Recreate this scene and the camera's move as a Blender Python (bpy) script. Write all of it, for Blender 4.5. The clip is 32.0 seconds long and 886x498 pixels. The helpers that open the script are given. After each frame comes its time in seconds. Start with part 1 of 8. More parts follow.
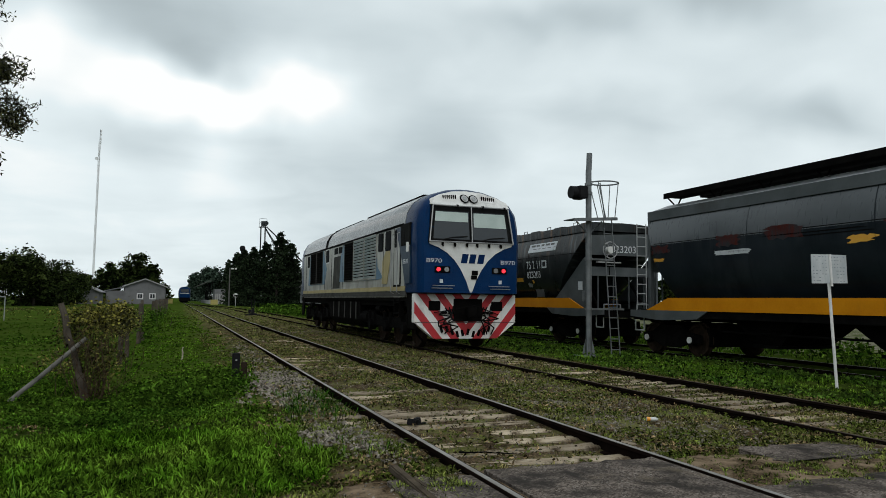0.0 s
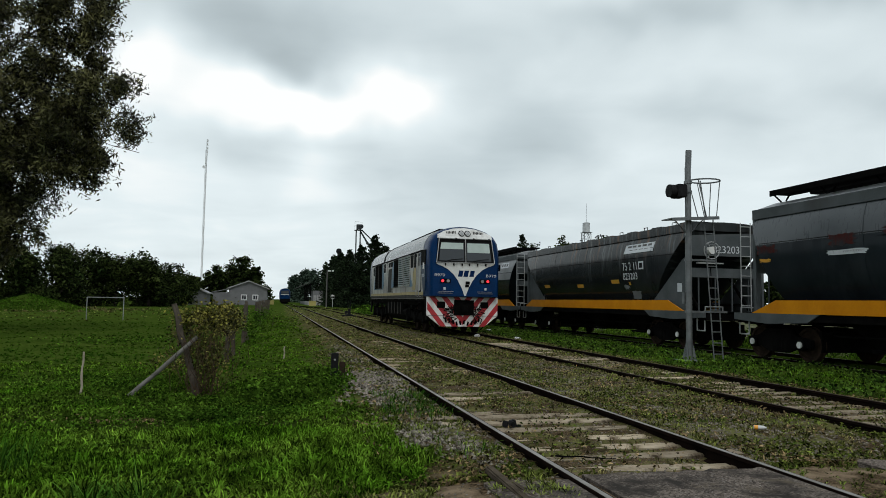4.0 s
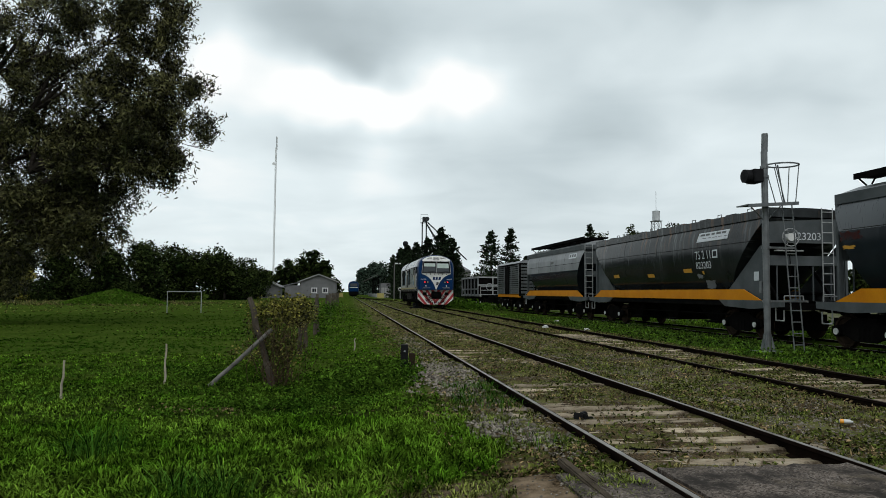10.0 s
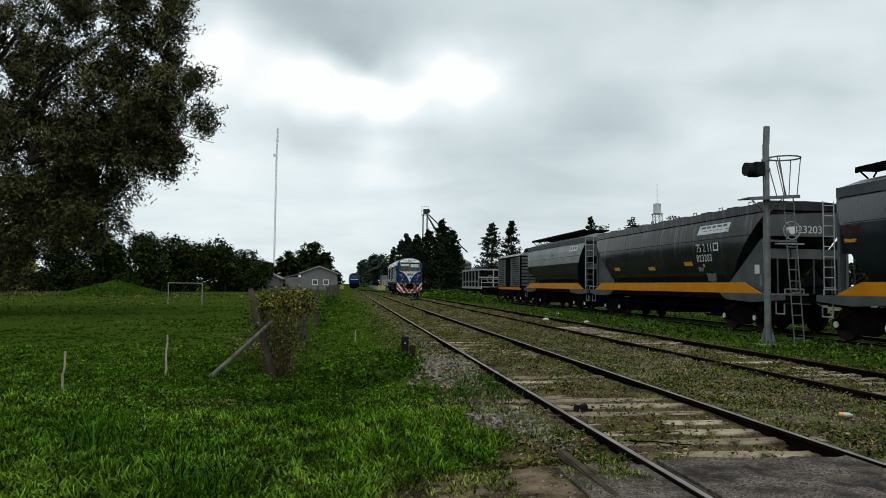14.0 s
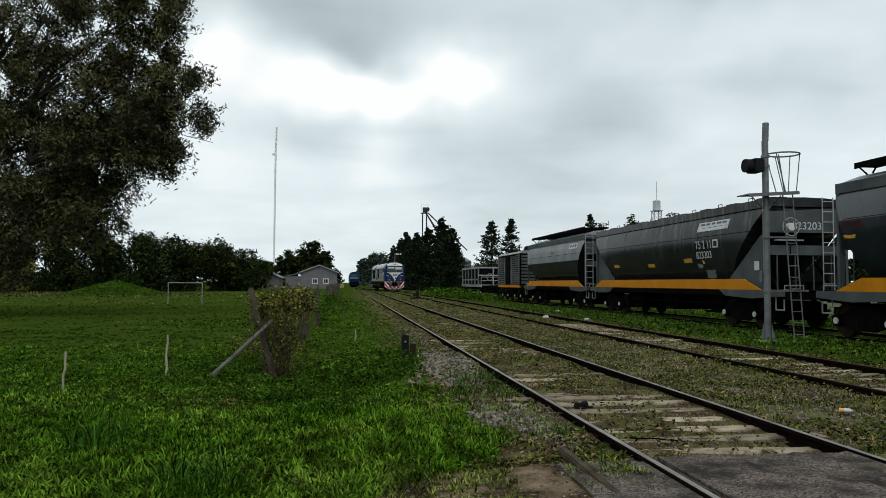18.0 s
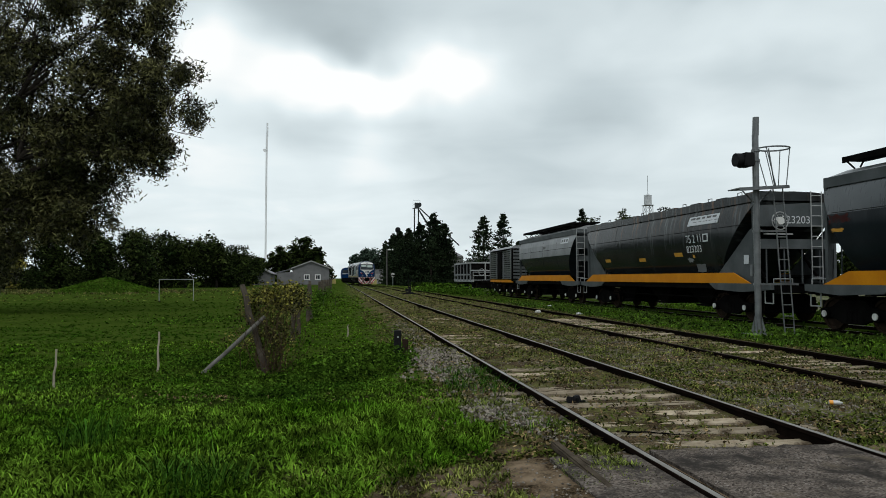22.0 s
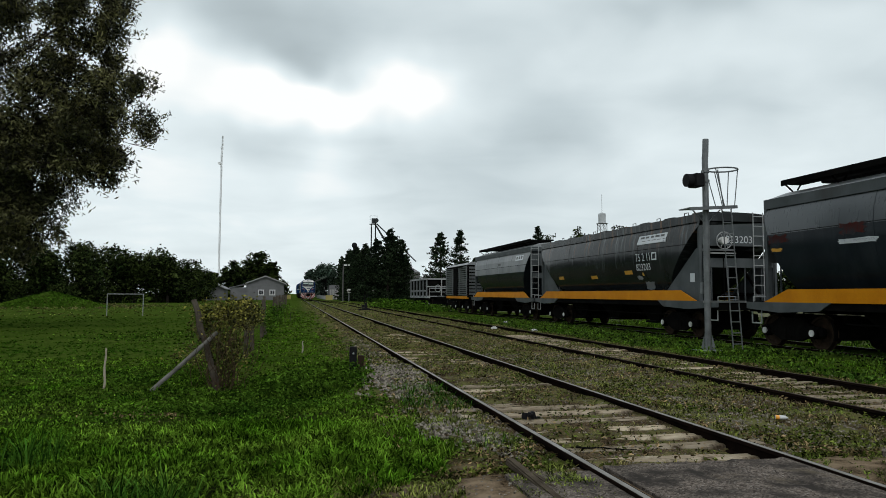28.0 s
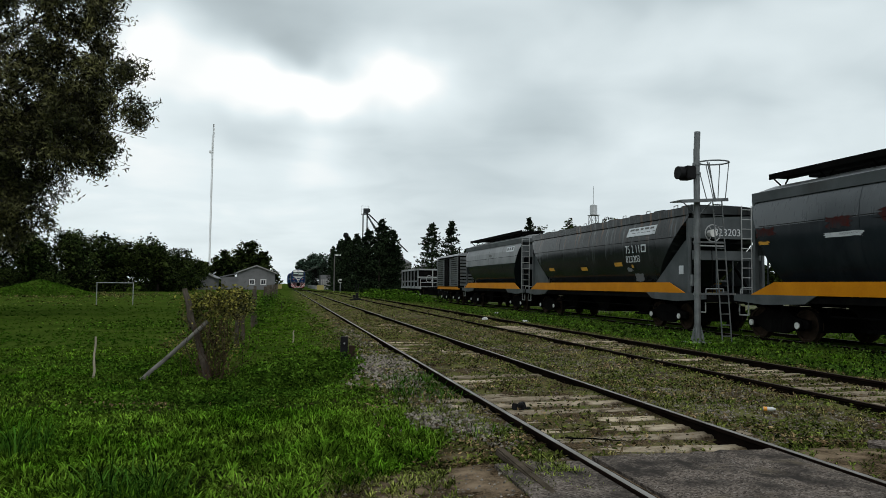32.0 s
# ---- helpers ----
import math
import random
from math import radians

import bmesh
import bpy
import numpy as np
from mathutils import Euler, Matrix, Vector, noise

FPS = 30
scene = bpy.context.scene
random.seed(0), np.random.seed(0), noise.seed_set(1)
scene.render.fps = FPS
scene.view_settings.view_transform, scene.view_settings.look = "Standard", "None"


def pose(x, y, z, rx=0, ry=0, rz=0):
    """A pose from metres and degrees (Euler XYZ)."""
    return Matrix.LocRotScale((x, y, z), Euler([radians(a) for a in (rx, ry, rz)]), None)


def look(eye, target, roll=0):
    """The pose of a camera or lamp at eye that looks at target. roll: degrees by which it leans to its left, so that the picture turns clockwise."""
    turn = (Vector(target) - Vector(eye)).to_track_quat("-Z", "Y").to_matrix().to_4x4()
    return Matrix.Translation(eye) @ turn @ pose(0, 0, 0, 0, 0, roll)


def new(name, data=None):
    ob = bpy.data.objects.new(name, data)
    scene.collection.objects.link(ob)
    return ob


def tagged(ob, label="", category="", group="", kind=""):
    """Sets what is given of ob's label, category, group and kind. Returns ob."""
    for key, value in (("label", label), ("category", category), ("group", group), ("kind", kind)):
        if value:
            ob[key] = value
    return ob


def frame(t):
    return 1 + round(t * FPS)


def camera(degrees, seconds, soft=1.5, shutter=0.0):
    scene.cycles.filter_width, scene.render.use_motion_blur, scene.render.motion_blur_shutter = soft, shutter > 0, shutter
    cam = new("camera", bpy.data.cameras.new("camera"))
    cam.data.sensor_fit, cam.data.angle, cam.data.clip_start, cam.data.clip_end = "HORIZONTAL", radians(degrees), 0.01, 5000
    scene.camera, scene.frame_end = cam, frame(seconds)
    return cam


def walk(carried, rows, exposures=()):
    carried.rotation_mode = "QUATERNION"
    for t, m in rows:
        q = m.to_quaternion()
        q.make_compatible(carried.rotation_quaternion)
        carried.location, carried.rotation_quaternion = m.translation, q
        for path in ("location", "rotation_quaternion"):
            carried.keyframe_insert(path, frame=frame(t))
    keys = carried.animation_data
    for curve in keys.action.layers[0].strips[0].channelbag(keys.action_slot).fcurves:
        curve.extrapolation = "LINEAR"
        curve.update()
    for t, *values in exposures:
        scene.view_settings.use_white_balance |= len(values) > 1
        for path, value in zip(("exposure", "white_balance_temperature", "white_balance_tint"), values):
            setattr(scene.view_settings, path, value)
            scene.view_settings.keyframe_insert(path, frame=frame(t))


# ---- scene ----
# camera, held in the hand beside a level crossing
cam = camera(64.0, 32.0, soft=0.8)
PATH = [
    (0, pose(0.045, 0, 1.3, 94.23, -0.79, -20.67)),
    (0.5, pose(0.037, 0, 1.3, 94.41, -0.68, -20.20)),
    (1, pose(0.030, 0, 1.3, 93.90, -0.80, -18.83)),
    (1.5, pose(0.025, 0, 1.3, 93.14, -1.09, -16.47)),
    (2, pose(0.024, 0, 1.3, 94.39, -0.34, -15.24)),
    (2.5, pose(0.024, 0, 1.3, 94.38, -0.34, -14.29)),
    (3, pose(0.023, 0, 1.3, 94.31, -0.61, -13.84)),
    (3.5, pose(0.022, 0, 1.3, 94.23, -0.83, -13.43)),
    (5.5, pose(0.020, 0, 1.3, 94.37, -1.33, -12.77)),
    (6, pose(0.015, 0, 1.3, 94.06, -1.28, -11.69)),
    (6.5, pose(0.010, 0, 1.3, 94.23, -1.16, -10.27)),
    (7, pose(0.005, 0, 1.3, 94.40, -1.30, -8.97)),
    (7.5, pose(0.000, 0, 1.3, 93.77, -1.00, -8.12)),
    (8, pose(0.000, 0, 1.3, 93.64, -0.31, -7.91)),
    (8.5, pose(0.000, 0, 1.3, 93.26, -0.40, -7.60)),
    (9, pose(0.000, 0, 1.3, 93.13, -0.46, -7.50)),
    (9.5, pose(0.000, 0, 1.3, 93.29, -0.69, -8.03)),
    (10, pose(0.000, 0, 1.3, 93.51, -0.47, -7.86)),
    (10.5, pose(0.000, 0, 1.3, 93.24, -0.49, -8.17)),
    (11, pose(0.000, 0, 1.3, 92.78, -0.60, -8.03)),
    (11.5, pose(0.000, 0, 1.3, 92.51, -0.61, -8.09)),
    (12, pose(0.000, 0, 1.3, 92.99, -1.03, -8.11)),
    (12.5, pose(0.000, 0, 1.3, 93.01, -0.80, -7.92)),
    (13, pose(0.000, 0, 1.3, 92.89, -0.84, -8.05)),
    (13.5, pose(0.000, 0, 1.3, 92.79, -0.82, -7.81)),
    (14, pose(0.000, 0, 1.3, 92.88, -0.64, -7.81)),
    (14.5, pose(0.000, 0, 1.3, 92.76, -0.58, -7.80)),
    (16.5, pose(0.000, 0, 1.3, 92.77, -0.27, -7.71)),
    (17, pose(0.000, 0, 1.3, 92.82, -0.57, -7.57)),
    (17.5, pose(0.000, 0, 1.3, 92.74, -0.31, -7.92)),
    (18, pose(0.000, 0, 1.3, 92.74, -0.31, -7.82)),
    (18.5, pose(0.000, 0, 1.3, 92.72, -0.35, -7.78)),
    (19, pose(0.000, 0, 1.3, 92.69, -0.22, -7.78)),
    (19.5, pose(0.000, 0, 1.3, 92.89, -0.18, -7.81)),
    (20, pose(0.000, 0, 1.3, 92.76, 0.07, -8.02)),
    (20.5, pose(0.000, 0, 1.3, 92.78, 0.23, -8.02)),
    (21, pose(0.000, 0, 1.3, 92.74, 0.35, -8.22)),
    (21.5, pose(0.000, 0, 1.3, 92.53, 0.20, -8.25)),
    (22, pose(0.000, 0, 1.3, 92.36, -0.01, -8.45)),
    (22.5, pose(0.000, 0, 1.3, 92.88, -0.14, -8.75)),
    (23, pose(0.000, 0, 1.3, 93.03, 0.14, -9.05)),
    (23.5, pose(0.000, 0, 1.3, 92.84, 0.46, -9.20)),
    (24, pose(0.000, 0, 1.3, 92.80, 0.23, -9.24)),
    (24.5, pose(0.000, 0, 1.3, 92.90, -0.19, -9.12)),
    (25, pose(0.000, 0, 1.3, 92.46, 0.05, -9.15)),
    (25.5, pose(0.000, 0, 1.3, 92.59, -0.14, -9.85)),
    (27.5, pose(0.000, 0, 1.3, 93.62, -0.38, -11.90)),
    (28, pose(0.000, 0, 1.3, 93.67, -0.30, -11.95)),
    (28.5, pose(0.000, 0, 1.3, 94.12, -0.67, -12.39)),
    (29, pose(0.000, 0, 1.3, 94.32, -0.92, -12.19)),
    (29.5, pose(0.000, 0, 1.3, 93.46, -0.85, -12.20)),
    (30, pose(0.000, 0, 1.3, 93.03, -0.58, -12.35)),
    (30.5, pose(0.000, 0, 1.3, 92.75, -0.55, -12.80)),
    (31, pose(0.000, 0, 1.3, 92.69, -0.52, -12.49)),
    (31.5, pose(0.000, 0, 1.3, 92.57, -0.49, -12.38)),
    (32, pose(0.000, 0, 1.3, 92.92, -0.65, -12.65)),
]
walk(cam, PATH)

# ---- overcast sky and weak sun ----
world = bpy.data.worlds.new("overcast")
scene.world = world
world.use_nodes = True


def sky():
    t = world.node_tree
    n, l = t.nodes, t.links
    bg = n["Background"]

    def calc(op, a, b=None):
        k = n.new("ShaderNodeMath")
        k.operation = op
        for i, v in enumerate((a, b)):
            if v is None:
                continue
            if isinstance(v, (int, float)):
                k.inputs[i].default_value = v
            else:
                l.new(v, k.inputs[i])
        return k.outputs[0]

    co = n.new("ShaderNodeTexCoord")
    sep = n.new("ShaderNodeSeparateXYZ")
    l.new(co.outputs["Generated"], sep.inputs[0])
    warp = n.new("ShaderNodeTexNoise")
    warp.inputs["Scale"].default_value, warp.inputs["Detail"].default_value = 4.5, 3
    warp.inputs["Roughness"].default_value = 0.62
    l.new(co.outputs["Generated"], warp.inputs["Vector"])
    off = n.new("ShaderNodeVectorMath")
    off.operation = "SUBTRACT"
    l.new(warp.outputs["Color"], off.inputs[0])
    off.inputs[1].default_value = (0.5, 0.5, 0.5)
    scaled = n.new("ShaderNodeVectorMath")
    scaled.operation = "MULTIPLY_ADD"
    l.new(off.outputs[0], scaled.inputs[0])
    scaled.inputs[1].default_value = (0.17, 0.06, 0.12)
    l.new(co.outputs["Generated"], scaled.inputs[2])
    unit = n.new("ShaderNodeVectorMath")
    unit.operation = "NORMALIZE"
    l.new(scaled.outputs[0], unit.inputs[0])
    up = calc("ADD", calc("MAXIMUM", sep.outputs["Z"], 0.0), 0.16)
    flat = n.new("ShaderNodeCombineXYZ")
    l.new(calc("DIVIDE", sep.outputs["X"], up), flat.inputs[0])
    l.new(calc("DIVIDE", sep.outputs["Y"], up), flat.inputs[1])

    def cloud(scale, detail, shift, distort=0.4):
        mp = n.new("ShaderNodeMapping")
        mp.inputs["Location"].default_value = shift
        l.new(flat.outputs[0], mp.inputs["Vector"])
        k = n.new("ShaderNodeTexNoise")
        k.inputs["Scale"].default_value, k.inputs["Detail"].default_value = scale, detail
        k.inputs["Roughness"].default_value, k.inputs["Distortion"].default_value = 0.45, distort
        l.new(mp.outputs[0], k.inputs["Vector"])
        return k.outputs["Fac"]

    # ahead: right and up over distance, with ragged drift
    drift = n.new("ShaderNodeSeparateXYZ")
    l.new(unit.outputs[0], drift.inputs[0])
    ahead = calc("MAXIMUM", drift.outputs["Y"], 0.08)
    side, high = calc("DIVIDE", drift.outputs["X"], ahead), calc("DIVIDE", drift.outputs["Z"], ahead)

    def bank(u, v, wide, tall, amount):
        """A soft mass of cloud: place to the side and in height, half widths, how much lighter or darker."""
        a = calc("DIVIDE", calc("SUBTRACT", side, u), wide)
        b = calc("DIVIDE", calc("SUBTRACT", high, v), tall)
        d2 = calc("ADD", calc("MULTIPLY", a, a), calc("MULTIPLY", b, b))
        return calc("MULTIPLY", calc("EXPONENT", calc("MULTIPLY", d2, -1.0)), amount)

    big, fine = cloud(0.7, 4, (3.1, 1.7, 0)), cloud(2.1, 6, (0.4, 5.2, 2))
    light = calc("ADD", calc("ADD", calc("MULTIPLY", big, 0.10), calc("MULTIPLY", fine, 0.30)), 0.59)
    for u, v, wide, tall, amount in CLOUD_BANKS + BRIGHT_BREAKS:
        light = calc("ADD", light, bank(u, v, wide, tall, amount))
    r = n.new("ShaderNodeValToRGB")
    e = r.color_ramp.elements
    e[0].position, e[0].color = 0.20, (0.20, 0.245, 0.26, 1)
    e[1].position, e[1].color = 0.97, (1.02, 1.04, 1.03, 1)
    pale = e.new(0.84)
    pale.color = (0.80, 0.89, 0.915, 1)
    mid = e.new(0.60)
    mid.color = (0.56, 0.645, 0.675, 1)
    l.new(light, r.inputs["Fac"])
    tex = n.new("ShaderNodeTexSky")
    tex.sky_type, tex.sun_disc = "NISHITA", False
    tex.sun_elevation, tex.sun_rotation = radians(58), radians(200)
    mix = n.new("ShaderNodeMix")
    mix.data_type = "RGBA"
    dim = n.new("ShaderNodeMix")
    dim.data_type, dim.blend_type = "RGBA", "MULTIPLY"
    dim.inputs["Factor"].default_value = 1.0
    dim.inputs["B"].default_value = (0.08, 0.08, 0.08, 1)
    l.new(tex.outputs["Color"], dim.inputs["A"])
    mix.inputs["Factor"].default_value = 0.96
    l.new(dim.outputs["Result"], mix.inputs["A"])
    l.new(r.outputs["Color"], mix.inputs["B"])
    l.new(mix.outputs["Result"], bg.inputs["Color"])
    bg.inputs["Strength"].default_value = 1.0


# masses of dark and bright cloud ahead: side, height, half width, half height, amount
CLOUD_BANKS = [(-0.020, 0.375, 0.255, 0.085, -0.266), (-0.132, 0.152, 0.251, 0.078, 0.085), (0.643, 0.475, 0.100, 0.036, -0.200), (0.029, 0.210, 0.130, 0.041, -0.293), (0.982, 0.327, 0.120, 0.048, -0.150), (0.156, 0.317, 0.072, 0.053, 0.307), (0.750, 0.308, 0.120, 0.050, -0.138), (0.612, 0.325, 0.102, 0.038, -0.092), (0.316, 0.268, 0.092, 0.036, 0.194), (0.490, 0.438, 0.117, 0.038, -0.201), (0.295, 0.141, 0.172, 0.078, -0.134), (0.046, 0.287, 0.050, 0.036, 0.325), (0.024, 0.313, 0.068, 0.036, -0.325), (1.163, 0.364, 0.137, 0.045, -0.251), (-0.039, 0.274, 0.092, 0.052, 0.325), (0.865, 0.576, 0.259, 0.081, -0.295), (0.354, 0.262, 0.112, 0.057, -0.325), (0.050, 0.204, 0.065, 0.042, 0.325), (-0.191, 0.324, 0.050, 0.060, 0.250)]
BRIGHT_BREAKS = [(-0.06, 0.300, 0.075, 0.030, 0.06), (0.10, 0.302, 0.085, 0.030, 0.12), (0.20, 0.315, 0.055, 0.028, 0.08), (-0.17, 0.290, 0.08, 0.05, 0.08)]
sky()
sun = new("sun", bpy.data.lights.new("sun", "SUN"))
sun.data.energy, sun.data.angle, sun.data.color = 0.95, radians(40), (1.0, 0.97, 0.93)
sun.matrix_basis = look((0, 0, 30), (3, 26, 0))

# ---- mesh tools ----
class Build:
    """Collects vertices and faces of one mesh."""
    def __init__(self):
        self.v, self.f = [], []

    def add(self, verts, faces):
        n = len(self.v)
        self.v += [tuple(p) for p in verts]
        self.f += [tuple(n + i for i in q) for q in faces]
        return self

    def box(self, c, s, turn=(0, 0, 0), taper=1.0):
        m = Euler([radians(a) for a in turn]).to_matrix()
        hx, hy, hz = s[0] / 2, s[1] / 2, s[2] / 2
        p = [(-hx, -hy, -hz), (hx, -hy, -hz), (hx, hy, -hz), (-hx, hy, -hz),
             (-hx * taper, -hy * taper, hz), (hx * taper, -hy * taper, hz), (hx * taper, hy * taper, hz), (-hx * taper, hy * taper, hz)]
        return self.add([m @ Vector(q) + Vector(c) for q in p],
                        [(3, 2, 1, 0), (4, 5, 6, 7), (0, 1, 5, 4), (1, 2, 6, 5), (2, 3, 7, 6), (3, 0, 4, 7)])

    def rod(self, a, b, r, r2=None, n=8):
        a, b = Vector(a), Vector(b)
        r2 = r if r2 is None else r2
        w = (b - a).normalized()
        u = w.orthogonal().normalized()
        k = w.cross(u)
        ring = [(math.cos(2 * math.pi * i / n), math.sin(2 * math.pi * i / n)) for i in range(n)]
        p = [a + (u * c + k * s) * r for c, s in ring] + [b + (u * c + k * s) * r2 for c, s in ring]
        return self.add(p, [(i, (i + 1) % n, n + (i + 1) % n, n + i) for i in range(n)] + [tuple(range(n))[::-1], tuple(range(n, 2 * n))])

    def tube(self, pts, r, n=6):
        for a, b in zip(pts, pts[1:]):
            self.rod(a, b, r, n=n)
        return self

    def loft(self, rings, caps=True):
        n = len(rings[0])
        f = []
        for k in range(len(rings) - 1):
            f += [(k * n + i, k * n + (i + 1) % n, (k + 1) * n + (i + 1) % n, (k + 1) * n + i) for i in range(n)]
        if caps:
            f += [tuple(range(n))[::-1], tuple(range((len(rings) - 1) * n, len(rings) * n))]
        return self.add([p for r in rings for p in r], f)

    def bar(self, profile, y0, y1):
        """A profile of (x, z) drawn along y."""
        return self.loft([[(x, y0, z) for x, z in profile], [(x, y1, z) for x, z in profile]])

    def slab(self, profile, x0, x1):
        """A profile of (y, z) drawn along x."""
        return self.loft([[(x0, y, z) for y, z in profile], [(x1, y, z) for y, z in profile]])

    def ball(self, c, s, n=10, k=6):
        rings = []
        for j in range(1, k):
            a = math.pi * j / k
            rings.append([(c[0] + s[0] * math.sin(a) * math.cos(2 * math.pi * i / n), c[1] + s[1] * math.sin(a) * math.sin(2 * math.pi * i / n), c[2] - s[2] * math.cos(a)) for i in range(n)])
        return self.loft(rings)

    def ring(self, c, r, t, axis="y", n=20):
        """A round hoop of tube radius t."""
        pts = []
        for i in range(n + 1):
            a = 2 * math.pi * i / n
            u, w = r * math.cos(a), r * math.sin(a)
            pts.append({"x": (c[0], c[1] + u, c[2] + w), "y": (c[0] + u, c[1], c[2] + w), "z": (c[0] + u, c[1] + w, c[2])}[axis])
        return self.tube(pts, t, 5)

    def mesh(self, name, smooth=False, bevel=0.0):
        me = bpy.data.meshes.new(name)
        me.from_pydata(self.v, [], self.f)
        bm = bmesh.new()
        bm.from_mesh(me)
        bmesh.ops.recalc_face_normals(bm, faces=bm.faces)
        if bevel:
            bmesh.ops.bevel(bm, geom=[e for e in bm.edges if e.calc_face_angle(0) > 0.6], offset=bevel, segments=2, affect="EDGES", clamp_overlap=True)
        bm.to_mesh(me)
        bm.free()
        if smooth:
            me.polygons.foreach_set("use_smooth", [True] * len(me.polygons))
            me.set_sharp_from_angle(angle=radians(38))
        return me


def part(name, b, material=None, parent=None, label="", smooth=False, bevel=0.0):
    """Links a Build as one mesh object under a thing or a part."""
    me = b.mesh(name, smooth, bevel) if isinstance(b, Build) else b
    if material and not me.materials:
        me.materials.append(material)
    ob = new(name, me)
    if parent:
        ob.parent = parent
    if label:
        tagged(ob, label)
    return ob


def thing(name, label, category, group="", kind="", at=None):
    return_ob = tagged(new(name), label, category, group, kind)
    return_ob.empty_display_size = 0.2
    if at is not None:
        return_ob.matrix_basis = at
    return return_ob


def sheet(name, verts, faces, material, smooth=False):
    """A large mesh straight from arrays: verts (n, 3), faces (m, 3 or 4)."""
    verts, faces = np.asarray(verts, dtype=np.float32), np.asarray(faces, dtype=np.int32)
    me = bpy.data.meshes.new(name)
    m, k = faces.shape
    me.vertices.add(len(verts)), me.loops.add(m * k), me.polygons.add(m)
    me.vertices.foreach_set("co", verts.ravel())
    me.loops.foreach_set("vertex_index", faces.ravel())
    me.polygons.foreach_set("loop_start", np.arange(0, m * k, k, dtype=np.int32))
    me.polygons.foreach_set("use_smooth", np.full(m, smooth))
    me.update(calc_edges=True)
    me.materials.append(material)
    return me


# ---- materials ----
def nodes_of(name):
    m = bpy.data.materials.new(name)
    m.use_nodes = True
    t = m.node_tree
    return m, t, t.nodes["Principled BSDF"], t.nodes, t.links


def noise_at(t, scale, detail=4, coords="Object", stretch=None, rough=0.55):
    co = t.nodes.new("ShaderNodeTexCoord")
    nz = t.nodes.new("ShaderNodeTexNoise")
    nz.inputs["Scale"].default_value, nz.inputs["Detail"].default_value, nz.inputs["Roughness"].default_value = scale, detail, rough
    if stretch:
        mp = t.nodes.new("ShaderNodeMapping")
        mp.inputs["Scale"].default_value = stretch
        t.links.new(co.outputs[coords], mp.inputs["Vector"])
        t.links.new(mp.outputs["Vector"], nz.inputs["Vector"])
    else:
        t.links.new(co.outputs[coords], nz.inputs["Vector"])
    return nz.outputs["Fac"]


def ramp(t, fac, lo, hi):
    r = t.nodes.new("ShaderNodeMapRange")
    r.inputs["From Min"].default_value, r.inputs["From Max"].default_value = lo, hi
    t.links.new(fac, r.inputs["Value"])
    return r.outputs["Result"]


def blend(t, fac, a, b, mode="MIX"):
    m = t.nodes.new("ShaderNodeMix")
    m.data_type, m.blend_type = "RGBA", mode
    for socket, val in ((m.inputs["Factor"], fac), (m.inputs["A"], a), (m.inputs["B"], b)):
        if isinstance(val, tuple):
            socket.default_value = (*val, 1)
        elif isinstance(val, (int, float)):
            socket.default_value = val
        else:
            t.links.new(val, socket)
    return m.outputs["Result"]


def surface(name, a, b, scale=3.0, rough=0.7, metal=0.0, bump=0.15, grain=60.0, stain=None, stain_lo=0.55, stain_hi=0.75, streak=None, each=0.0, coords="Object", spec=None):
    """Paint, wood, stone: two tones at two scales, stains with a shape of their own, fine relief."""
    m, t, p, n, l = nodes_of(name)
    col = blend(t, ramp(t, noise_at(t, scale, 5, coords), 0.3, 0.7), a, b)
    fine = noise_at(t, grain, 3, coords, streak)
    col = blend(t, 0.35, col, blend(t, fine, (0.4, 0.4, 0.4), (1, 1, 1)), "MULTIPLY")
    if stain:
        col = blend(t, ramp(t, noise_at(t, scale * 0.7, 6, coords, (1, 1, 0.35), 0.65), stain_lo, stain_hi), col, stain)
    if each:
        info = n.new("ShaderNodeObjectInfo")
        hsv = n.new("ShaderNodeHueSaturation")
        l.new(ramp(t, info.outputs["Random"], -0.5 / each + 0.0, 0.5 / each + 1.0), hsv.inputs["Value"])
        mr = hsv.inputs["Value"].links[0].from_node
        mr.inputs["From Min"].default_value, mr.inputs["From Max"].default_value = 0, 1
        mr.inputs["To Min"].default_value, mr.inputs["To Max"].default_value = 1 - each, 1 + each
        l.new(col, hsv.inputs["Color"])
        col = hsv.outputs["Color"]
    l.new(col, p.inputs["Base Color"])
    p.inputs["Metallic"].default_value = metal
    p.inputs["Specular IOR Level"].default_value = spec if spec is not None else 0.012 if rough > 0.6 else 0.5
    rr = n.new("ShaderNodeMapRange")
    rr.inputs["To Min"].default_value, rr.inputs["To Max"].default_value = max(rough - 0.12, 0.05), min(rough + 0.12, 1)
    l.new(fine, rr.inputs["Value"])
    l.new(rr.outputs["Result"], p.inputs["Roughness"])
    if bump:
        bp = n.new("ShaderNodeBump")
        bp.inputs["Strength"].default_value, bp.inputs["Distance"].default_value = bump, 0.02
        l.new(fine, bp.inputs["Height"])
        l.new(bp.outputs["Normal"], p.inputs["Normal"])
    return m


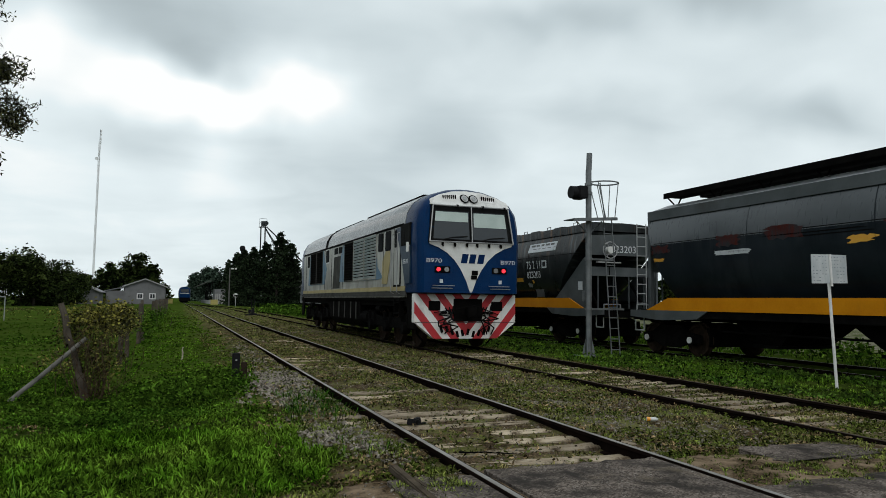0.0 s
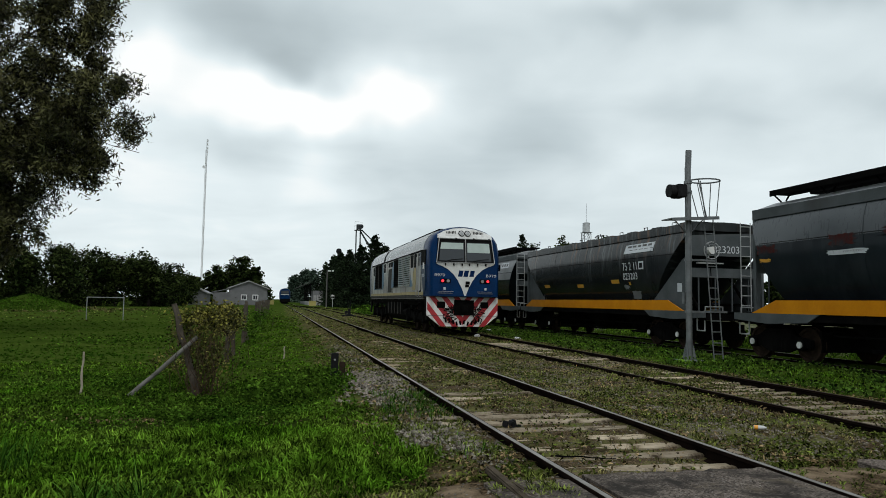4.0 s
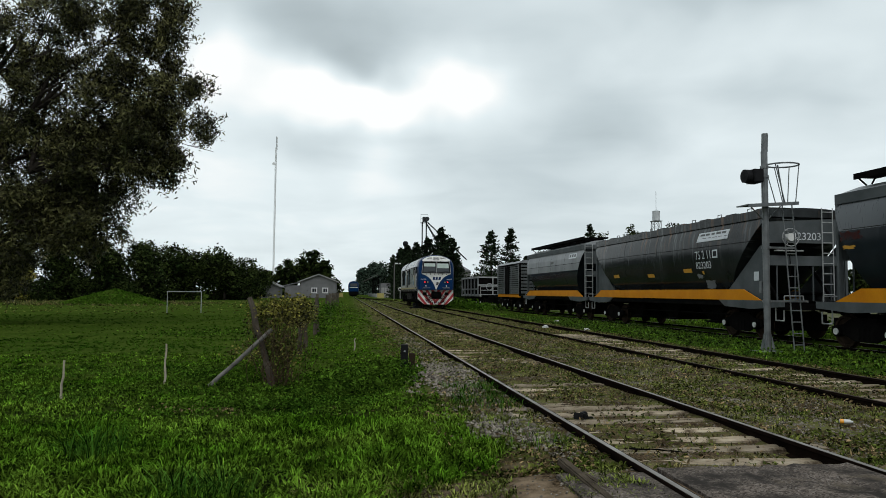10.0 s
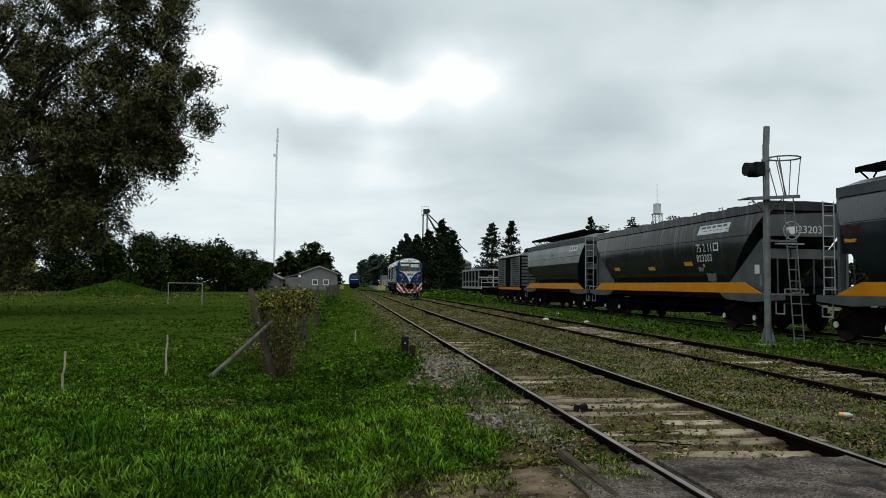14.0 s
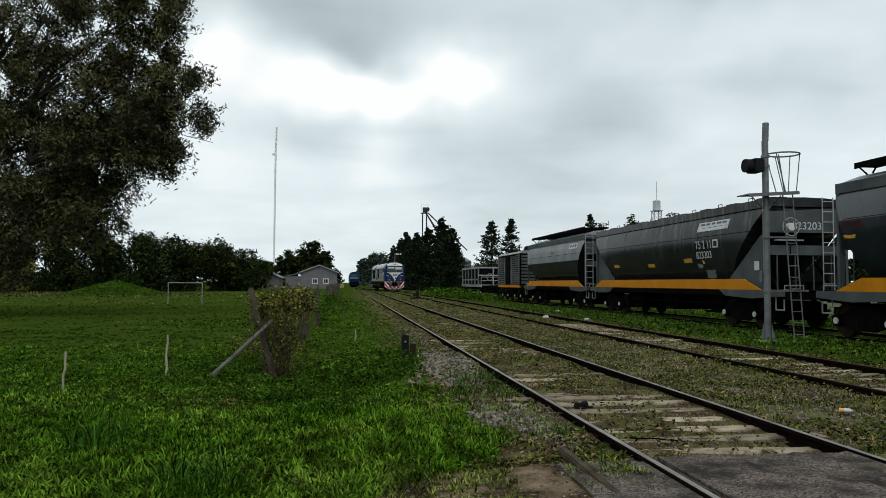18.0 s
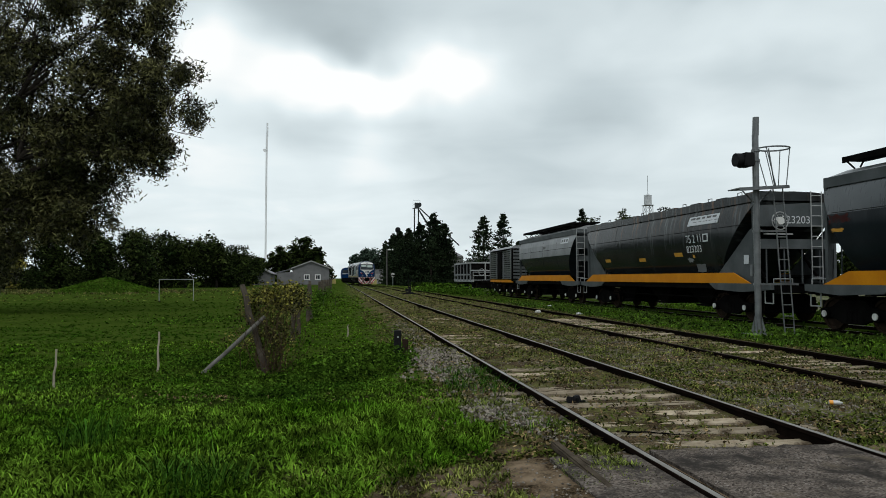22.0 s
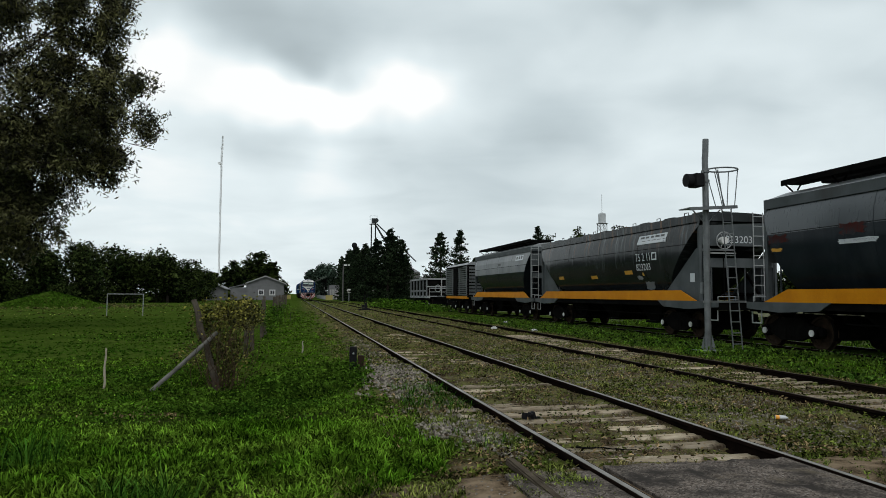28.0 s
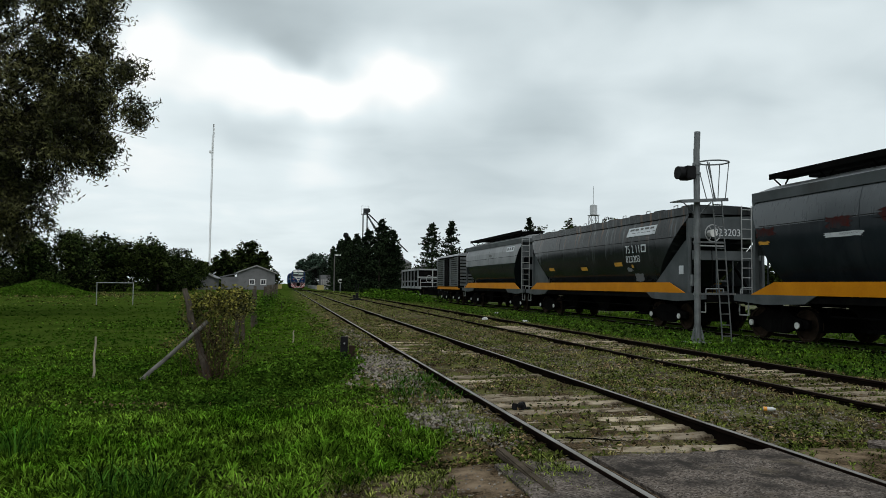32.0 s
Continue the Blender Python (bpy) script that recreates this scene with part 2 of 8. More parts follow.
def foliage(name, a, b, scale=0.6, through_light=0.25, clump=0, gloss=0.015, rough=0.6, low=0.10, high=2.7):
    """Leaves and blades: tone by island, gap shade painted in by clump, with light passing through."""
    m, t, p, n, l = nodes_of(name)
    geo = n.new("ShaderNodeNewGeometry")
    col = blend(t, ramp(t, noise_at(t, scale, 3), 0.35, 0.65), a, b)
    # near-black clumps paint in the shade of gaps between tufts
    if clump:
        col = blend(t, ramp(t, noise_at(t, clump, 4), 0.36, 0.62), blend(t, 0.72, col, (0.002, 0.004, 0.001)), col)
    hsv = n.new("ShaderNodeHueSaturation")
    l.new(col, hsv.inputs["Color"])
    mr = n.new("ShaderNodeMapRange")
    mr.inputs["To Min"].default_value, mr.inputs["To Max"].default_value = low, high
    skew = n.new("ShaderNodeMath")
    skew.operation = "POWER"
    l.new(geo.outputs["Random Per Island"], skew.inputs[0])
    skew.inputs[1].default_value = 1.6
    l.new(skew.outputs[0], mr.inputs["Value"])
    l.new(mr.outputs["Result"], hsv.inputs["Value"])
    l.new(hsv.outputs["Color"], p.inputs["Base Color"])
    p.inputs["Roughness"].default_value = rough
    p.inputs["Specular IOR Level"].default_value = gloss
    tr = n.new("ShaderNodeBsdfTranslucent")
    l.new(hsv.outputs["Color"], tr.inputs["Color"])
    mx = n.new("ShaderNodeMixShader")
    mx.inputs["Fac"].default_value = through_light
    l.new(p.outputs["BSDF"], mx.inputs[1]), l.new(tr.outputs["BSDF"], mx.inputs[2])
    l.new(mx.outputs["Shader"], n["Material Output"].inputs["Surface"])
    return m


def glass(name, tint=(0.02, 0.025, 0.03)):
    m, t, p, n, l = nodes_of(name)
    p.inputs["Base Color"].default_value = (*tint, 1)
    p.inputs["Roughness"].default_value = 0.06
    p.inputs["IOR"].default_value = 1.5
    return m


def lit(name, colour, strength):
    m, t, p, n, l = nodes_of(name)
    p.inputs["Base Color"].default_value = (*colour, 1)
    p.inputs["Emission Color"].default_value = (*colour, 1)
    p.inputs["Emission Strength"].default_value = strength
    return m

# ---- ground, crossing and tracks ----
TRACK_A, TRACK_B, TRACK_C = 3.13, 7.5, 14.0
GAUGE = 1.676


def smooth_step(a, b, x):
    k = min(max((x - a) / (b - a), 0), 1)
    return k * k * (3 - 2 * k)


def ground_z(x, y):
    """Height of the soil; rail tops lie at 0."""
    near = 1 - smooth_step(40, 90, math.hypot(x, y))
    z = -0.13
    if x > 1.2:
        for c in (TRACK_A, TRACK_B):
            d = abs(x - c)
            if d < 0.83:
                z += (0.015 if y < 9.3 else 0.032) - 0.01 * (d > 0.7) + (0.03 if c == TRACK_A else 0.018) * noise.noise(Vector((x * 0.9, y * 1.3, 5))) - (0.012 if c == TRACK_B else 0)
            elif d < 1.9:
                z += 0.052 * (1 - smooth_step(1.35, 1.9, d)) * smooth_step(0.83, 0.95, d)
    z += near * 0.05 * noise.noise(Vector((x * 0.35, y * 0.35, 3))) + near * 0.025 * noise.noise(Vector((x * 1.4, y * 1.4, 7)))
    z -= 0.06 * math.exp(-((x + 0.6) ** 2) / 1.2) * smooth_step(7, 9, y) * near
    z += 0.07 * math.exp(-((x - 1.5) ** 2 / 0.35 + (y - 11.8) ** 2 / 2.5))
    if x > 1.0 and y < 6:
        z = z + (-0.035 - z) * smooth_step(1.0, 1.7, x) * (1 - smooth_step(4.9, 5.8, y))
    if y < 4.6 and x <= 1.7:
        z += 0.06 * (1 - smooth_step(3.4, 4.6, y))
    return min(z, -0.03)


def axis_lines(fine0, fine1, step, mid, mid_step, far):
    a = list(np.arange(fine0, fine1, step))
    for sgn, start in ((-1, fine0), (1, a[-1])):
        x, d = start, step
        side = []
        while abs(x) < far:
            d = min(d * 1.12, mid_step) if abs(x - start) < mid else d * 1.35
            x += sgn * d
            side.append(x)
        a = side[::-1] + a if sgn < 0 else a + side
    return a


def build_ground():
    xs, ys = axis_lines(-7, 9, 0.13, 60, 1.5, 4000), axis_lines(2, 17, 0.13, 80, 1.5, 4000)
    v = [(x, y, ground_z(x, y) if -60 < x < 60 and -5 < y < 120 else -0.13) for y in ys for x in xs]
    w = len(xs)
    i = np.arange(len(ys) - 1)[:, None] * w + np.arange(w - 1)[None]
    f = np.stack([i, i + 1, i + 1 + w, i + w], -1).reshape(-1, 4)
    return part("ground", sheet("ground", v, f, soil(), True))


def soil():
    """Soil between the rails, gravel at the shoulder, turf beyond, by place on the plan."""
    m, t, p, n, l = nodes_of("soil_and_turf")
    co = n.new("ShaderNodeTexCoord")
    sep = n.new("ShaderNodeSeparateXYZ")
    l.new(co.outputs["Object"], sep.inputs[0])
    turf = blend(t, ramp(t, noise_at(t, 0.5, 5), 0.35, 0.65), (0.034, 0.062, 0.008), (0.058, 0.086, 0.014))
    turf = blend(t, ramp(t, noise_at(t, 9, 4), 0.4, 0.75), turf, (0.014, 0.026, 0.003))
    # dark humus tone by the road paints in shade between the taller rough blades
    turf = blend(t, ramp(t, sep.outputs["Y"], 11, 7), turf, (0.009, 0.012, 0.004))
    # pale trodden earth behind the parked wagons
    turf = blend(t, ramp(t, sep.outputs["X"], 16.5, 19), turf, blend(t, ramp(t, noise_at(t, 1.7, 6), 0.36, 0.60), (0.17, 0.155, 0.125), (0.040, 0.055, 0.012)))
    dirt = blend(t, ramp(t, noise_at(t, 1.3, 6), 0.35, 0.7), (0.105, 0.072, 0.043), (0.205, 0.146, 0.088))
    dirt = blend(t, ramp(t, noise_at(t, 19, 5, rough=0.7), 0.47, 0.66), dirt, (0.022, 0.017, 0.010))
    dirt = blend(t, ramp(t, noise_at(t, 55, 5, rough=0.75), 0.40, 0.62), (0.012, 0.009, 0.006), dirt)
    dirt = blend(t, ramp(t, noise_at(t, 31, 6, rough=0.75), 0.58, 0.74), dirt, (0.30, 0.235, 0.16))
    weeds = blend(t, ramp(t, noise_at(t, 2.2, 7, rough=0.7), 0.44, 0.6), dirt, (0.108, 0.112, 0.038))
    # strip of bare soil along the two near tracks, ragged at its edges
    wob = n.new("ShaderNodeMath")
    wob.operation = "MULTIPLY_ADD"
    l.new(noise_at(t, 0.8, 5), wob.inputs[0])
    wob.inputs[1].default_value = 1.6
    l.new(sep.outputs["X"], wob.inputs[2])
    left = ramp(t, wob.outputs[0], 1.5, 2.6)
    right = ramp(t, wob.outputs[0], 10.6, 9.2)
    both = n.new("ShaderNodeMath")
    both.operation = "MULTIPLY"
    l.new(left, both.inputs[0]), l.new(right, both.inputs[1])
    far = n.new("ShaderNodeMath")
    far.operation = "MULTIPLY"
    l.new(both.outputs[0], far.inputs[0])
    l.new(ramp(t, sep.outputs["Y"], 170, 50), far.inputs[1])
    col = blend(t, far.outputs[0], turf, weeds)
    # worn soil beside the road
    wy = n.new("ShaderNodeMath")
    wy.operation = "MULTIPLY_ADD"
    l.new(noise_at(t, 1.1, 5), wy.inputs[0])
    wy.inputs[1].default_value = 1.5
    l.new(sep.outputs["Y"], wy.inputs[2])
    near = n.new("ShaderNodeMath")
    near.operation = "MULTIPLY"
    l.new(ramp(t, wy.outputs[0], 6.7, 5.9), near.inputs[0])
    l.new(ramp(t, wob.outputs[0], 0.3, 1.6), near.inputs[1])
    col = blend(t, near.outputs[0], col, blend(t, ramp(t, noise_at(t, 3.1, 5), 0.42, 0.62), dirt, (0.21, 0.155, 0.105)))
    l.new(col, p.inputs["Base Color"])
    p.inputs["Roughness"].default_value = 0.95
    p.inputs["Specular IOR Level"].default_value = 0.0
    bp = n.new("ShaderNodeBump")
    bp.inputs["Strength"].default_value, bp.inputs["Distance"].default_value = 0.6, 0.04
    l.new(noise_at(t, 18, 6, rough=0.7), bp.inputs["Height"])
    l.new(bp.outputs["Normal"], p.inputs["Normal"])
    return m


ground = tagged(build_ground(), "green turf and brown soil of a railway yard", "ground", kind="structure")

RAIL_STEEL = surface("rail_steel", (0.005, 0.004, 0.0035), (0.014, 0.009, 0.007), 4, 0.9, 0.0, 0.3, 40, spec=0.0)
RAIL_HEAD = surface("worn_rail_head", (0.32, 0.31, 0.295), (0.12, 0.105, 0.09), 2, 0.5, 0.0, 0.05, 80, streak=(30, 0.4, 30), spec=0.06)
RAIL_BROWN = surface("rusty_rail_head", (0.035, 0.026, 0.020), (0.075, 0.060, 0.050), 2, 0.7, 0.0, 0.05, 80, streak=(30, 0.4, 30), spec=0.02)
RAIL_DULL = surface("dull_rail_head", (0.09, 0.065, 0.05), (0.15, 0.12, 0.10), 2, 0.5, 0.5, 0.1, 80, streak=(30, 0.4, 30))
RAIL_PROFILE = [(-0.035, 0.0), (-0.037, -0.028), (-0.010, -0.042), (-0.009, -0.12), (-0.065, -0.135), (-0.065, -0.146),
                (0.065, -0.146), (0.065, -0.135), (0.009, -0.12), (0.010, -0.042), (0.037, -0.028), (0.035, 0.0)]


def rail(parent, points, head, z=0.0):
    """One rail along points (x, y), with its rolled head as a part."""
    def swept(profile):
        rings = []
        for i, (x, y) in enumerate(points):
            a, b = points[max(i - 1, 0)], points[min(i + 1, len(points) - 1)]
            d = Vector((b[0] - a[0], b[1] - a[1])).normalized()
            rings.append([(x + u * d.y, y - u * d.x, z + w) for u, w in profile])
        return Build().loft(rings)
    r = part("rail", swept(RAIL_PROFILE), RAIL_STEEL, parent)
    part("rail_head", swept([(-0.022, 0.003), (-0.0225, 0.0005), (0.0225, 0.0005), (0.022, 0.003)]), head, r)
    return r


def along(x, y0, y1, step=12.0):
    n = max(1, round((y1 - y0) / step))
    return [(x, y0 + (y1 - y0) * i / n) for i in range(n + 1)]


def crossover_x(y):
    """Middle of the track by which the middle road joins the near one."""
    return TRACK_B + (TRACK_A - TRACK_B) * smooth_step(100, 166, y)


SLEEPER = surface("bleached_sleeper_wood", (0.31, 0.245, 0.168), (0.52, 0.435, 0.325), 6, 0.9, 0, 1.0, 22, stain=(0.08, 0.058, 0.038), stain_lo=0.54, stain_hi=0.68, streak=(0.6, 9, 9), each=0.35)


def sleeper_mesh(seed):
    r = random.Random(seed)
    b = Build()
    n = 22
    rings = []
    for i in range(n):
        # split, weathered edges and a hollowed top
        x = -1.25 + 2.5 * i / (n - 1)
        w0, w1 = 0.090 + 0.014 * r.random(), 0.090 + 0.014 * r.random()
        h0, h1, h2 = (0.007 * r.random() ** 2 for _ in range(3))
        q = 0.006 * noise.noise(Vector((x * 2, seed, 0)))
        rings.append([(x, -w0, -0.10), (x, w1, -0.10), (x, w1, -0.012 - h0), (x, w1 - 0.03, q - h0), (x, 0.02, q - 0.006 - h1), (x, 0.004, q - 0.022 - h1), (x, -0.014, q - 0.004 - h2), (x, -w0 + 0.03, q - h2), (x, -w0, -0.012 - h2)])
    b.loft(rings)
    me = b.mesh("sleeper")
    me.materials.append(SLEEPER)
    return me


def build_tracks():
    meshes = [sleeper_mesh(k) for k in range(6)]
    r = random.Random(4)
    data = (("railway_track_1", TRACK_A, "single broad gauge track with worn rails on bleached wooden sleepers", 0.0, RAIL_HEAD, (5.25, 26)),
            ("railway_track_2", TRACK_B, "middle siding track half sunk in weedy soil", -0.01, RAIL_BROWN, (5.5, 24)),
            ("railway_track_3", TRACK_C, "far siding track under the parked wagons", -0.06, RAIL_DULL, (-8, 50)))
    for name, x, label, z, head, (s0, s1) in data:
        tr = thing(name, label, "railway track", kind="structure")
        for sgn in (-1, 1):
            rx = x + sgn * (GAUGE / 2 + 0.035)
            pts = along(rx, -12, 420) if name != "railway_track_2" else along(rx, -12, 96)
            if name == "railway_track_2":
                pts += [(crossover_x(y) + sgn * (GAUGE / 2 + 0.035), y) for y in range(100, 168, 4)]
            rail(tr, pts, head, z)
        y = s0
        while y < s1:
            ob = part("sleeper", r.choice(meshes), None, tr)
            bury = (0.068 if y < 8.8 else 0.084 + 0.026 * r.random()) if name == "railway_track_1" else 0.078 if name == "railway_track_2" else 0.10
            ob.matrix_basis = pose(x + r.uniform(-0.05, 0.05), y, z - bury - 0.03 * r.random() ** 2, 0, r.uniform(-0.6, 0.6), r.uniform(-1.2, 1.2))
            y += 0.46 + r.uniform(-0.05, 0.05)


build_tracks()
def asphalt():
    """Old asphalt: dark binder, pale worn stones, dusty patches."""
    m, t, p, n, l = nodes_of("worn_asphalt")
    co = n.new("ShaderNodeTexCoord")
    cell = n.new("ShaderNodeTexVoronoi")
    cell.inputs["Scale"].default_value = 75
    l.new(co.outputs["Object"], cell.inputs["Vector"])
    tone = n.new("ShaderNodeSeparateColor")
    l.new(cell.outputs["Color"], tone.inputs[0])
    col = blend(t, tone.outputs["Red"], (0.040, 0.032, 0.027), (0.190, 0.158, 0.136))
    col = blend(t, ramp(t, tone.outputs["Green"], 0.88, 0.97), col, (0.22, 0.195, 0.175))
    col = blend(t, ramp(t, noise_at(t, 2.6, 6, rough=0.7), 0.42, 0.62), col, (0.034, 0.030, 0.027))
    col = blend(t, ramp(t, noise_at(t, 1.2, 6, rough=0.7), 0.58, 0.74), col, (0.13, 0.105, 0.075))
    col = blend(t, ramp(t, noise_at(t, 5.0, 6, "Object", (0.25, 2.2, 1), 0.7), 0.60, 0.72), col, (0.19, 0.165, 0.145))
    l.new(col, p.inputs["Base Color"])
    p.inputs["Roughness"].default_value, p.inputs["Specular IOR Level"].default_value = 0.85, 0.015
    bp = n.new("ShaderNodeBump")
    bp.inputs["Strength"].default_value, bp.inputs["Distance"].default_value = 1.0, 0.025
    l.new(tone.outputs["Red"], bp.inputs["Height"])
    l.new(bp.outputs["Normal"], p.inputs["Normal"])
    return m


ASPHALT = asphalt()


def asphalt_patch(name, xa, xb, ya, yb, top, seed, ragged=(1, 1, 1, 1), cracks=()):
    """A slab of paving with broken edges. ragged: west, east, south, north."""
    r = random.Random(seed)
    edge = []
    n = 14
    for (x0, y0), (x1, y1), g, nx, ny in (((xa, ya), (xb, ya), ragged[2], 0, -1), ((xb, ya), (xb, yb), ragged[1], 1, 0), ((xb, yb), (xa, yb), ragged[3], 0, 1), ((xa, yb), (xa, ya), ragged[0], -1, 0)):
        for i in range(n):
            k = i / n
            o = 0.09 * g * (noise.noise(Vector((x0 * 3 + k * 9, y0 * 3, seed))) + 0.5 * (r.random() - 0.5)) if i else 0
            edge.append((x0 + (x1 - x0) * k + nx * o, y0 + (y1 - y0) * k + ny * o))
    b = Build()
    b.loft([[(x, y, -0.2) for x, y in edge], [(x, y, top) for x, y in edge]])
    slab = part(name, b, ASPHALT)
    # worn, lumpy wearing course on the stretch before the camera
    n0, y0 = 0, max(ya, 2.5)
    nx, ny = max(2, int((xb - xa) / 0.035)), max(2, int((yb - y0) / 0.035))
    v, q = [], []
    for j in range(ny + 1):
        for i in range(nx + 1):
            x, y = xa + 0.01 + (xb - xa - 0.02) * i / nx, y0 + (yb - 0.05 - y0) * j / ny
            rim = min(1, min(i, nx - i) / 3) * min(1, (ny - j) / 4)
            h = 0.5 * noise.noise(Vector((x * 2.2, y * 2.2, seed))) + 0.35 * noise.noise(Vector((x * 9, y * 9, seed))) + 0.3 * noise.noise(Vector((x * 27, y * 27, seed)))
            # long cracks beside the rails
            for lane in cracks:
                gap = abs(x - lane - 0.05 * noise.noise(Vector((y * 1.4, lane, 1))))
                h -= 2.4 * max(0, 1 - gap / 0.045)
            v.append((x, y, top + 0.008 * rim + 0.013 * h * rim - 0.006 * (1 - rim)))
    for j in range(ny):
        for i in range(nx):
            q.append((j * (nx + 1) + i, j * (nx + 1) + i + 1, (j + 1) * (nx + 1) + i + 1, (j + 1) * (nx + 1) + i))
    part("wearing_course", sheet("wearing_course", v, q, ASPHALT, True), None, slab)
    return slab


crossing = thing("level_crossing", "broken grey asphalt road crossing the rails", "road", kind="structure")
for xa, xb, ya, yb, top, seed, rag in ((TRACK_A - 0.76, TRACK_A + 0.82, -9, 5.2, -0.012, 1, (0, 0, 0, 1)), (1.55, TRACK_A - 0.915, -9, 5.1, -0.02, 2, (1, 0, 0, 1)),
                                       (TRACK_A + 0.915, 6.2, -9, 4.15, -0.02, 3, (0, 1, 0, 1.5)), (5.0, 6.2, 4.72, 5.3, -0.026, 4, (3, 3, 3, 3)), (-14, 1.4, -9, 0.9, -0.02, 6, (0, 1, 0, 1)),
                                       (TRACK_B - 0.76, TRACK_B + 0.8, -9, 4.3, -0.012, 7, (0, 0, 0, 1)), (TRACK_B + 0.92, 12.6, -9, 4.0, -0.03, 8, (0, 0, 0, 1))):
    asphalt_patch("asphalt_slab", xa, xb, ya, yb, top, seed, rag, (TRACK_A - 0.55, TRACK_A - 0.12, TRACK_A + 0.36) if seed == 1 else ()).parent = crossing

# ---- paints ----
STEEL_BLACK = surface("grimy_black_steel", (0.003, 0.003, 0.0032), (0.008, 0.0075, 0.007), 3, 0.85, 0.0, 0.4, 40, spec=0.01)
RUBBER = surface("black_rubber", (0.007, 0.007, 0.007), (0.014, 0.014, 0.014), 8, 0.8, 0, 0.1, 60, spec=0.04)
BLUE = surface("deep_blue_paint", (0.0003, 0.014, 0.058), (0.0006, 0.026, 0.094), 1.2, 0.30, 0, 0.02, 30, stain=(0.006, 0.022, 0.07), stain_lo=0.66, stain_hi=0.95, spec=0.07)
BLUE_DUSTY = surface("dusty_navy_paint", (0.006, 0.022, 0.05), (0.03, 0.055, 0.085), 1.6, 0.4, 0, 0.04, 24, stain=(0.10, 0.115, 0.125), stain_lo=0.58, stain_hi=0.8, spec=0.1)
BLUE_SIDE = surface("faded_blue_paint", (0.025, 0.095, 0.165), (0.09, 0.20, 0.30), 1.4, 0.5, 0, 0.05, 24, stain=(0.26, 0.29, 0.28), stain_lo=0.58, stain_hi=0.85)
WHITE_DIRTY = surface("dirty_white_paint", (0.56, 0.56, 0.54), (0.72, 0.72, 0.70), 2.5, 0.5, 0, 0.05, 30, stain=(0.20, 0.185, 0.165), stain_lo=0.54, stain_hi=0.80)
SILVER = surface("streaked_silver_paint", (0.30, 0.30, 0.275), (0.48, 0.475, 0.44), 1.6, 0.42, 0.1, 0.06, 22, stain=(0.09, 0.08, 0.062), stain_lo=0.46, stain_hi=0.76, streak=(1, 1, 0.15), spec=0.15)
ROOF_GREY = surface("sooty_roof_grey", (0.075, 0.08, 0.084), (0.16, 0.17, 0.175), 1.3, 0.24, 0.0, 0.04, 20, stain=(0.035, 0.035, 0.034), stain_lo=0.50, stain_hi=0.72, streak=(1, 1, 0.2), spec=0.3)
SLAT_PALE = surface("bluish_white_slat_paint", (0.34, 0.42, 0.47), (0.55, 0.60, 0.62), 0.9, 0.5, 0, 0.05, 24, stain=(0.20, 0.20, 0.19), stain_lo=0.6, stain_hi=0.85)
YELLOW_DULL = surface("faded_yellow_paint", (0.28, 0.22, 0.08), (0.40, 0.32, 0.13), 2, 0.6, 0, 0.05, 30, stain=(0.15, 0.13, 0.08))
GREY_LOW = surface("dusty_grey_paint", (0.045, 0.045, 0.042), (0.085, 0.083, 0.077), 2, 0.75, 0, 0.1, 30, stain=(0.03, 0.028, 0.025))
RED_STRIPE = surface("scuffed_red_paint", (0.36, 0.012, 0.02), (0.48, 0.022, 0.03), 3, 0.5, 0, 0.06, 30, stain=(0.10, 0.02, 0.02), stain_lo=0.62, stain_hi=0.9)
WHITE_STRIPE = surface("scuffed_white_paint", (0.70, 0.69, 0.67), (0.80, 0.79, 0.77), 3, 0.55, 0, 0.06, 30, stain=(0.16, 0.14, 0.12), stain_lo=0.58, stain_hi=0.85)
GLASS = glass("dark_window_glass")
# matte dark tone stands in for the shaded inside behind side windows
SIDE_DARK = surface("matte_dark_pane", (0.010, 0.011, 0.012), (0.022, 0.023, 0.024), 3, 0.8, 0, 0.0, 30, spec=0.02)
BLIND = surface("pale_green_sun_blind", (0.42, 0.50, 0.47), (0.52, 0.60, 0.57), 2, 0.7, 0, 0.02)
LAMP_RED = lit("red_tail_light", (1.0, 0.03, 0.05), 1.1)
LAMP_OFF = surface("lamp_lens", (0.25, 0.26, 0.26), (0.4, 0.41, 0.41), 20, 0.15, 0.4, 0)
CHROME = surface("worn_bare_metal", (0.3, 0.3, 0.3), (0.42, 0.42, 0.42), 6, 0.4, 0.7, 0.05)
LETTER_WHITE = surface("pale_lettering", (0.5, 0.53, 0.56), (0.6, 0.62, 0.64), 9, 0.6, 0, 0, stain=(0.2, 0.21, 0.23), stain_lo=0.6, stain_hi=0.7)
LETTER_BLUE = surface("navy_lettering", (0.002, 0.014, 0.06), (0.003, 0.02, 0.08), 4, 0.6, 0, 0, spec=0.05)
LETTER_DARK = surface("dark_lettering", (0.05, 0.05, 0.05), (0.08, 0.08, 0.08), 4, 0.6, 0, 0)


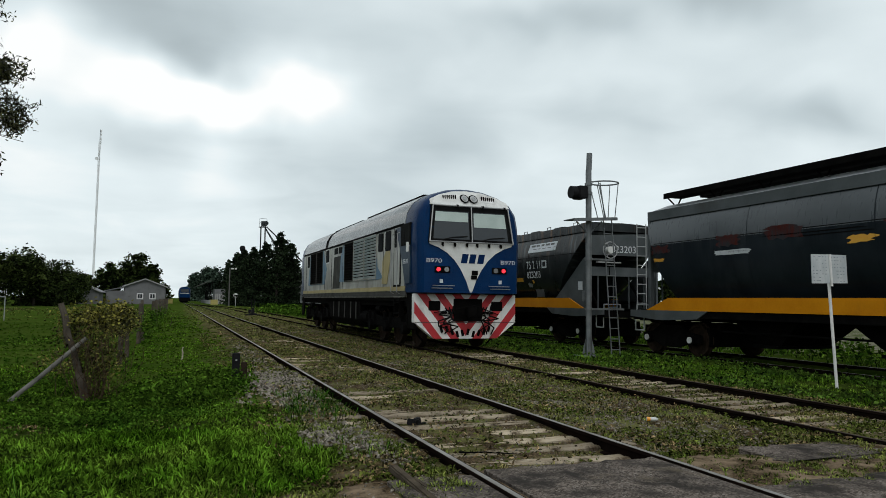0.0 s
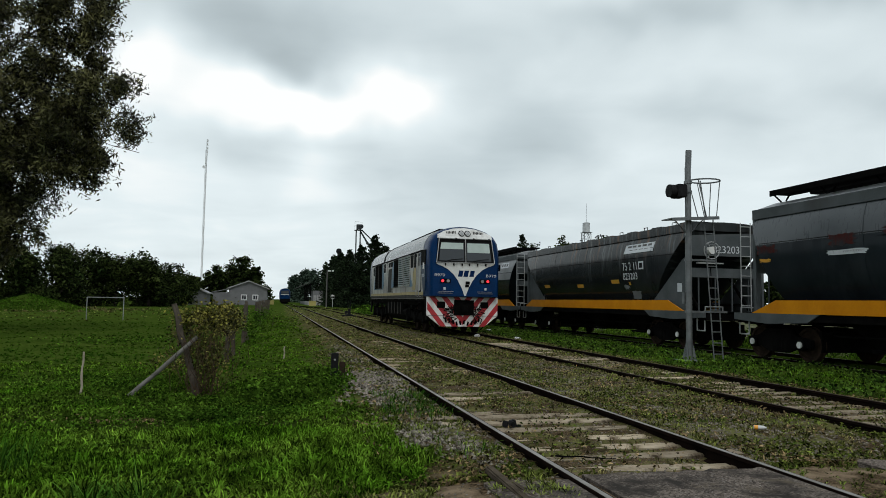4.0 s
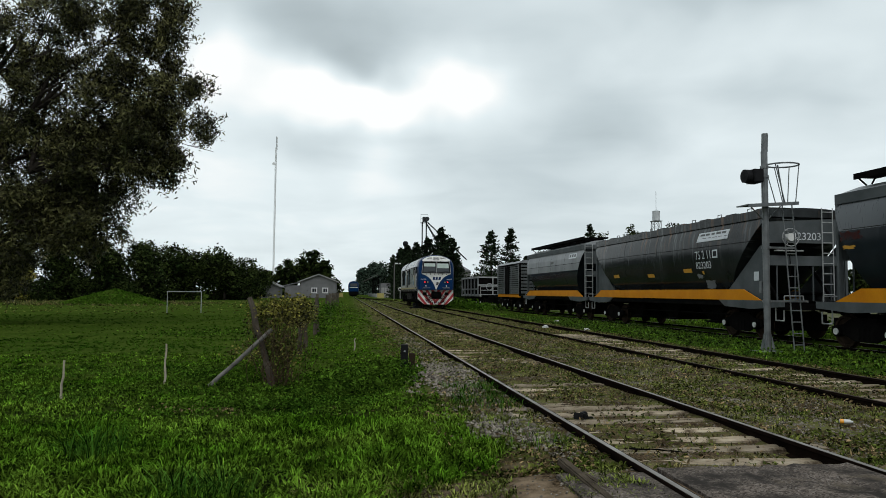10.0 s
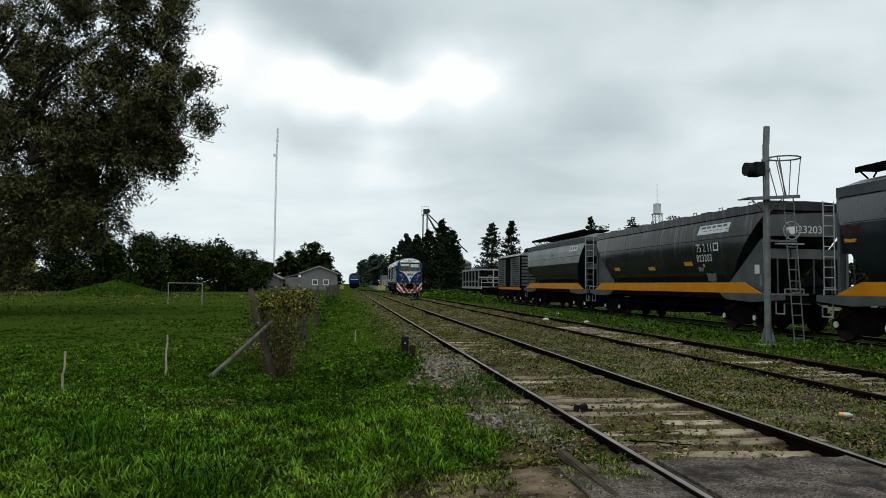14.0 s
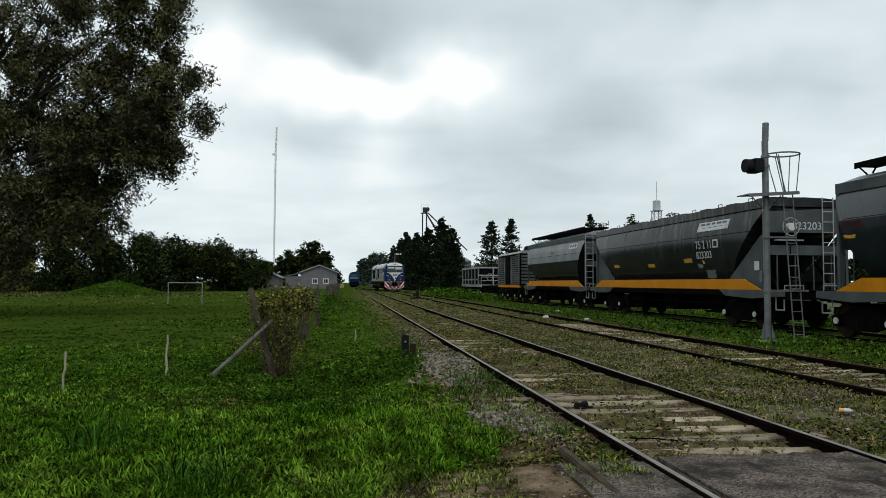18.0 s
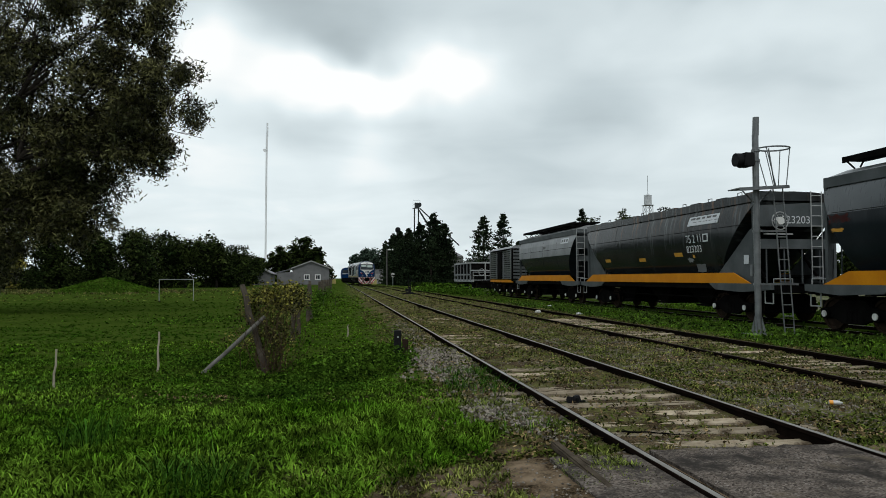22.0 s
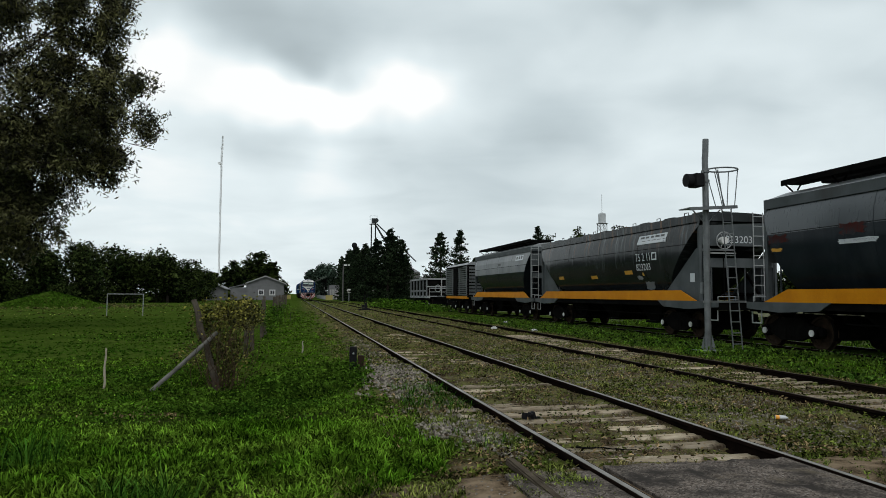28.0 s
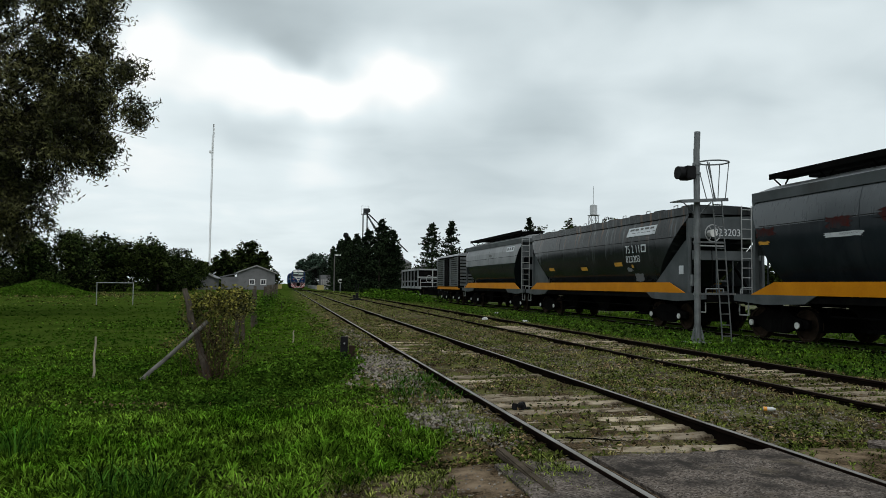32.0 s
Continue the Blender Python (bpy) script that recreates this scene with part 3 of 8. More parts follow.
def writing(text, height, width=None):
    """Flat raised letters in the xz plane, their left foot at the origin, facing -y."""
    cu = bpy.data.curves.new("letters", "FONT")
    cu.body, cu.size, cu.extrude = text, height / 0.73, 0.002
    ob = bpy.data.objects.new("letters", cu)
    me = bpy.data.meshes.new_from_object(ob)
    bpy.data.objects.remove(ob)
    xs = [v.co.x for v in me.vertices]
    k = width / (max(xs) - min(xs)) if width else 1
    x0 = min(xs)
    me.transform(Matrix.Rotation(radians(90), 4, "X") @ Matrix.Diagonal((k, 1, 1, 1)) @ Matrix.Translation((-x0, 0, 0)))
    return me


def letters(parent, text, height, m, material, width=None, label=""):
    ob = part("lettering", writing(text, height, width), material, parent, label)
    ob.matrix_basis = m
    return ob


def clip(poly, a, b, c):
    """Part of a polygon of (x, z) where a x + b z >= c."""
    out = []
    for i, p in enumerate(poly):
        q = poly[(i + 1) % len(poly)]
        d, e = a * p[0] + b * p[1] - c, a * q[0] + b * q[1] - c
        if d >= 0:
            out.append(p)
        if d * e < 0:
            k = d / (d - e)
            out.append((p[0] + (q[0] - p[0]) * k, p[1] + (q[1] - p[1]) * k))
    return out


def plate(poly, y0, y1):
    return Build().loft([[(x, y0, z) for x, z in poly], [(x, y1, z) for x, z in poly]])


HALF = [(1.51, 1.40), (1.52, 2.0), (1.535, 2.9), (1.53, 3.38), (1.47, 3.74), (1.31, 4.02), (1.0, 4.24), (0.55, 4.39), (0.15, 4.44)]
SECTION = HALF + [(-x, z) for x, z in HALF[::-1]]


def body_ring(y, kx, kz=1.0, lift=0.0):
    return [(x * kx, y, 1.40 + (z - 1.40) * kz + lift) for x, z in SECTION]


def nose_lean(z):
    """How far the cab front stands behind the pilot at a height."""
    if z < 2.87:
        return -0.36
    if z < 3.9:
        return -0.36 + 0.12 * (z - 2.87) / 1.03
    return -0.24 + 0.34 * (z - 3.9) / 0.5


WHEELS = []  # part, radius, middle in its thing's space, thing


def wheelset(parent, y, r, z=None, gauge=GAUGE, journal=0.0):
    """Axle with two flanged wheels; rolls about its own middle."""
    b = Build().rod((-gauge / 2, 0, 0), (gauge / 2, 0, 0), 0.075, n=10)
    if journal:
        b.rod((-journal, 0, 0), (journal, 0, 0), 0.06, n=8)
    ax = part("wheelset", b, STEEL_BLACK, parent)
    for s in (-1, 1):
        w = Build()
        prof = [(gauge / 2 - 0.02, r + 0.028), (gauge / 2 + 0.005, r + 0.028), (gauge / 2 + 0.012, r), (gauge / 2 + 0.115, r - 0.004), (gauge / 2 + 0.115, r - 0.07), (gauge / 2 + 0.075, r - 0.08),
                (gauge / 2 + 0.06, 0.14), (gauge / 2 + 0.11, 0.12), (gauge / 2 + 0.11, 0.01)]
        n = 28
        w.loft([[(s * u, q * math.cos(2 * math.pi * i / n), q * math.sin(2 * math.pi * i / n)) for i in range(n)] for u, q in prof])
        part("wheel", w, WHEEL_RUST, ax, smooth=True)
    ax.matrix_basis = pose(0, y, r if z is None else z)
    WHEELS.append((ax, r, (0, y, r if z is None else z), parent))
    return ax


WHEEL_RUST = surface("rusty_wheel_steel", (0.016, 0.012, 0.009), (0.04, 0.026, 0.018), 5, 0.85, 0, 0.2, 40, spec=0.03)


def louvre(parent, x, y0, y1, z0, z1, n, slat_mat, dark):
    """A louvred grille in the body side, its slats tilted outwards."""
    s = -1 if x < 0 else 1
    fr = Build()
    t = 0.05
    for c, d in (((x, (y0 + y1) / 2, z0), (0.05, y1 - y0 + t, t)), ((x, (y0 + y1) / 2, z1), (0.05, y1 - y0 + t, t)), ((x, y0, (z0 + z1) / 2), (0.05, t, z1 - z0)), ((x, y1, (z0 + z1) / 2), (0.05, t, z1 - z0))):
        fr.box(c, d)
    lo = part("louvre", fr, SILVER if not dark else GREY_LOW, parent)
    part("backing", Build().box((x - s * 0.005, (y0 + y1) / 2, (z0 + z1) / 2), (0.03, y1 - y0, z1 - z0)), STEEL_BLACK, lo)
    me = Build().box((0, 0, 0), (0.012, y1 - y0 - 0.04, (z1 - z0) / n * (0.72 if not dark else 0.5)), (0, s * 32, 0)).mesh("slat")
    me.materials.append(slat_mat)
    for i in range(n):
        ob = part("slat", me, None, lo)
        ob.matrix_basis = pose(x + s * 0.022, (y0 + y1) / 2, z0 + (i + 0.5) * (z1 - z0) / n)
    return lo


def side_window(parent, x, y0, y1, z0, z1, frame_mat, t=0.045):
    w = Build()
    n = 5
    def rounded(g):
        pts = []
        r = 0.09
        for cy, cz, a0 in ((y1 + g - r, z1 + g - r, 0), (y0 - g + r, z1 + g - r, 90), (y0 - g + r, z0 - g + r, 180), (y1 + g - r, z0 - g + r, 270)):
            for i in range(n):
                a = radians(a0 + 90 * i / (n - 1))
                pts.append((cy + r * math.cos(a), cz + r * math.sin(a)))
        return pts
    s = -1 if x < 0 else 1
    w.slab(rounded(t), x - s * 0.02, x + s * 0.014)
    fr = part("window", w, frame_mat, parent)
    part("pane", Build().slab(rounded(0), x - s * 0.02, x + s * 0.018), SIDE_DARK, fr)
    return fr


def locomotive(name, label, detail=True):
    lo = thing(name, label, "locomotive")
    # body shell between the cabs, with its rounded roof
    main = Build().loft([body_ring(y, k) for y, k in ((0.70, 1.0), (1.6, 1.0), (9, 1.0), (16.4, 1.0), (17.2, 1.0))])
    part("body", main, SILVER, lo, "streaked silver body side", smooth=True)
    roof = [(x, z) for x, z in SECTION if z > 3.3]
    rr = [(x * 1.006, z + 0.012) for x, z in roof]
    part("roof", Build().loft([[(x, y, z) for x, z in rr] for y in (0.8, 17.15)]), ROOF_GREY, lo, "sooty grey rounded roof", smooth=True)
    part("gutter", Build().box((-1.53, 9, 3.44), (0.07, 16.2, 0.055)), STEEL_BLACK, lo)
    part("gutter", Build().box((1.53, 9, 3.44), (0.07, 16.2, 0.035)), STEEL_BLACK, lo)
    part("roof_hatch", Build().bar([(-0.62, 4.33), (-0.58, 4.50), (0.58, 4.50), (0.62, 4.33)], 2.0, 8.6), STEEL_BLACK, lo)
    part("roof_hatch", Build().bar([(-0.62, 4.30), (-0.58, 4.48), (0.58, 4.48), (0.62, 4.30)], 9.4, 14.5), STEEL_BLACK, lo)
    part("roof_strap", Build().loft([[(x * 1.02, y, z + 0.03) for x, z in roof] for y in (11.6, 11.85)]), STEEL_BLACK, lo)
    # cab ends: the near one and its twin at the other end
    for back in (False, True):
        tf = (lambda y: 18.0 - y) if back else (lambda y: y)
        cab = Build().loft([[(x, tf(y + (nose_lean(z) * (1 - y / 0.78))), z) for x, _, z in [(a, b, max(c, 1.53)) for a, b, c in body_ring(0, kx, kz)]] for y, kx, kz in ((0.0, 0.885, 0.975), (0.05, 0.935, 0.988), (0.16, 0.97, 0.996), (0.38, 0.992, 1.0), (0.78, 1.002, 1.0))])
        part("cab", cab, BLUE, lo, "deep blue cab end", smooth=True)
        if back:
            part("cab_window", Build().box((0, 18.0, 3.4), (2.2, 0.03, 0.9)), GLASS, lo)
    f = -0.004

    def fpart(name, b, *rest, **more):
        # the nose stands out over the pilot and its brow leans back
        if isinstance(b, Build):
            b.v = [(x, y + nose_lean(z), z) for x, y, z in b.v]
        return part(name, b, *rest, **more)
    # white brow with lamps and vents
    brow = [(-1.17, 3.90), (-1.13, 4.06), (-0.86, 4.20), (-0.45, 4.325), (0, 4.36), (0.45, 4.325), (0.86, 4.20), (1.13, 4.06), (1.17, 3.90)]
    fpart("brow", plate(brow, f - 0.012, 0.05), WHITE_DIRTY, lo, "dirty white brow panel over the windscreen")
    fpart("roof_vent", Build().box((0.0, 0.5, 4.42), (0.16, 0.3, 0.07)), STEEL_BLACK, lo)
    for s in (-1, 1):
        v = fpart("brow_vent", Build().box((s * 0.57, f - 0.016, 4.12), (0.43, 0.012, 0.19), (0, s * 4, 0)), WHITE_DIRTY, lo)
        me = Build().box((0, 0, 0), (0.022, 0.05, 0.17)).mesh("slit")
        me.materials.append(STEEL_BLACK)
        for i in range(7):
            ob = part("slit", me, None, v)
            ob.matrix_basis = pose(s * 0.57 - 0.18 + 0.06 * i, f - 0.02 + nose_lean(4.12), 4.12 - abs(0.57 - 0.18 + 0.06 * (i if s > 0 else 6 - i) - 0.2) * 0.08 + 0.02)
        h = fpart("headlight", Build().rod((s * 0.13, f - 0.06, 4.12), (s * 0.13, 0.02, 4.12), 0.125, n=20), STEEL_BLACK, lo, smooth=True)
        fpart("reflector", Build().rod((s * 0.13, f - 0.065, 4.12), (s * 0.13, f - 0.05, 4.12), 0.098, n=20), CHROME, h, smooth=True)
        fpart("lens", Build().rod((s * 0.13, f - 0.075, 4.12), (s * 0.13, f - 0.06, 4.12), 0.06, n=16), LAMP_OFF, h, smooth=True)
    # windscreen in a steel guard frame
    fpart("windscreen_surround", Build().loft([[(-1.24, f, 2.86), (1.24, f, 2.86), (1.13, f, 3.92), (-1.13, f, 3.92)], [(-1.24, 0.06, 2.86), (1.24, 0.06, 2.86), (1.13, 0.06, 3.92), (-1.13, 0.06, 3.92)]]), RUBBER, lo)
    for s in (-1, 1):
        x0, x1 = 0.055 * s, 1.10 * s
        pane = Build().loft([[(x0, f - 0.012, 2.97), (x1, f - 0.012, 2.97), (x1 * 0.93, f - 0.012, 3.73), (x0, f - 0.012, 3.73)], [(x0, f, 2.97), (x1, f, 2.97), (x1 * 0.93, f, 3.73), (x0, f, 3.73)]])
        wn = fpart("windscreen", pane, GLASS, lo)
        z_low = 3.45 if s < 0 else 3.32
        fpart("sun_blind", Build().loft([[(x0 + 0.03 * s, f - 0.016, z_low), (x1 * 0.955, f - 0.016, z_low), (x1 * 0.92, f - 0.016, 3.71), (x0 + 0.03 * s, f - 0.016, 3.71)], [(x0 + 0.03 * s, f - 0.008, z_low), (x1 * 0.955, f - 0.008, z_low), (x1 * 0.92, f - 0.008, 3.71), (x0 + 0.03 * s, f - 0.008, 3.71)]]), BLIND, wn, "half drawn pale green sun blind")
        fpart("wiper", Build().tube([(s * 0.55 - 0.35, f - 0.05, 2.93), (s * 0.55 + 0.0, f - 0.05, 3.02), (s * 0.55 + 0.42, f - 0.05, 3.06)], 0.014, 5), RUBBER, wn)
    gd = Build()
    fy = f - 0.07
    gd.tube([(-1.22, fy, 2.89), (1.22, fy, 2.89), (1.10, fy, 3.88), (-1.10, fy, 3.88), (-1.22, fy, 2.89)], 0.02)
    gd.tube([(0, fy, 2.89), (0, fy, 3.88)], 0.018)
    fpart("guard_frame", gd, CHROME, lo, "grey steel guard frame round the windscreen")
    for x in (-0.85, -0.5, 0.5, 0.85, -0.15, 0.15):
        fpart("bracket", Build().box((x, f - 0.04, 2.83), (0.04, 0.09, 0.07)).box((x, f - 0.075, 2.79), (0.04, 0.02, 0.06)), STEEL_BLACK, lo)
    for x in (-0.4, 0.35, 1.0):
        fpart("bracket", Build().box((x, f - 0.05, 3.89), (0.05, 0.1, 0.05)), STEEL_BLACK, lo)
    # white wedge on the nose
    curve = [(1.19, 2.82), (0.95, 2.74), (0.70, 2.60), (0.48, 2.40), (0.30, 2.15), (0.14, 1.85), (0.03, 1.55)]
    wedge = [(-1.22, 2.87)] + [(-x, z) for x, z in curve] + [(x, z) for x, z in curve[::-1]] + [(1.22, 2.87)]
    fpart("nose_wedge", plate(wedge, f - 0.004, 0.02), WHITE_DIRTY, lo, "scuffed white wedge painted on the nose")
    mk = Build()
    for x in (-0.20, 0.03, 0.28):
        pts = [(x - 0.11, 2.33), (x + 0.07, 2.33), (x + 0.12, 2.58), (x - 0.06, 2.58)]
        mk.loft([[(u, f - 0.009, z) for u, z in pts], [(u, f - 0.003, z) for u, z in pts]])
    fpart("emblem", mk, LETTER_BLUE, lo, "navy emblem of slanted shapes")
    fpart("nose_socket", Build().box((0.1, f - 0.012, 2.08), (0.17, 0.03, 0.12)).box((0.08, f - 0.012, 1.955), (0.17, 0.03, 0.10)), STEEL_BLACK, lo)
    for s in (-1, 1):
        letters(lo, "B970", 0.115, pose(-1.28 if s < 0 else 0.88, f + 0.001 + nose_lean(2.33), 2.33), LETTER_WHITE, 0.43, "white fleet number on the nose")
        lp = fpart("tail_lamp", Build().box((s * 0.83, f - 0.008, 2.15), (0.44, 0.03, 0.17)), STEEL_BLACK, lo, bevel=0.008)
        fpart("lens", Build().rod((s * 0.95, f - 0.04, 2.15), (s * 0.95, f - 0.02, 2.15), 0.056, n=18), LAMP_RED, lp, "lit red tail light", smooth=True)
        fpart("lens", Build().rod((s * 0.72, f - 0.04, 2.15), (s * 0.72, f - 0.02, 2.15), 0.066, n=18), LAMP_OFF, lp, "unlit clear lamp", smooth=True)
        fpart("hand_bar", Build().tube([(s * 0.5, f - 0.05, 1.72), (s * 1.12, f - 0.05, 1.72)], 0.011), CHROME, lo)
        fpart("foot_bar", Build().tube([(s * 0.55, f - 0.05, 1.65), (s * 1.15, f - 0.05, 1.65)], 0.011), CHROME, lo)
        fpart("notice", Build().box((s * 0.86, f - 0.004, 1.84), (0.09, 0.012, 0.1)), LETTER_WHITE, lo)
    # striped pilot plate, bent back at its foot
    half = [(0, 0.30), (0.92, 0.30), (1.49, 0.74), (1.49, 1.50), (0, 1.50)]
    full = [(-1.49, 1.50), (-1.49, 0.74), (-0.92, 0.30), (0.92, 0.30), (1.49, 0.74), (1.49, 1.50)]
    pilot = part("pilot_plate", plate(full, -0.03, 0.18), WHITE_STRIPE, lo, "white pilot plate with red chevron stripes")
    for s in (-1, 1):
        for k in range(-4, 9):
            # stripes rise outwards from the middle
            c0 = -0.05 + 0.50 * k - 1.0
            poly = [(x, z) for x, z in half]
            poly = clip(poly, 0.78, -0.63, 0.78 * c0 + 0.0)
            poly = clip(poly, -0.78, 0.63, -0.78 * (c0 + 0.25)) if poly else poly
            if len(poly) > 2:
                part("red_stripe", plate([(s * x, z) for x, z in poly], -0.034, -0.028), RED_STRIPE, pilot)
        part("step_pocket", Build().box((s * 0.92, -0.03, 1.18), (0.34, 0.03, 0.26)), STEEL_BLACK, pilot, bevel=0.01)
    part("fold", Build().box((0, -0.036, 0.735), (2.94, 0.006, 0.014)), GREY_LOW, pilot)
    part("coupler_pocket", Build().box((0.05, -0.02, 1.07), (0.84, 0.06, 0.62)), STEEL_BLACK, pilot)
    cp = part("coupler", Build().box((0.05, -0.25, 1.02), (0.20, 0.5, 0.22)).box((0.0, -0.52, 1.02), (0.30, 0.2, 0.3)).box((0.14, -0.62, 1.02), (0.12, 0.2, 0.28), (0, 0, 20)), STEEL_BLACK, lo, bevel=0.03)
    part("cut_lever", Build().tube([(-0.95, -0.08, 1.0), (-0.3, -0.14, 1.1), (0.1, -0.4, 1.2), (0.5, -0.14, 1.1), (0.95, -0.08, 0.95)], 0.014), STEEL_BLACK, lo)
    r = random.Random(5)
    for x in (-0.62, -0.5, -0.38, 0.52, 0.62, 0.74, -0.7):
        pts = [(x, -0.05, 1.0 + 0.2 * r.random())]
        for i in range(1, 7):
            a = math.pi * i / 6
            pts.append((x + (0.1 + 0.15 * r.random()) * math.sin(a) * (1 if r.random() > 0.5 else -1), -0.05 - 0.16 * math.sin(a), 1.0 - 0.1 * i + 0.1 * r.random()))
        part("brake_hose", Build().tube(pts, 0.018, 6), RUBBER, lo)
        part("hose_cock", Build().box((x, -0.09, 1.0), (0.05, 0.10, 0.07), (0, r.uniform(-20, 20), 0)), STEEL_BLACK, lo)
    me = Build().box((0, 0, 0), (0.075, 0.012, 0.17)).mesh("slot")
    me.materials.append(STEEL_BLACK)
    for i, x in enumerate((-0.72, -0.56, -0.4, -0.25, -0.1, 0.06, 0.22, 0.38, 0.54, 0.68)):
        ob = part("slot", me, None, pilot)
        ob.matrix_basis = pose(x, -0.034, 0.42 + (0.14 if i in (0, 1, 9) else 0.03 * (i % 3)), 0, (-14 if i < 5 else 14), 0)
    # sides
    for s in (-1, 1):
        x = s * 1.533
        part("waist_stripe", Build().box((x, 9.0, 1.65), (0.012, 16.6, 0.13)), YELLOW_DULL, lo)
        part("sill", Build().box((s * 1.505, 9.0, 1.50), (0.05, 16.7, 0.15)), GREY_LOW, lo)
        sweep = [(0.25, 1.78), (0.66, 1.78), (0.9, 2.3), (1.25, 2.9), (1.65, 3.38), (0.25, 3.38)]
        part("side_sweep", Build().slab(sweep, x - s * 0.02, x + s * 0.020), BLUE_DUSTY, lo, "blue paint sweeping back along the cab side")
        for pts in ([(3.5, 1.95), (3.0, 2.0), (3.6, 2.35), (3.95, 3.4), (8.4, 3.4), (9.4, 2.6), (9.2, 2.0)], [(12.0, 1.95), (11.6, 2.6), (12.3, 3.4), (15.5, 3.4), (15.9, 1.95)]):
            part("blue_panel", Build().slab(pts, x - s * 0.02, x + s * 0.005), BLUE_SIDE, lo)
        part("yellow_panel", Build().slab([(2.5, 1.8), (2.2, 2.5), (2.3, 3.1), (3.0, 2.5), (3.05, 1.8)], x - s * 0.02, x + s * 0.004), YELLOW_DULL, lo)
        part("grey_panel", Build().slab([(9.1, 1.75), (8.9, 3.0), (10.1, 3.0), (10.3, 1.75)], x - s * 0.02, x + s * 0.0055), GREY_LOW, lo)
        louvre(lo, x, 6.85, 8.2, 2.0, 3.4, 14, STEEL_BLACK, True)
        louvre(lo, x, 5.3, 6.75, 2.0, 3.4, 14, SLAT_PALE, False)
        louvre(lo, x, 3.72, 5.2, 2.0, 3.4, 14, SLAT_PALE, False)
        louvre(lo, x, 12.45, 13.75, 2.0, 3.4, 14, STEEL_BLACK, True)
        louvre(lo, x, 13.9, 15.25, 2.0, 3.4, 14, STEEL_BLACK, True)
        side_window(lo, x, 3.0, 3.45, 2.85, 3.33, RUBBER)
        side_window(lo, x, 2.15, 2.65, 2.83, 3.33, RUBBER)
        side_window(lo, x, 11.05, 11.7, 2.85, 3.36, WHITE_DIRTY)
        side_window(lo, x, 15.55, 16.1, 2.8, 3.33, SILVER)
        for y in (8.95, 9.75):
            part("small_window", Build().box((x, y, 3.22), (0.04, 0.55, 0.24)), SIDE_DARK, lo)
        part("door_gap", Build().box((x, 1.46, 2.58), (0.02, 0.66, 1.76)), RUBBER, lo)
        for y in (2.9, 8.55, 10.6, 12.0, 15.45, 16.5):
            part("panel_joint", Build().box((x, y, 2.55), (0.012, 0.022, 1.7)), RUBBER, lo)
        dr = part("cab_door", Build().box((x, 1.46, 2.58), (0.03, 0.56, 1.66)), SILVER, lo, bevel=0.01)
        part("door_pane", Build().box((x, 1.56, 3.08), (0.045, 0.24, 0.5)), SIDE_DARK, dr)
        for y in (1.18, 1.76):
            part("handrail", Build().tube([(x, y, 1.5), (x + s * 0.09, y, 1.55), (x + s * 0.09, y, 3.2), (x, y, 3.25)], 0.014), CHROME, lo)
        # open cab windows: black plates painted as the shaded inside
        cw = part("cab_window", Build().box((x, 0.66, 3.13), (0.056, 0.84, 0.62)), RUBBER, lo, bevel=0.01)
        part("pane", Build().box((x, 0.46, 3.13), (0.064, 0.34, 0.52)), RUBBER, cw)
        part("pane", Build().box((x, 0.86, 3.13), (0.064, 0.34, 0.52)), RUBBER, cw)
        part("mirror", Build().box((x + s * 0.10, 0.22, 2.76), (0.04, 0.12, 0.26)).tube([(x, 0.3, 2.8), (x + s * 0.10, 0.22, 2.8)], 0.012), WHITE_DIRTY if s < 0 else STEEL_BLACK, lo)
        num = letters(lo, "B970", 0.14, pose(x + s * 0.022, 0.86, 2.32, 0, 0, -90) if s < 0 else pose(x + s * 0.022, 0.4, 2.32, 0, 0, 90), LETTER_WHITE, 0.44)
        part("cab_step", Build().box((s * 1.42, 1.6, 1.25), (0.16, 0.55, 0.05)).box((s * 1.42, 1.6, 0.95), (0.16, 0.55, 0.05)).box((s * 1.42, 1.35, 1.1), (0.14, 0.03, 0.5)).box((s * 1.42, 1.86, 1.1), (0.14, 0.03, 0.5)), STEEL_BLACK, lo)
        part("valance", Build().slab([(0.05, 1.5), (0.05, 0.55), (0.5, 0.55), (0.8, 1.3), (17.2, 1.3), (17.5, 0.55), (17.9, 0.55), (17.9, 1.5)], s * 1.40, s * 1.46), STEEL_BLACK, lo)
    # running gear
    for yc in (3.1, 14.9):
        bg = part("bogie", Build().box((0, yc, 0.75), (1.5, 4.6, 0.3)), STEEL_BLACK, lo)
        for s in (-1, 1):
            part("bogie_frame", Build().slab([(yc - 2.7, 0.55), (yc - 2.7, 0.85), (yc - 2.2, 1.0), (yc - 0.9, 0.8), (yc + 0.9, 0.8), (yc + 2.2, 1.0), (yc + 2.7, 0.85), (yc + 2.7, 0.55), (yc + 0.9, 0.5), (yc - 0.9, 0.5)], s * 1.16, s * 1.30), STEEL_BLACK, bg)
            for d in (-1.8, 0, 1.8):
                part("axle_box", Build().rod((s * 1.2, yc + d, 0.53), (s * 1.42, yc + d, 0.53), 0.17, n=14), STEEL_BLACK, bg, smooth=True)
                for e in (-0.3, 0.3):
                    part("coil_spring", Build().rod((s * 1.28, yc + d + e, 0.62), (s * 1.28, yc + d + e, 0.95), 0.085, n=10), STEEL_BLACK, bg, smooth=True)
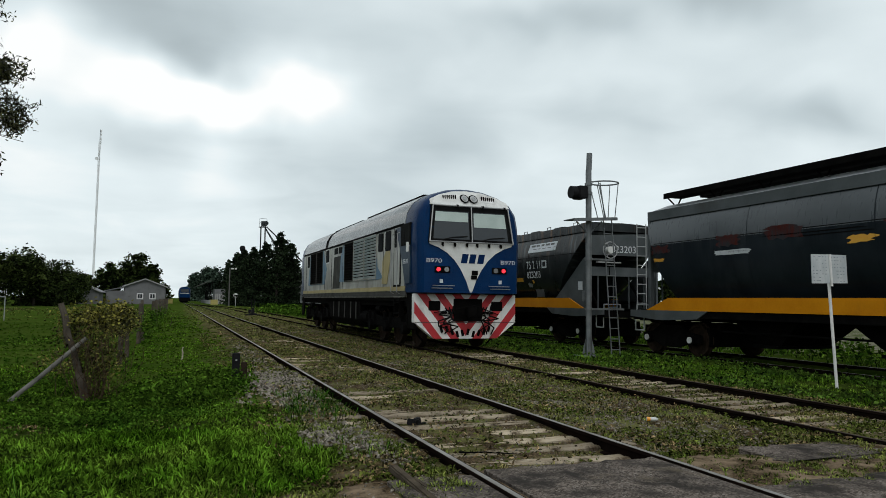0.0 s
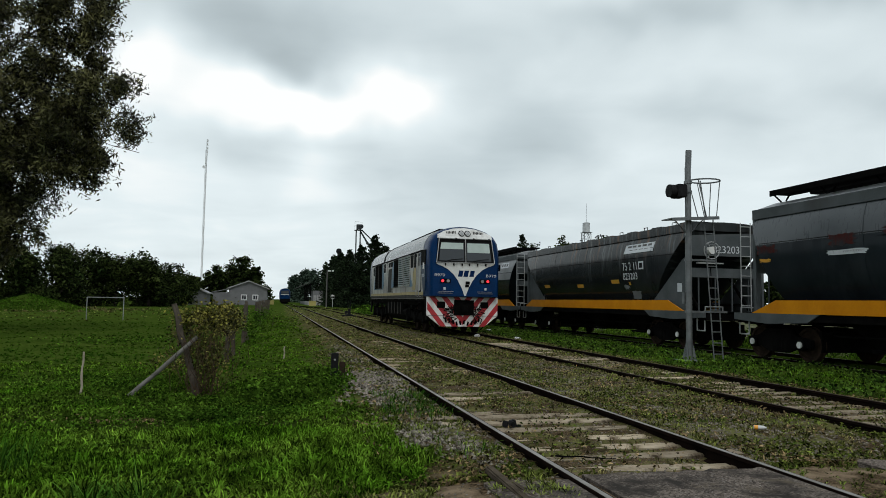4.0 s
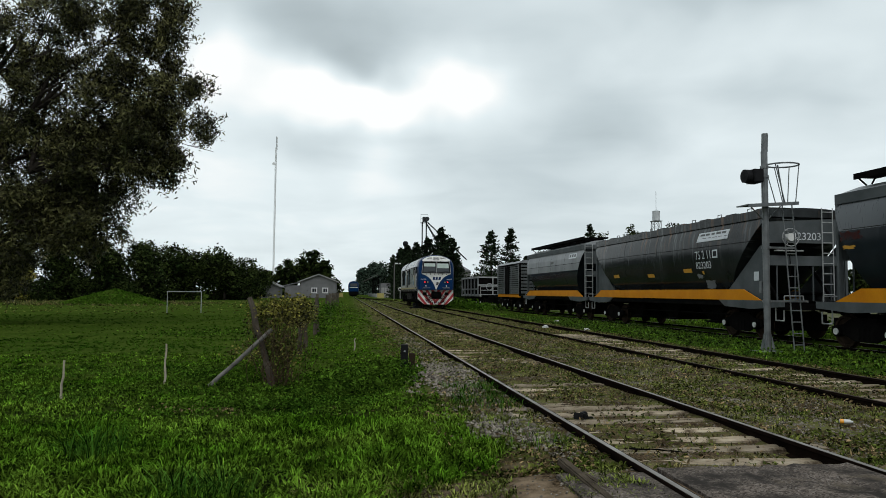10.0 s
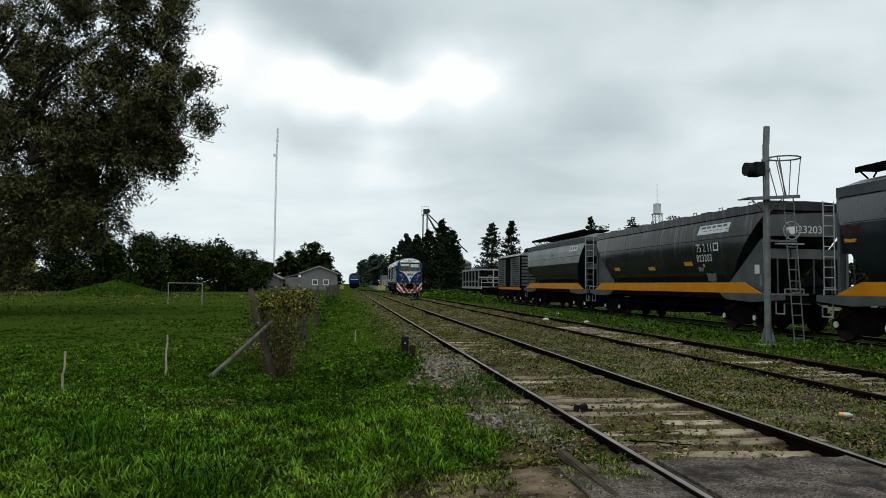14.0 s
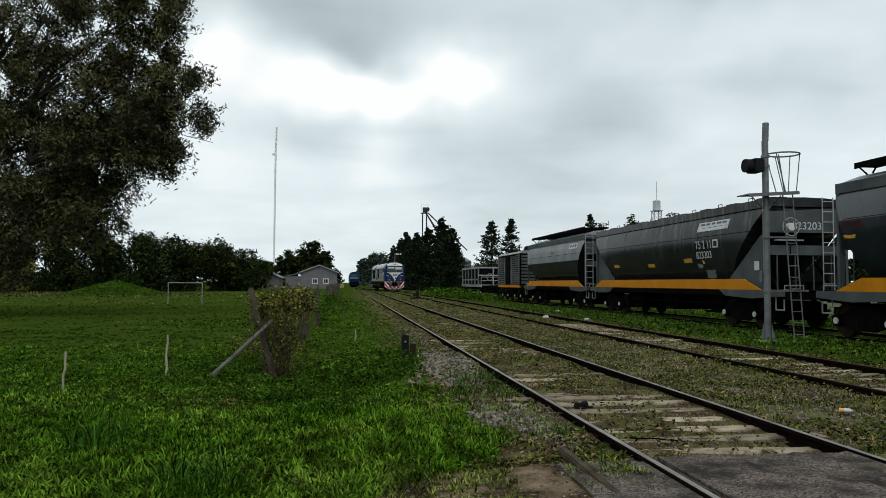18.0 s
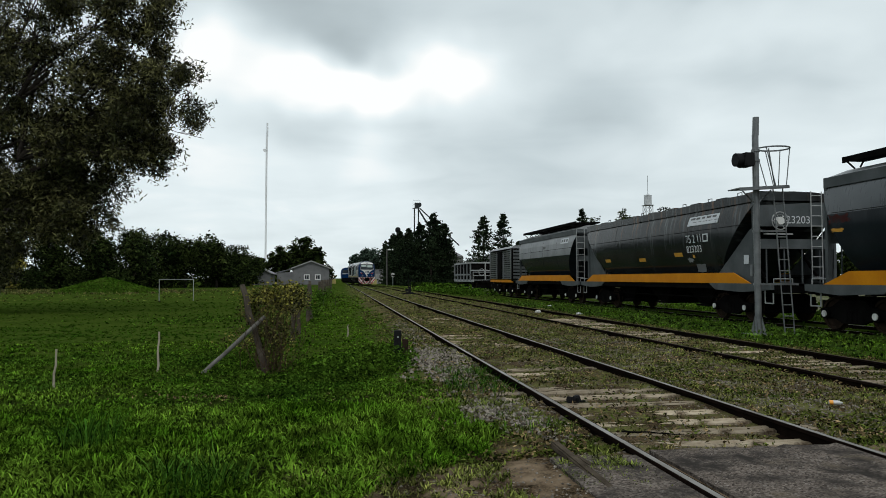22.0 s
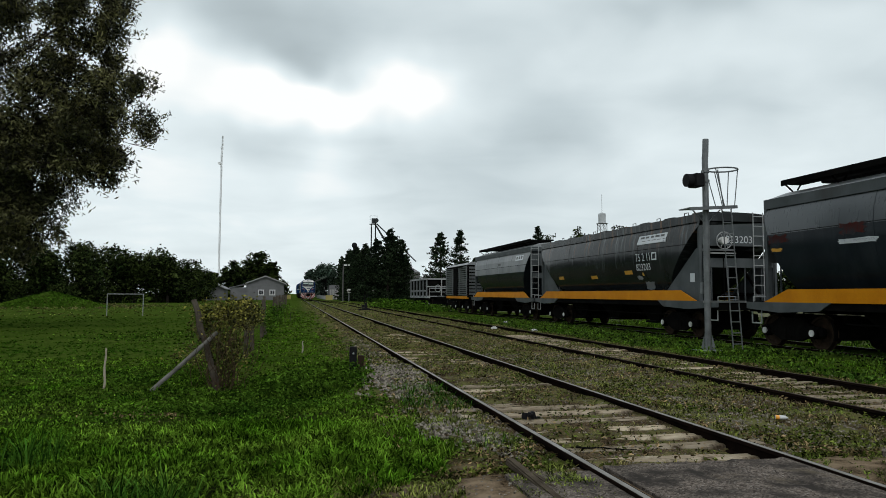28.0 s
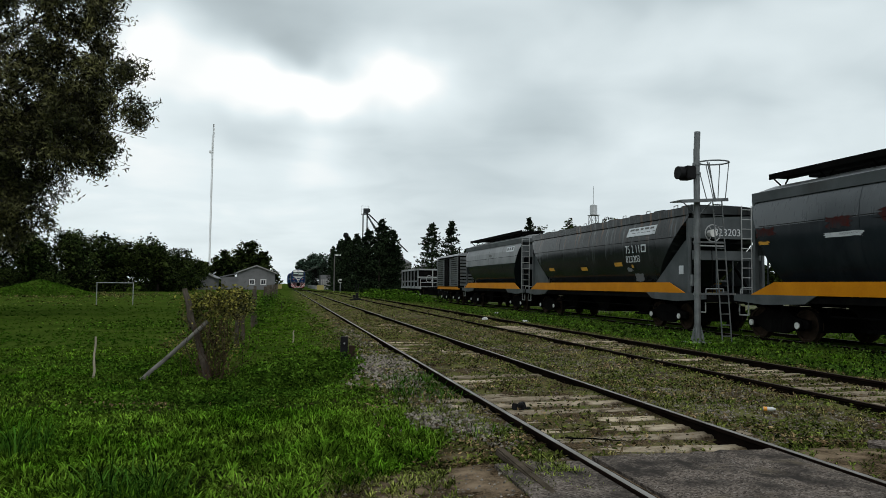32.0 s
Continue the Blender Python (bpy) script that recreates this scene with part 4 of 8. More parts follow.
            part("brake_cylinder", Build().rod((s * 1.3, yc + 0.9 - 0.2, 1.05), (s * 1.3, yc + 0.9 + 0.25, 1.05), 0.1, n=12), STEEL_BLACK, bg, smooth=True)
            part("sand_pipe", Build().tube([(s * 1.25, yc - 2.6, 1.0), (s * 1.2, yc - 2.5, 0.4), (s * 0.92, yc - 2.42, 0.12)], 0.025), STEEL_BLACK, bg)
        for d in (-1.8, 0, 1.8):
            wheelset(lo, yc + d, 0.53, journal=1.3)
    part("fuel_tank", Build().bar([(-1.35, 0.62), (-1.1, 0.36), (1.1, 0.36), (1.35, 0.62), (1.40, 1.28), (-1.40, 1.28)], 6.3, 11.6), STEEL_BLACK, lo, "grimy black fuel tank slung under the frame", bevel=0.02)
    for y in (6.8, 7.6, 8.6, 9.6, 10.6):
        part("tank_rib", Build().box((-1.41, y, 0.95), (0.03, 0.06, 0.6)), GREY_LOW, lo)
    part("air_tank", Build().rod((-1.2, 5.4, 0.75), (-1.2, 6.25, 0.75), 0.2, n=14), STEEL_BLACK, lo, smooth=True)
    part("underframe", Build().box((0, 9, 1.28), (2.7, 17.4, 0.26)), STEEL_BLACK, lo)
    return lo


loco = locomotive("diesel_locomotive", "blue and silver diesel locomotive with red chevron pilot plate")

# ---- wagons on the far siding ----
WAGON_GREY = surface("weathered_dark_grey_paint", (0.009, 0.0115, 0.012), (0.025, 0.029, 0.030), 0.9, 0.20, 0, 0.03, 16, stain=(0.060, 0.064, 0.064), stain_lo=0.60, stain_hi=0.85, streak=(1, 1, 0.2), spec=0.14)
def drips(m, low, high, colour, scale=3.2, lo=0.50, hi=0.72):
    """Rust and grain dust run down from the hatches, between two heights."""
    t = m.node_tree
    n, l = t.nodes, t.links
    p = n["Principled BSDF"]
    sep = n.new("ShaderNodeSeparateXYZ")
    co = n.new("ShaderNodeTexCoord")
    l.new(co.outputs["Object"], sep.inputs[0])
    fac = n.new("ShaderNodeMath")
    fac.operation = "MULTIPLY"
    l.new(ramp(t, noise_at(t, scale, 4, "Object", (0.3, 1.5, 0.12), 0.6), lo, hi), fac.inputs[0])
    l.new(ramp(t, sep.outputs["Z"], low, high), fac.inputs[1])
    old = p.inputs["Base Color"].links[0].from_socket
    l.new(blend(t, fac.outputs[0], old, colour), p.inputs["Base Color"])
    return m


WAGON_SOOT = surface("patched_blackish_paint", (0.007, 0.010, 0.013), (0.019, 0.025, 0.030), 0.7, 0.18, 0, 0.03, 14, stain=(0.036, 0.042, 0.047), stain_lo=0.6, stain_hi=0.9, streak=(1, 1, 0.2), spec=0.09)
WAGON_PALE = surface("chalk_and_sheen_grey", (0.18, 0.19, 0.20), (0.28, 0.29, 0.30), 1.0, 0.6, 0, 0.06, 16, stain=(0.10, 0.105, 0.11), stain_lo=0.5, stain_hi=0.8)
UPPER_BLUE_GREY = surface("upper_blue_grey_paint", (0.022, 0.029, 0.034), (0.05, 0.06, 0.067), 0.8, 0.30, 0, 0.05, 14, stain=(0.03, 0.035, 0.04), stain_lo=0.5, stain_hi=0.75, streak=(1, 1, 0.15), spec=0.55)
drips(WAGON_GREY, 2.2, 3.4, (0.105, 0.114, 0.116), 3.2, 0.54, 0.70)
drips(WAGON_GREY, 2.9, 3.7, (0.105, 0.060, 0.036), 2.1, 0.54, 0.64)
drips(WAGON_GREY, 3.0, 3.5, (0.006, 0.006, 0.006), 1.3, 0.54, 0.62)
drips(WAGON_SOOT, 2.6, 3.6, (0.060, 0.066, 0.070), 2.6, 0.52, 0.74)
END_GREY = surface("slate_grey_end_paint", (0.058, 0.067, 0.070), (0.096, 0.106, 0.110), 1.6, 0.65, 0, 0.06, 20, stain=(0.05, 0.05, 0.05), spec=0.08)
SILL_ORANGE = surface("orange_sill_paint", (0.50, 0.180, 0.004), (0.61, 0.240, 0.006), 1.8, 0.55, 0, 0.04, 20, stain=(0.20, 0.085, 0.012), stain_lo=0.6, stain_hi=0.9, spec=0.06)
RUST_PATCH = surface("red_lead_patch", (0.045, 0.011, 0.009), (0.10, 0.018, 0.012), 3, 0.7, 0, 0.05, 30, stain=(0.03, 0.03, 0.033), stain_lo=0.42, stain_hi=0.55)
ORANGE_DAB = surface("orange_dab_paint", (0.6, 0.28, 0.02), (0.7, 0.36, 0.03), 5, 0.6, 0, 0.03)
WHITE_HUB = surface("white_hub_paint", (0.6, 0.6, 0.58), (0.7, 0.7, 0.68), 9, 0.6, 0, 0.05, stain=(0.2, 0.18, 0.15))
LADDER_GREY = surface("pale_ladder_paint", (0.27, 0.28, 0.28), (0.36, 0.37, 0.37), 5, 0.6, 0.1, 0.05, stain=(0.12, 0.10, 0.08))


def barrel(half=1.5):
    """Right half of the hopper's section, (x, z) from the foot to the eave."""
    return [(half - 0.52, 1.42), (half - 0.36, 1.62), (half - 0.2, 1.9), (half - 0.07, 2.25), (half - 0.01, 2.65), (half, 3.0), (half - 0.03, 3.35), (half - 0.10, 3.6), (half - 0.16, 3.76)]


def ladder(parent, base, top, width, rungs, r=0.018, across=(1, 0, 0), name="ladder", mat=None):
    a, b, w = Vector(base), Vector(top), Vector(across) * width / 2
    ld = part(name, Build().rod(a - w, b - w, r, n=6).rod(a + w, b + w, r, n=6), mat or LADDER_GREY, parent)
    for i in range(rungs):
        k = (i + 0.6) / rungs
        p = a.lerp(b, k)
        part("rung", Build().rod(p - w, p + w, r * 0.8, n=6), mat or LADDER_GREY, ld)
    return ld


def freight_bogie(parent, y, base=1.8, r=0.43):
    bg = part("bogie", Build().box((0, y, 0.55), (2.1, 0.36, 0.26)), STEEL_BLACK, parent)
    for s in (-1, 1):
        h = base / 2
        side = [(y - h - 0.28, 0.36), (y - h - 0.28, 0.56), (y - h + 0.15, 0.62), (y - 0.42, 0.80), (y + 0.42, 0.80), (y + h - 0.15, 0.62), (y + h + 0.28, 0.56), (y + h + 0.28, 0.36), (y + h - 0.2, 0.34), (y + 0.35, 0.20), (y - 0.35, 0.20), (y - h + 0.2, 0.34)]
        part("side_frame", Build().slab(side, s * 1.02, s * 1.14), STEEL_BLACK, bg, bevel=0.012)
        for e in (-0.18, 0, 0.18):
            part("coil_spring", Build().rod((s * 1.09, y + e, 0.25), (s * 1.09, y + e, 0.55), 0.07, n=9), STEEL_BLACK, bg, smooth=True)
        for d in (-h, h):
            bx = part("axle_box", Build().rod((s * 1.05, y + d, r), (s * 1.22, y + d, r), 0.14, n=14), STEEL_BLACK, bg, smooth=True)
            part("hub_cap", Build().rod((s * 1.22, y + d, r), (s * 1.25, y + d, r), 0.085, n=14), WHITE_HUB, bx, "white painted hub cap", smooth=True)
    # brake gear hung between the wheels
    for d in (-base * 0.72, -base * 0.24, base * 0.24, base * 0.72):
        part("brake_beam", Build().box((0, y + d, 0.52), (1.9, 0.10, 0.50)).box((0, y + d, 0.80), (1.2, 0.16, 0.14)), STEEL_BLACK, bg)
    part("bolster_spring_plank", Build().box((0, y, 0.34), (1.9, 0.42, 0.16)), STEEL_BLACK, bg)
    for d in (-base / 2, base / 2):
        wheelset(parent, y + d, r, journal=1.1)
    return bg


def coupling(parent, y, s):
    part("coupler", Build().box((0, y + s * 0.3, 0.95), (0.18, 0.7, 0.2)).box((0, y + s * 0.72, 0.95), (0.28, 0.28, 0.28)), STEEL_BLACK, parent, bevel=0.03)
    part("brake_hose", Build().tube([(0.35, y, 0.9), (0.38, y + s * 0.25, 0.7), (0.3, y + s * 0.5, 0.55), (0.2, y + s * 0.65, 0.6)], 0.025), RUBBER, parent)


def hopper(name, label, y0, y1, slope, body_mat, walkway, bogies, sill0, sill1, plain_end=False):
    """A covered grain hopper; its middle stands on the far siding."""
    wg = thing(name, label, "hopper wagon", "rake of parked wagons", at=pose(TRACK_C, 0, -0.06))
    half = barrel()
    ring2d = half + [(-x, z) for x, z in half[::-1]]
    top = 3.6

    def ring(k):
        # k 0..1 from one end to the other, the ends leaning in towards the foot
        out = []
        for x, z in ring2d:
            lean = slope * max(0, top - z) / (top - 1.42)
            a, b = y0 + lean, y1 - lean
            out.append((x, a + (b - a) * k, z))
        return out
    body = part("hopper_body", Build().loft([ring(k) for k in (0, 0.12, 0.3, 0.5, 0.7, 0.88, 1)]), body_mat, wg, smooth=True)
    # seams and ribs of the side sheets
    for s in (-1, 1):
        part("seam", Build().box((s * 1.497, (y0 + y1) / 2, 3.03), (0.012, y1 - y0 - 0.8, 0.02)), STEEL_BLACK, body)
        for k in (0.27, 0.5, 0.73):
            y = y0 + (y1 - y0) * k
            rib = [(x + 0.006, z) for x, z in half] + [(x - 0.03, z) for x, z in half[::-1]]
            part("weld_rib", Build().loft([[(s * x, y - 0.012, z) for x, z in rib], [(s * x, y + 0.012, z) for x, z in rib]]), body_mat, body)
    # eave band, shallow roof
    part("eave_band", Build().bar([(-1.40, 3.72), (-1.40, 3.98), (1.40, 3.98), (1.40, 3.72)], y0, y1), END_GREY if walkway else WAGON_GREY, wg, "dark grey eave band")
    part("roof", Build().bar([(-1.36, 3.98), (-0.75, 4.20), (0, 4.26), (0.75, 4.20), (1.36, 3.98)], y0 + 0.1, y1 - 0.1) if walkway else Build().bar([(-1.30, 3.98), (-0.7, 4.04), (0, 4.06), (0.7, 4.04), (1.30, 3.98)], y0 + 0.05, y1 - 0.05), WAGON_PALE if walkway else WAGON_GREY, wg, "pale chalky roof" if walkway else "")
    if walkway:
        for s in (-1, 1):
            part("roof_walkway", Build().box((s * 0.92, (y0 + y1) / 2, 4.37), (0.62, y1 - y0 - 1.0, 0.04)).box((s * 1.22, (y0 + y1) / 2, 4.38), (0.03, y1 - y0 - 1.0, 0.15)), STEEL_BLACK, wg, "black roof walkway on brackets")
            for i in range(9):
                y = y0 + 0.6 + i * (y1 - y0 - 1.2) / 8
                part("walkway_bracket", Build().tube([(s * 1.2, y, 4.36), (s * 0.95, y, 4.16)], 0.022).tube([(s * 0.7, y, 4.36), (s * 0.8, y, 4.2)], 0.022), STEEL_BLACK, wg)
        part("hatch", Build().box((0, (y0 + y1) / 2, 4.42), (0.5, y1 - y0 - 1.6, 0.09)), STEEL_BLACK, wg, bevel=0.02)
    else:
        r = random.Random(3)
        for i in range(8):
            y = y0 + 0.9 + i * (y1 - y0 - 1.8) / 7
            part("roof_hatch", Build().box((-0.55, y, 4.08), (0.7, 0.65, 0.09)), WAGON_GREY, wg, bevel=0.02)
            part("grab_loop", Build().tube([(-1.28, y - 0.12, 3.98), (-1.28, y - 0.12, 4.09), (-1.28, y + 0.12, 4.09), (-1.28, y + 0.12, 3.98)], 0.012), STEEL_BLACK, wg)
    # orange side sill with its slanted ends; frame beneath coloured black for the shade there
    for s in (-1, 1):
        part("side_sill", Build().loft([[(s * 1.50, y, z) for y, z in ((y0 + 0.05, 1.20), (y0 + 1.0, 1.54), (y1 - 1.0, 1.54), (y1 - 0.05, 1.20))], [(s * 1.46, y, z) for y, z in ((y0 + 0.05, 1.20), (y0 + 1.0, 1.54), (y1 - 1.0, 1.54), (y1 - 0.05, 1.20))]]), SILL_ORANGE, wg, "orange painted side sill")
        part("sill_ledge", Build().bar([(s * 0.95, 1.40), (s * 1.46, 1.50), (s * 1.46, 1.47), (s * 0.95, 1.37)], y0 + 1.0, y1 - 1.0), STEEL_BLACK, wg)
        part("frame_channel", Build().box((s * 1.40, (y0 + y1) / 2, 1.10), (0.10, y1 - y0 - 2.4, 0.17)), STEEL_BLACK, wg)
        for e, sl, q in ((y0, sill0, 1), (y1, sill1, -1)):
            part("end_sill_plate", Build().slab([(sl, 1.20), (sl, 1.02), (e + q * 0.6, 0.93), (e + q * 2.1, 0.99), (e + q * 2.5, 1.20)], s * 1.50, s * 1.40), END_GREY, wg, "slate grey sill plate over the bogie")
        # gusset between slope sheet and end post
        for e, q in ((y0, 1), (y1, -1)):
            if not walkway:
                part("end_gusset", Build().slab([(e, 1.2), (e, 3.0), (e + q * slope * 0.16, 2.86), (e + q * slope * 0.90, 1.56), (e + q * slope * 0.90, 1.2)], s * 1.30, s * 1.26), END_GREY, wg, "slate grey end gusset")
            part("corner_post", Build().box((s * 1.33, e + q * 0.05, 2.45), (0.12, 0.10, 2.6)), END_GREY, wg)
            if slope > 1:
                part("brace", Build().rod((s * 0.9, e + q * 0.1, 1.25), (s * 0.9, e + q * slope * 0.5, 2.4), 0.05, n=6), STEEL_BLACK, wg)
    for e, sl, q in ((y0, sill0, 1), (y1, sill1, -1)):
        part("end_panel", Build().box((0, e + q * 0.03, 3.47), (2.68, 0.05, 1.02)), END_GREY, wg, "slate grey end panel")
        part("end_beam", Build().box((0, e + q * 0.05, 2.42), (2.6, 0.10, 0.30)), END_GREY, wg)
        for x in (-0.95, -0.35, 0.25, 0.85):
            part("stanchion", Build().rod((x, e + q * 0.05, 1.2), (x, e + q * 0.05, 2.3), 0.025, n=6), END_GREY, wg)
        part("end_platform", Build().box((0, (e + sl) / 2 + q * 0.6, 1.16), (2.8, abs(sl - e) + 1.2, 0.06)), STEEL_BLACK, wg)
        part("head_stock", Build().box((0, sl + q * 0.06, 1.06), (2.8, 0.12, 0.26)), STEEL_BLACK, wg)
        coupling(wg, sl, -q)
        for s in (-1, 1):
            part("step_stirrup", Build().tube([(s * 1.38, sl + q * 0.08, 1.1), (s * 1.38, sl + q * 0.08, 0.62), (s * 1.38, sl + q * 0.48, 0.62), (s * 1.38, sl + q * 0.48, 1.1)], 0.02), LADDER_GREY, wg)
            part("grab_rail", Build().tube([(s * 1.05 - 0.3, sl + q * 0.1, 1.19), (s * 1.05 - 0.3, sl + q * 0.1, 1.34), (s * 1.05 + 0.3, sl + q * 0.1, 1.34), (s * 1.05 + 0.3, sl + q * 0.1, 1.19)], 0.016), LADDER_GREY, wg)
    # slope sheets at the ends are part of the body; discharge chutes below
    ym = (y0 + y1) / 2
    n = 3 if y1 - y0 > 12 else 2
    for i in range(n):
        yc = ym + (i - (n - 1) / 2) * 3.3
        part("discharge_chute", Build().loft([[(-1.1, yc - 1.5, 1.42), (1.1, yc - 1.5, 1.42), (1.1, yc + 1.5, 1.42), (-1.1, yc + 1.5, 1.42)], [(-0.8, yc - 0.3, 0.42), (0.8, yc - 0.3, 0.42), (0.8, yc + 0.3, 0.42), (-0.8, yc + 0.3, 0.42)]]), STEEL_BLACK, wg)
        part("chute_gate", Build().box((0, yc, 0.40), (1.9, 0.75, 0.07)), STEEL_BLACK, wg)
    part("centre_sill", Build().box((0, ym, 1.05), (0.5, y1 - y0, 0.3)), STEEL_BLACK, wg)
    part("brake_rod", Build().tube([(-1.1, y0 + 2.5, 0.7), (-1.1, y1 - 2.5, 0.7)], 0.025), STEEL_BLACK, wg)
    part("air_tank", Build().rod((-0.6, y0 + 2.9, 0.9), (-0.6, y0 + 3.9, 0.9), 0.2, n=14), STEEL_BLACK, wg, smooth=True)
    for y in bogies:
        freight_bogie(wg, y)
    return wg


def on_side(y, z, deep=0.0):
    """Pose of a plate on the near barrel side; x runs towards the camera's end."""
    half = barrel()
    for (xa, za), (xb, zb) in zip(half, half[1:]):
        if za <= z <= zb:
            k = (z - za) / (zb - za)
            lean = math.degrees(math.atan2(xb - xa, zb - za))
            return pose(-(xa + (xb - xa) * k) - 0.004 - deep, y, z, 0, 0, -90) @ pose(0, 0, 0, lean)
    return pose(-1.504, y, z, 0, 0, -90)


def side_plate(parent, name, y, z, w, h, mat, label="", skew=0.0, seed=0, rag=0.0):
    """A thin patch on the near side, ragged where paint has worn."""
    r = random.Random(seed)
    edge = []
    n = 6 if rag else 1
    for (a, b), (c, d) in zip(((-w, -h), (w, -h), (w, h), (-w, h)), ((w, -h), (w, h), (-w, h), (-w, -h))):
        for i in range(n):
            k = i / n
            edge.append(((a + (c - a) * k) / 2 * (1 + rag * r.uniform(-1, 0.6)) + skew * (b + (d - b) * k), (b + (d - b) * k) / 2 * (1 + rag * r.uniform(-1, 0.6))))
    ob = part(name, Build().loft([[(x, 0.03, z2) for x, z2 in edge], [(x, -0.002, z2) for x, z2 in edge]]), mat, parent, label)
    ob.matrix_basis = on_side(y, z)
    return ob


hop0 = hopper("hopper_wagon", "dark grey grain hopper with red patches and orange sill", 2.6, 16.8, 0.9, WAGON_SOOT, True, (3.3, 16.2), 1.9, 17.5)
for y, z, w, h, sd in ((13.55, 2.93, 0.75, 0.30, 1), (16.1, 2.86, 0.7, 0.22, 2), (11.9, 2.98, 1.0, 0.3, 3), (9.0, 2.9, 0.9, 0.25, 4)):
    side_plate(hop0, "red_patch", y, z, w, h, RUST_PATCH, "worn red primer patch", 0, sd, 0.35)
side_plate(hop0, "orange_patch", 9.98, 2.70, 0.62, 0.14, ORANGE_DAB, "torn orange strip", 0.3, 5, 0.4)
side_plate(hop0, "orange_patch", 16.2, 2.58, 0.4, 0.09, ORANGE_DAB, "", 0.0, 6, 0.4)
side_plate(hop0, "white_strip", 13.45, 2.64, 1.15, 0.12, LETTER_WHITE, "worn white strip with illegible marks", 0, 7, 0.15)
side_plate(hop0, "mark_bar", 13.25, 2.645, 0.6, 0.05, RUST_PATCH, "", 0, 8)
for y, z, w in ((11.2, 2.93, 2.6), (10.6, 2.86, 1.8), (8.2, 2.9, 2.0)):
    side_plate(hop0, "scrape", y, z, w, 0.025, STEEL_BLACK, "", 0, 9, 0.2)

# lighter blue-grey plate over the near side above the seam
up0 = [(x + 0.004, z) for x, z in barrel() if z >= 2.99]
up0 = up0 + [(x - 0.03, z) for x, z in up0[::-1]]
part("lighter_upper_side", Build().loft([[(-x, 3.0, z) for x, z in up0], [(-x, 16.78 - 0.9 * max(0, 3.6 - z) / 2.18, z) for x, z in up0]]), UPPER_BLUE_GREY, hop0, "lighter blue-grey upper side", smooth=True)

hop1 = hopper("hopper_wagon", "weathered grey grain hopper with orange sill and white numbers", 20.0, 34.6, 2.4, WAGON_GREY, False, (21.75, 32.9), 19.0, 35.3)
letters(hop1, "75 2 11", 0.30, on_side(24.05, 2.62), LETTER_WHITE, 1.05, "white stencilled marks")
side_plate(hop1, "mark_frame", 22.72, 2.76, 0.34, 0.28, LETTER_WHITE, "white outlined box mark")
side_plate(hop1, "mark_inset", 22.72, 2.76, 0.22, 0.18, WAGON_GREY).matrix_basis = on_side(22.72, 2.76, 0.004)
letters(hop1, "823203", 0.26, on_side(24.1, 2.28), LETTER_WHITE, 1.05, "white stencilled wagon number")
side_plate(hop1, "name_board", 22.9, 3.38, 2.05, 0.33, LETTER_WHITE, "chipped white board with illegible marks", 0.1, 3)
for j, z in enumerate((3.46, 3.31)):
    for i in range(5):
        side_plate(hop1, "mark_bar", 23.65 - 0.4 * i - 0.05 * j - (0.2 if j else 0), z, 0.30 - 0.05 * ((i + j) % 3), 0.07, LETTER_DARK).matrix_basis = on_side(23.6 - 0.36 * i - (0.15 if j else 0), z, 0.005)
for y, z in ((24.8, 2.23), (28.05, 2.12), (31.8, 2.17)):
    side_plate(hop1, "orange_label", y, z, 0.62, 0.15, ORANGE_DAB, "small orange label plate")
side_plate(hop1, "pale_patch", 23.5, 1.72, 0.6, 0.34, WAGON_PALE, "pale scraped patch", 0.3, 4, 0.15)
side_plate(hop1, "scuff", 24.0, 2.02, 0.4, 0.16, WAGON_PALE, "", 0, 14, 0.6)
side_plate(hop1, "spot", 23.7, 2.14, 0.12, 0.12, ORANGE_DAB)
letters(hop1, "823203", 0.24, pose(-0.46, 19.995, 3.06), LETTER_WHITE, 0.96, "white stencilled number on the end panel")
part("data_plate", Build().box((-1.31, 20.55, 1.95), (0.012, 0.26, 0.28)), LETTER_WHITE, hop1, "small white data plate")
bw = part("brake_wheel", Build().ring((-0.62, 19.82, 3.12), 0.27, 0.018, "y"), LADDER_GREY, hop1, "pale grey hand brake wheel")
part("hub", Build().rod((-0.62, 19.78, 3.12), (-0.62, 19.97, 3.12), 0.12, n=16), WHITE_HUB, bw, smooth=True)
for i in range(6):
    a = math.pi * i / 3
    part("spoke", Build().rod((-0.62, 19.82, 3.12), (-0.62 + 0.27 * math.cos(a), 19.82, 3.12 + 0.27 * math.sin(a)), 0.012, n=5), LADDER_GREY, bw)
part("brake_chain", Build().tube([(-0.62, 19.9, 3.0), (-0.6, 19.9, 2.2), (-0.6, 19.9, 1.2)], 0.015), STEEL_BLACK, hop1)
part("brake_bracket", Build().box((-0.62, 19.93, 2.72), (0.9, 0.12, 0.04)), LADDER_GREY, hop1)
ladder(hop1, (0.66, 19.9, 1.2), (0.66, 19.9, 4.05), 0.36, 9)

hop2 = hopper("hopper_wagon", "grey grain hopper with paler upper side and roof walkway", 36.3, 48.3, 1.9, WAGON_SOOT, True, (37.8, 46.6), 35.7, 49.0)
# pale plate on the upper barrel; sky reflection is partly painted into its colour
half2 = [(x + 0.004, z) for x, z in barrel() if z >= 2.64] 
pale = half2 + [(x - 0.03, z) for x, z in half2[::-1]]
part("pale_upper_side", Build().loft([[(-x, 36.3 + 1.9 * max(0, 3.6 - z) / 2.18 + 0.02, z) for x, z in pale], [(-x, 47.9, z) for x, z in pale]]), WAGON_PALE, hop2, "pale grey upper side with sky sheen painted in")
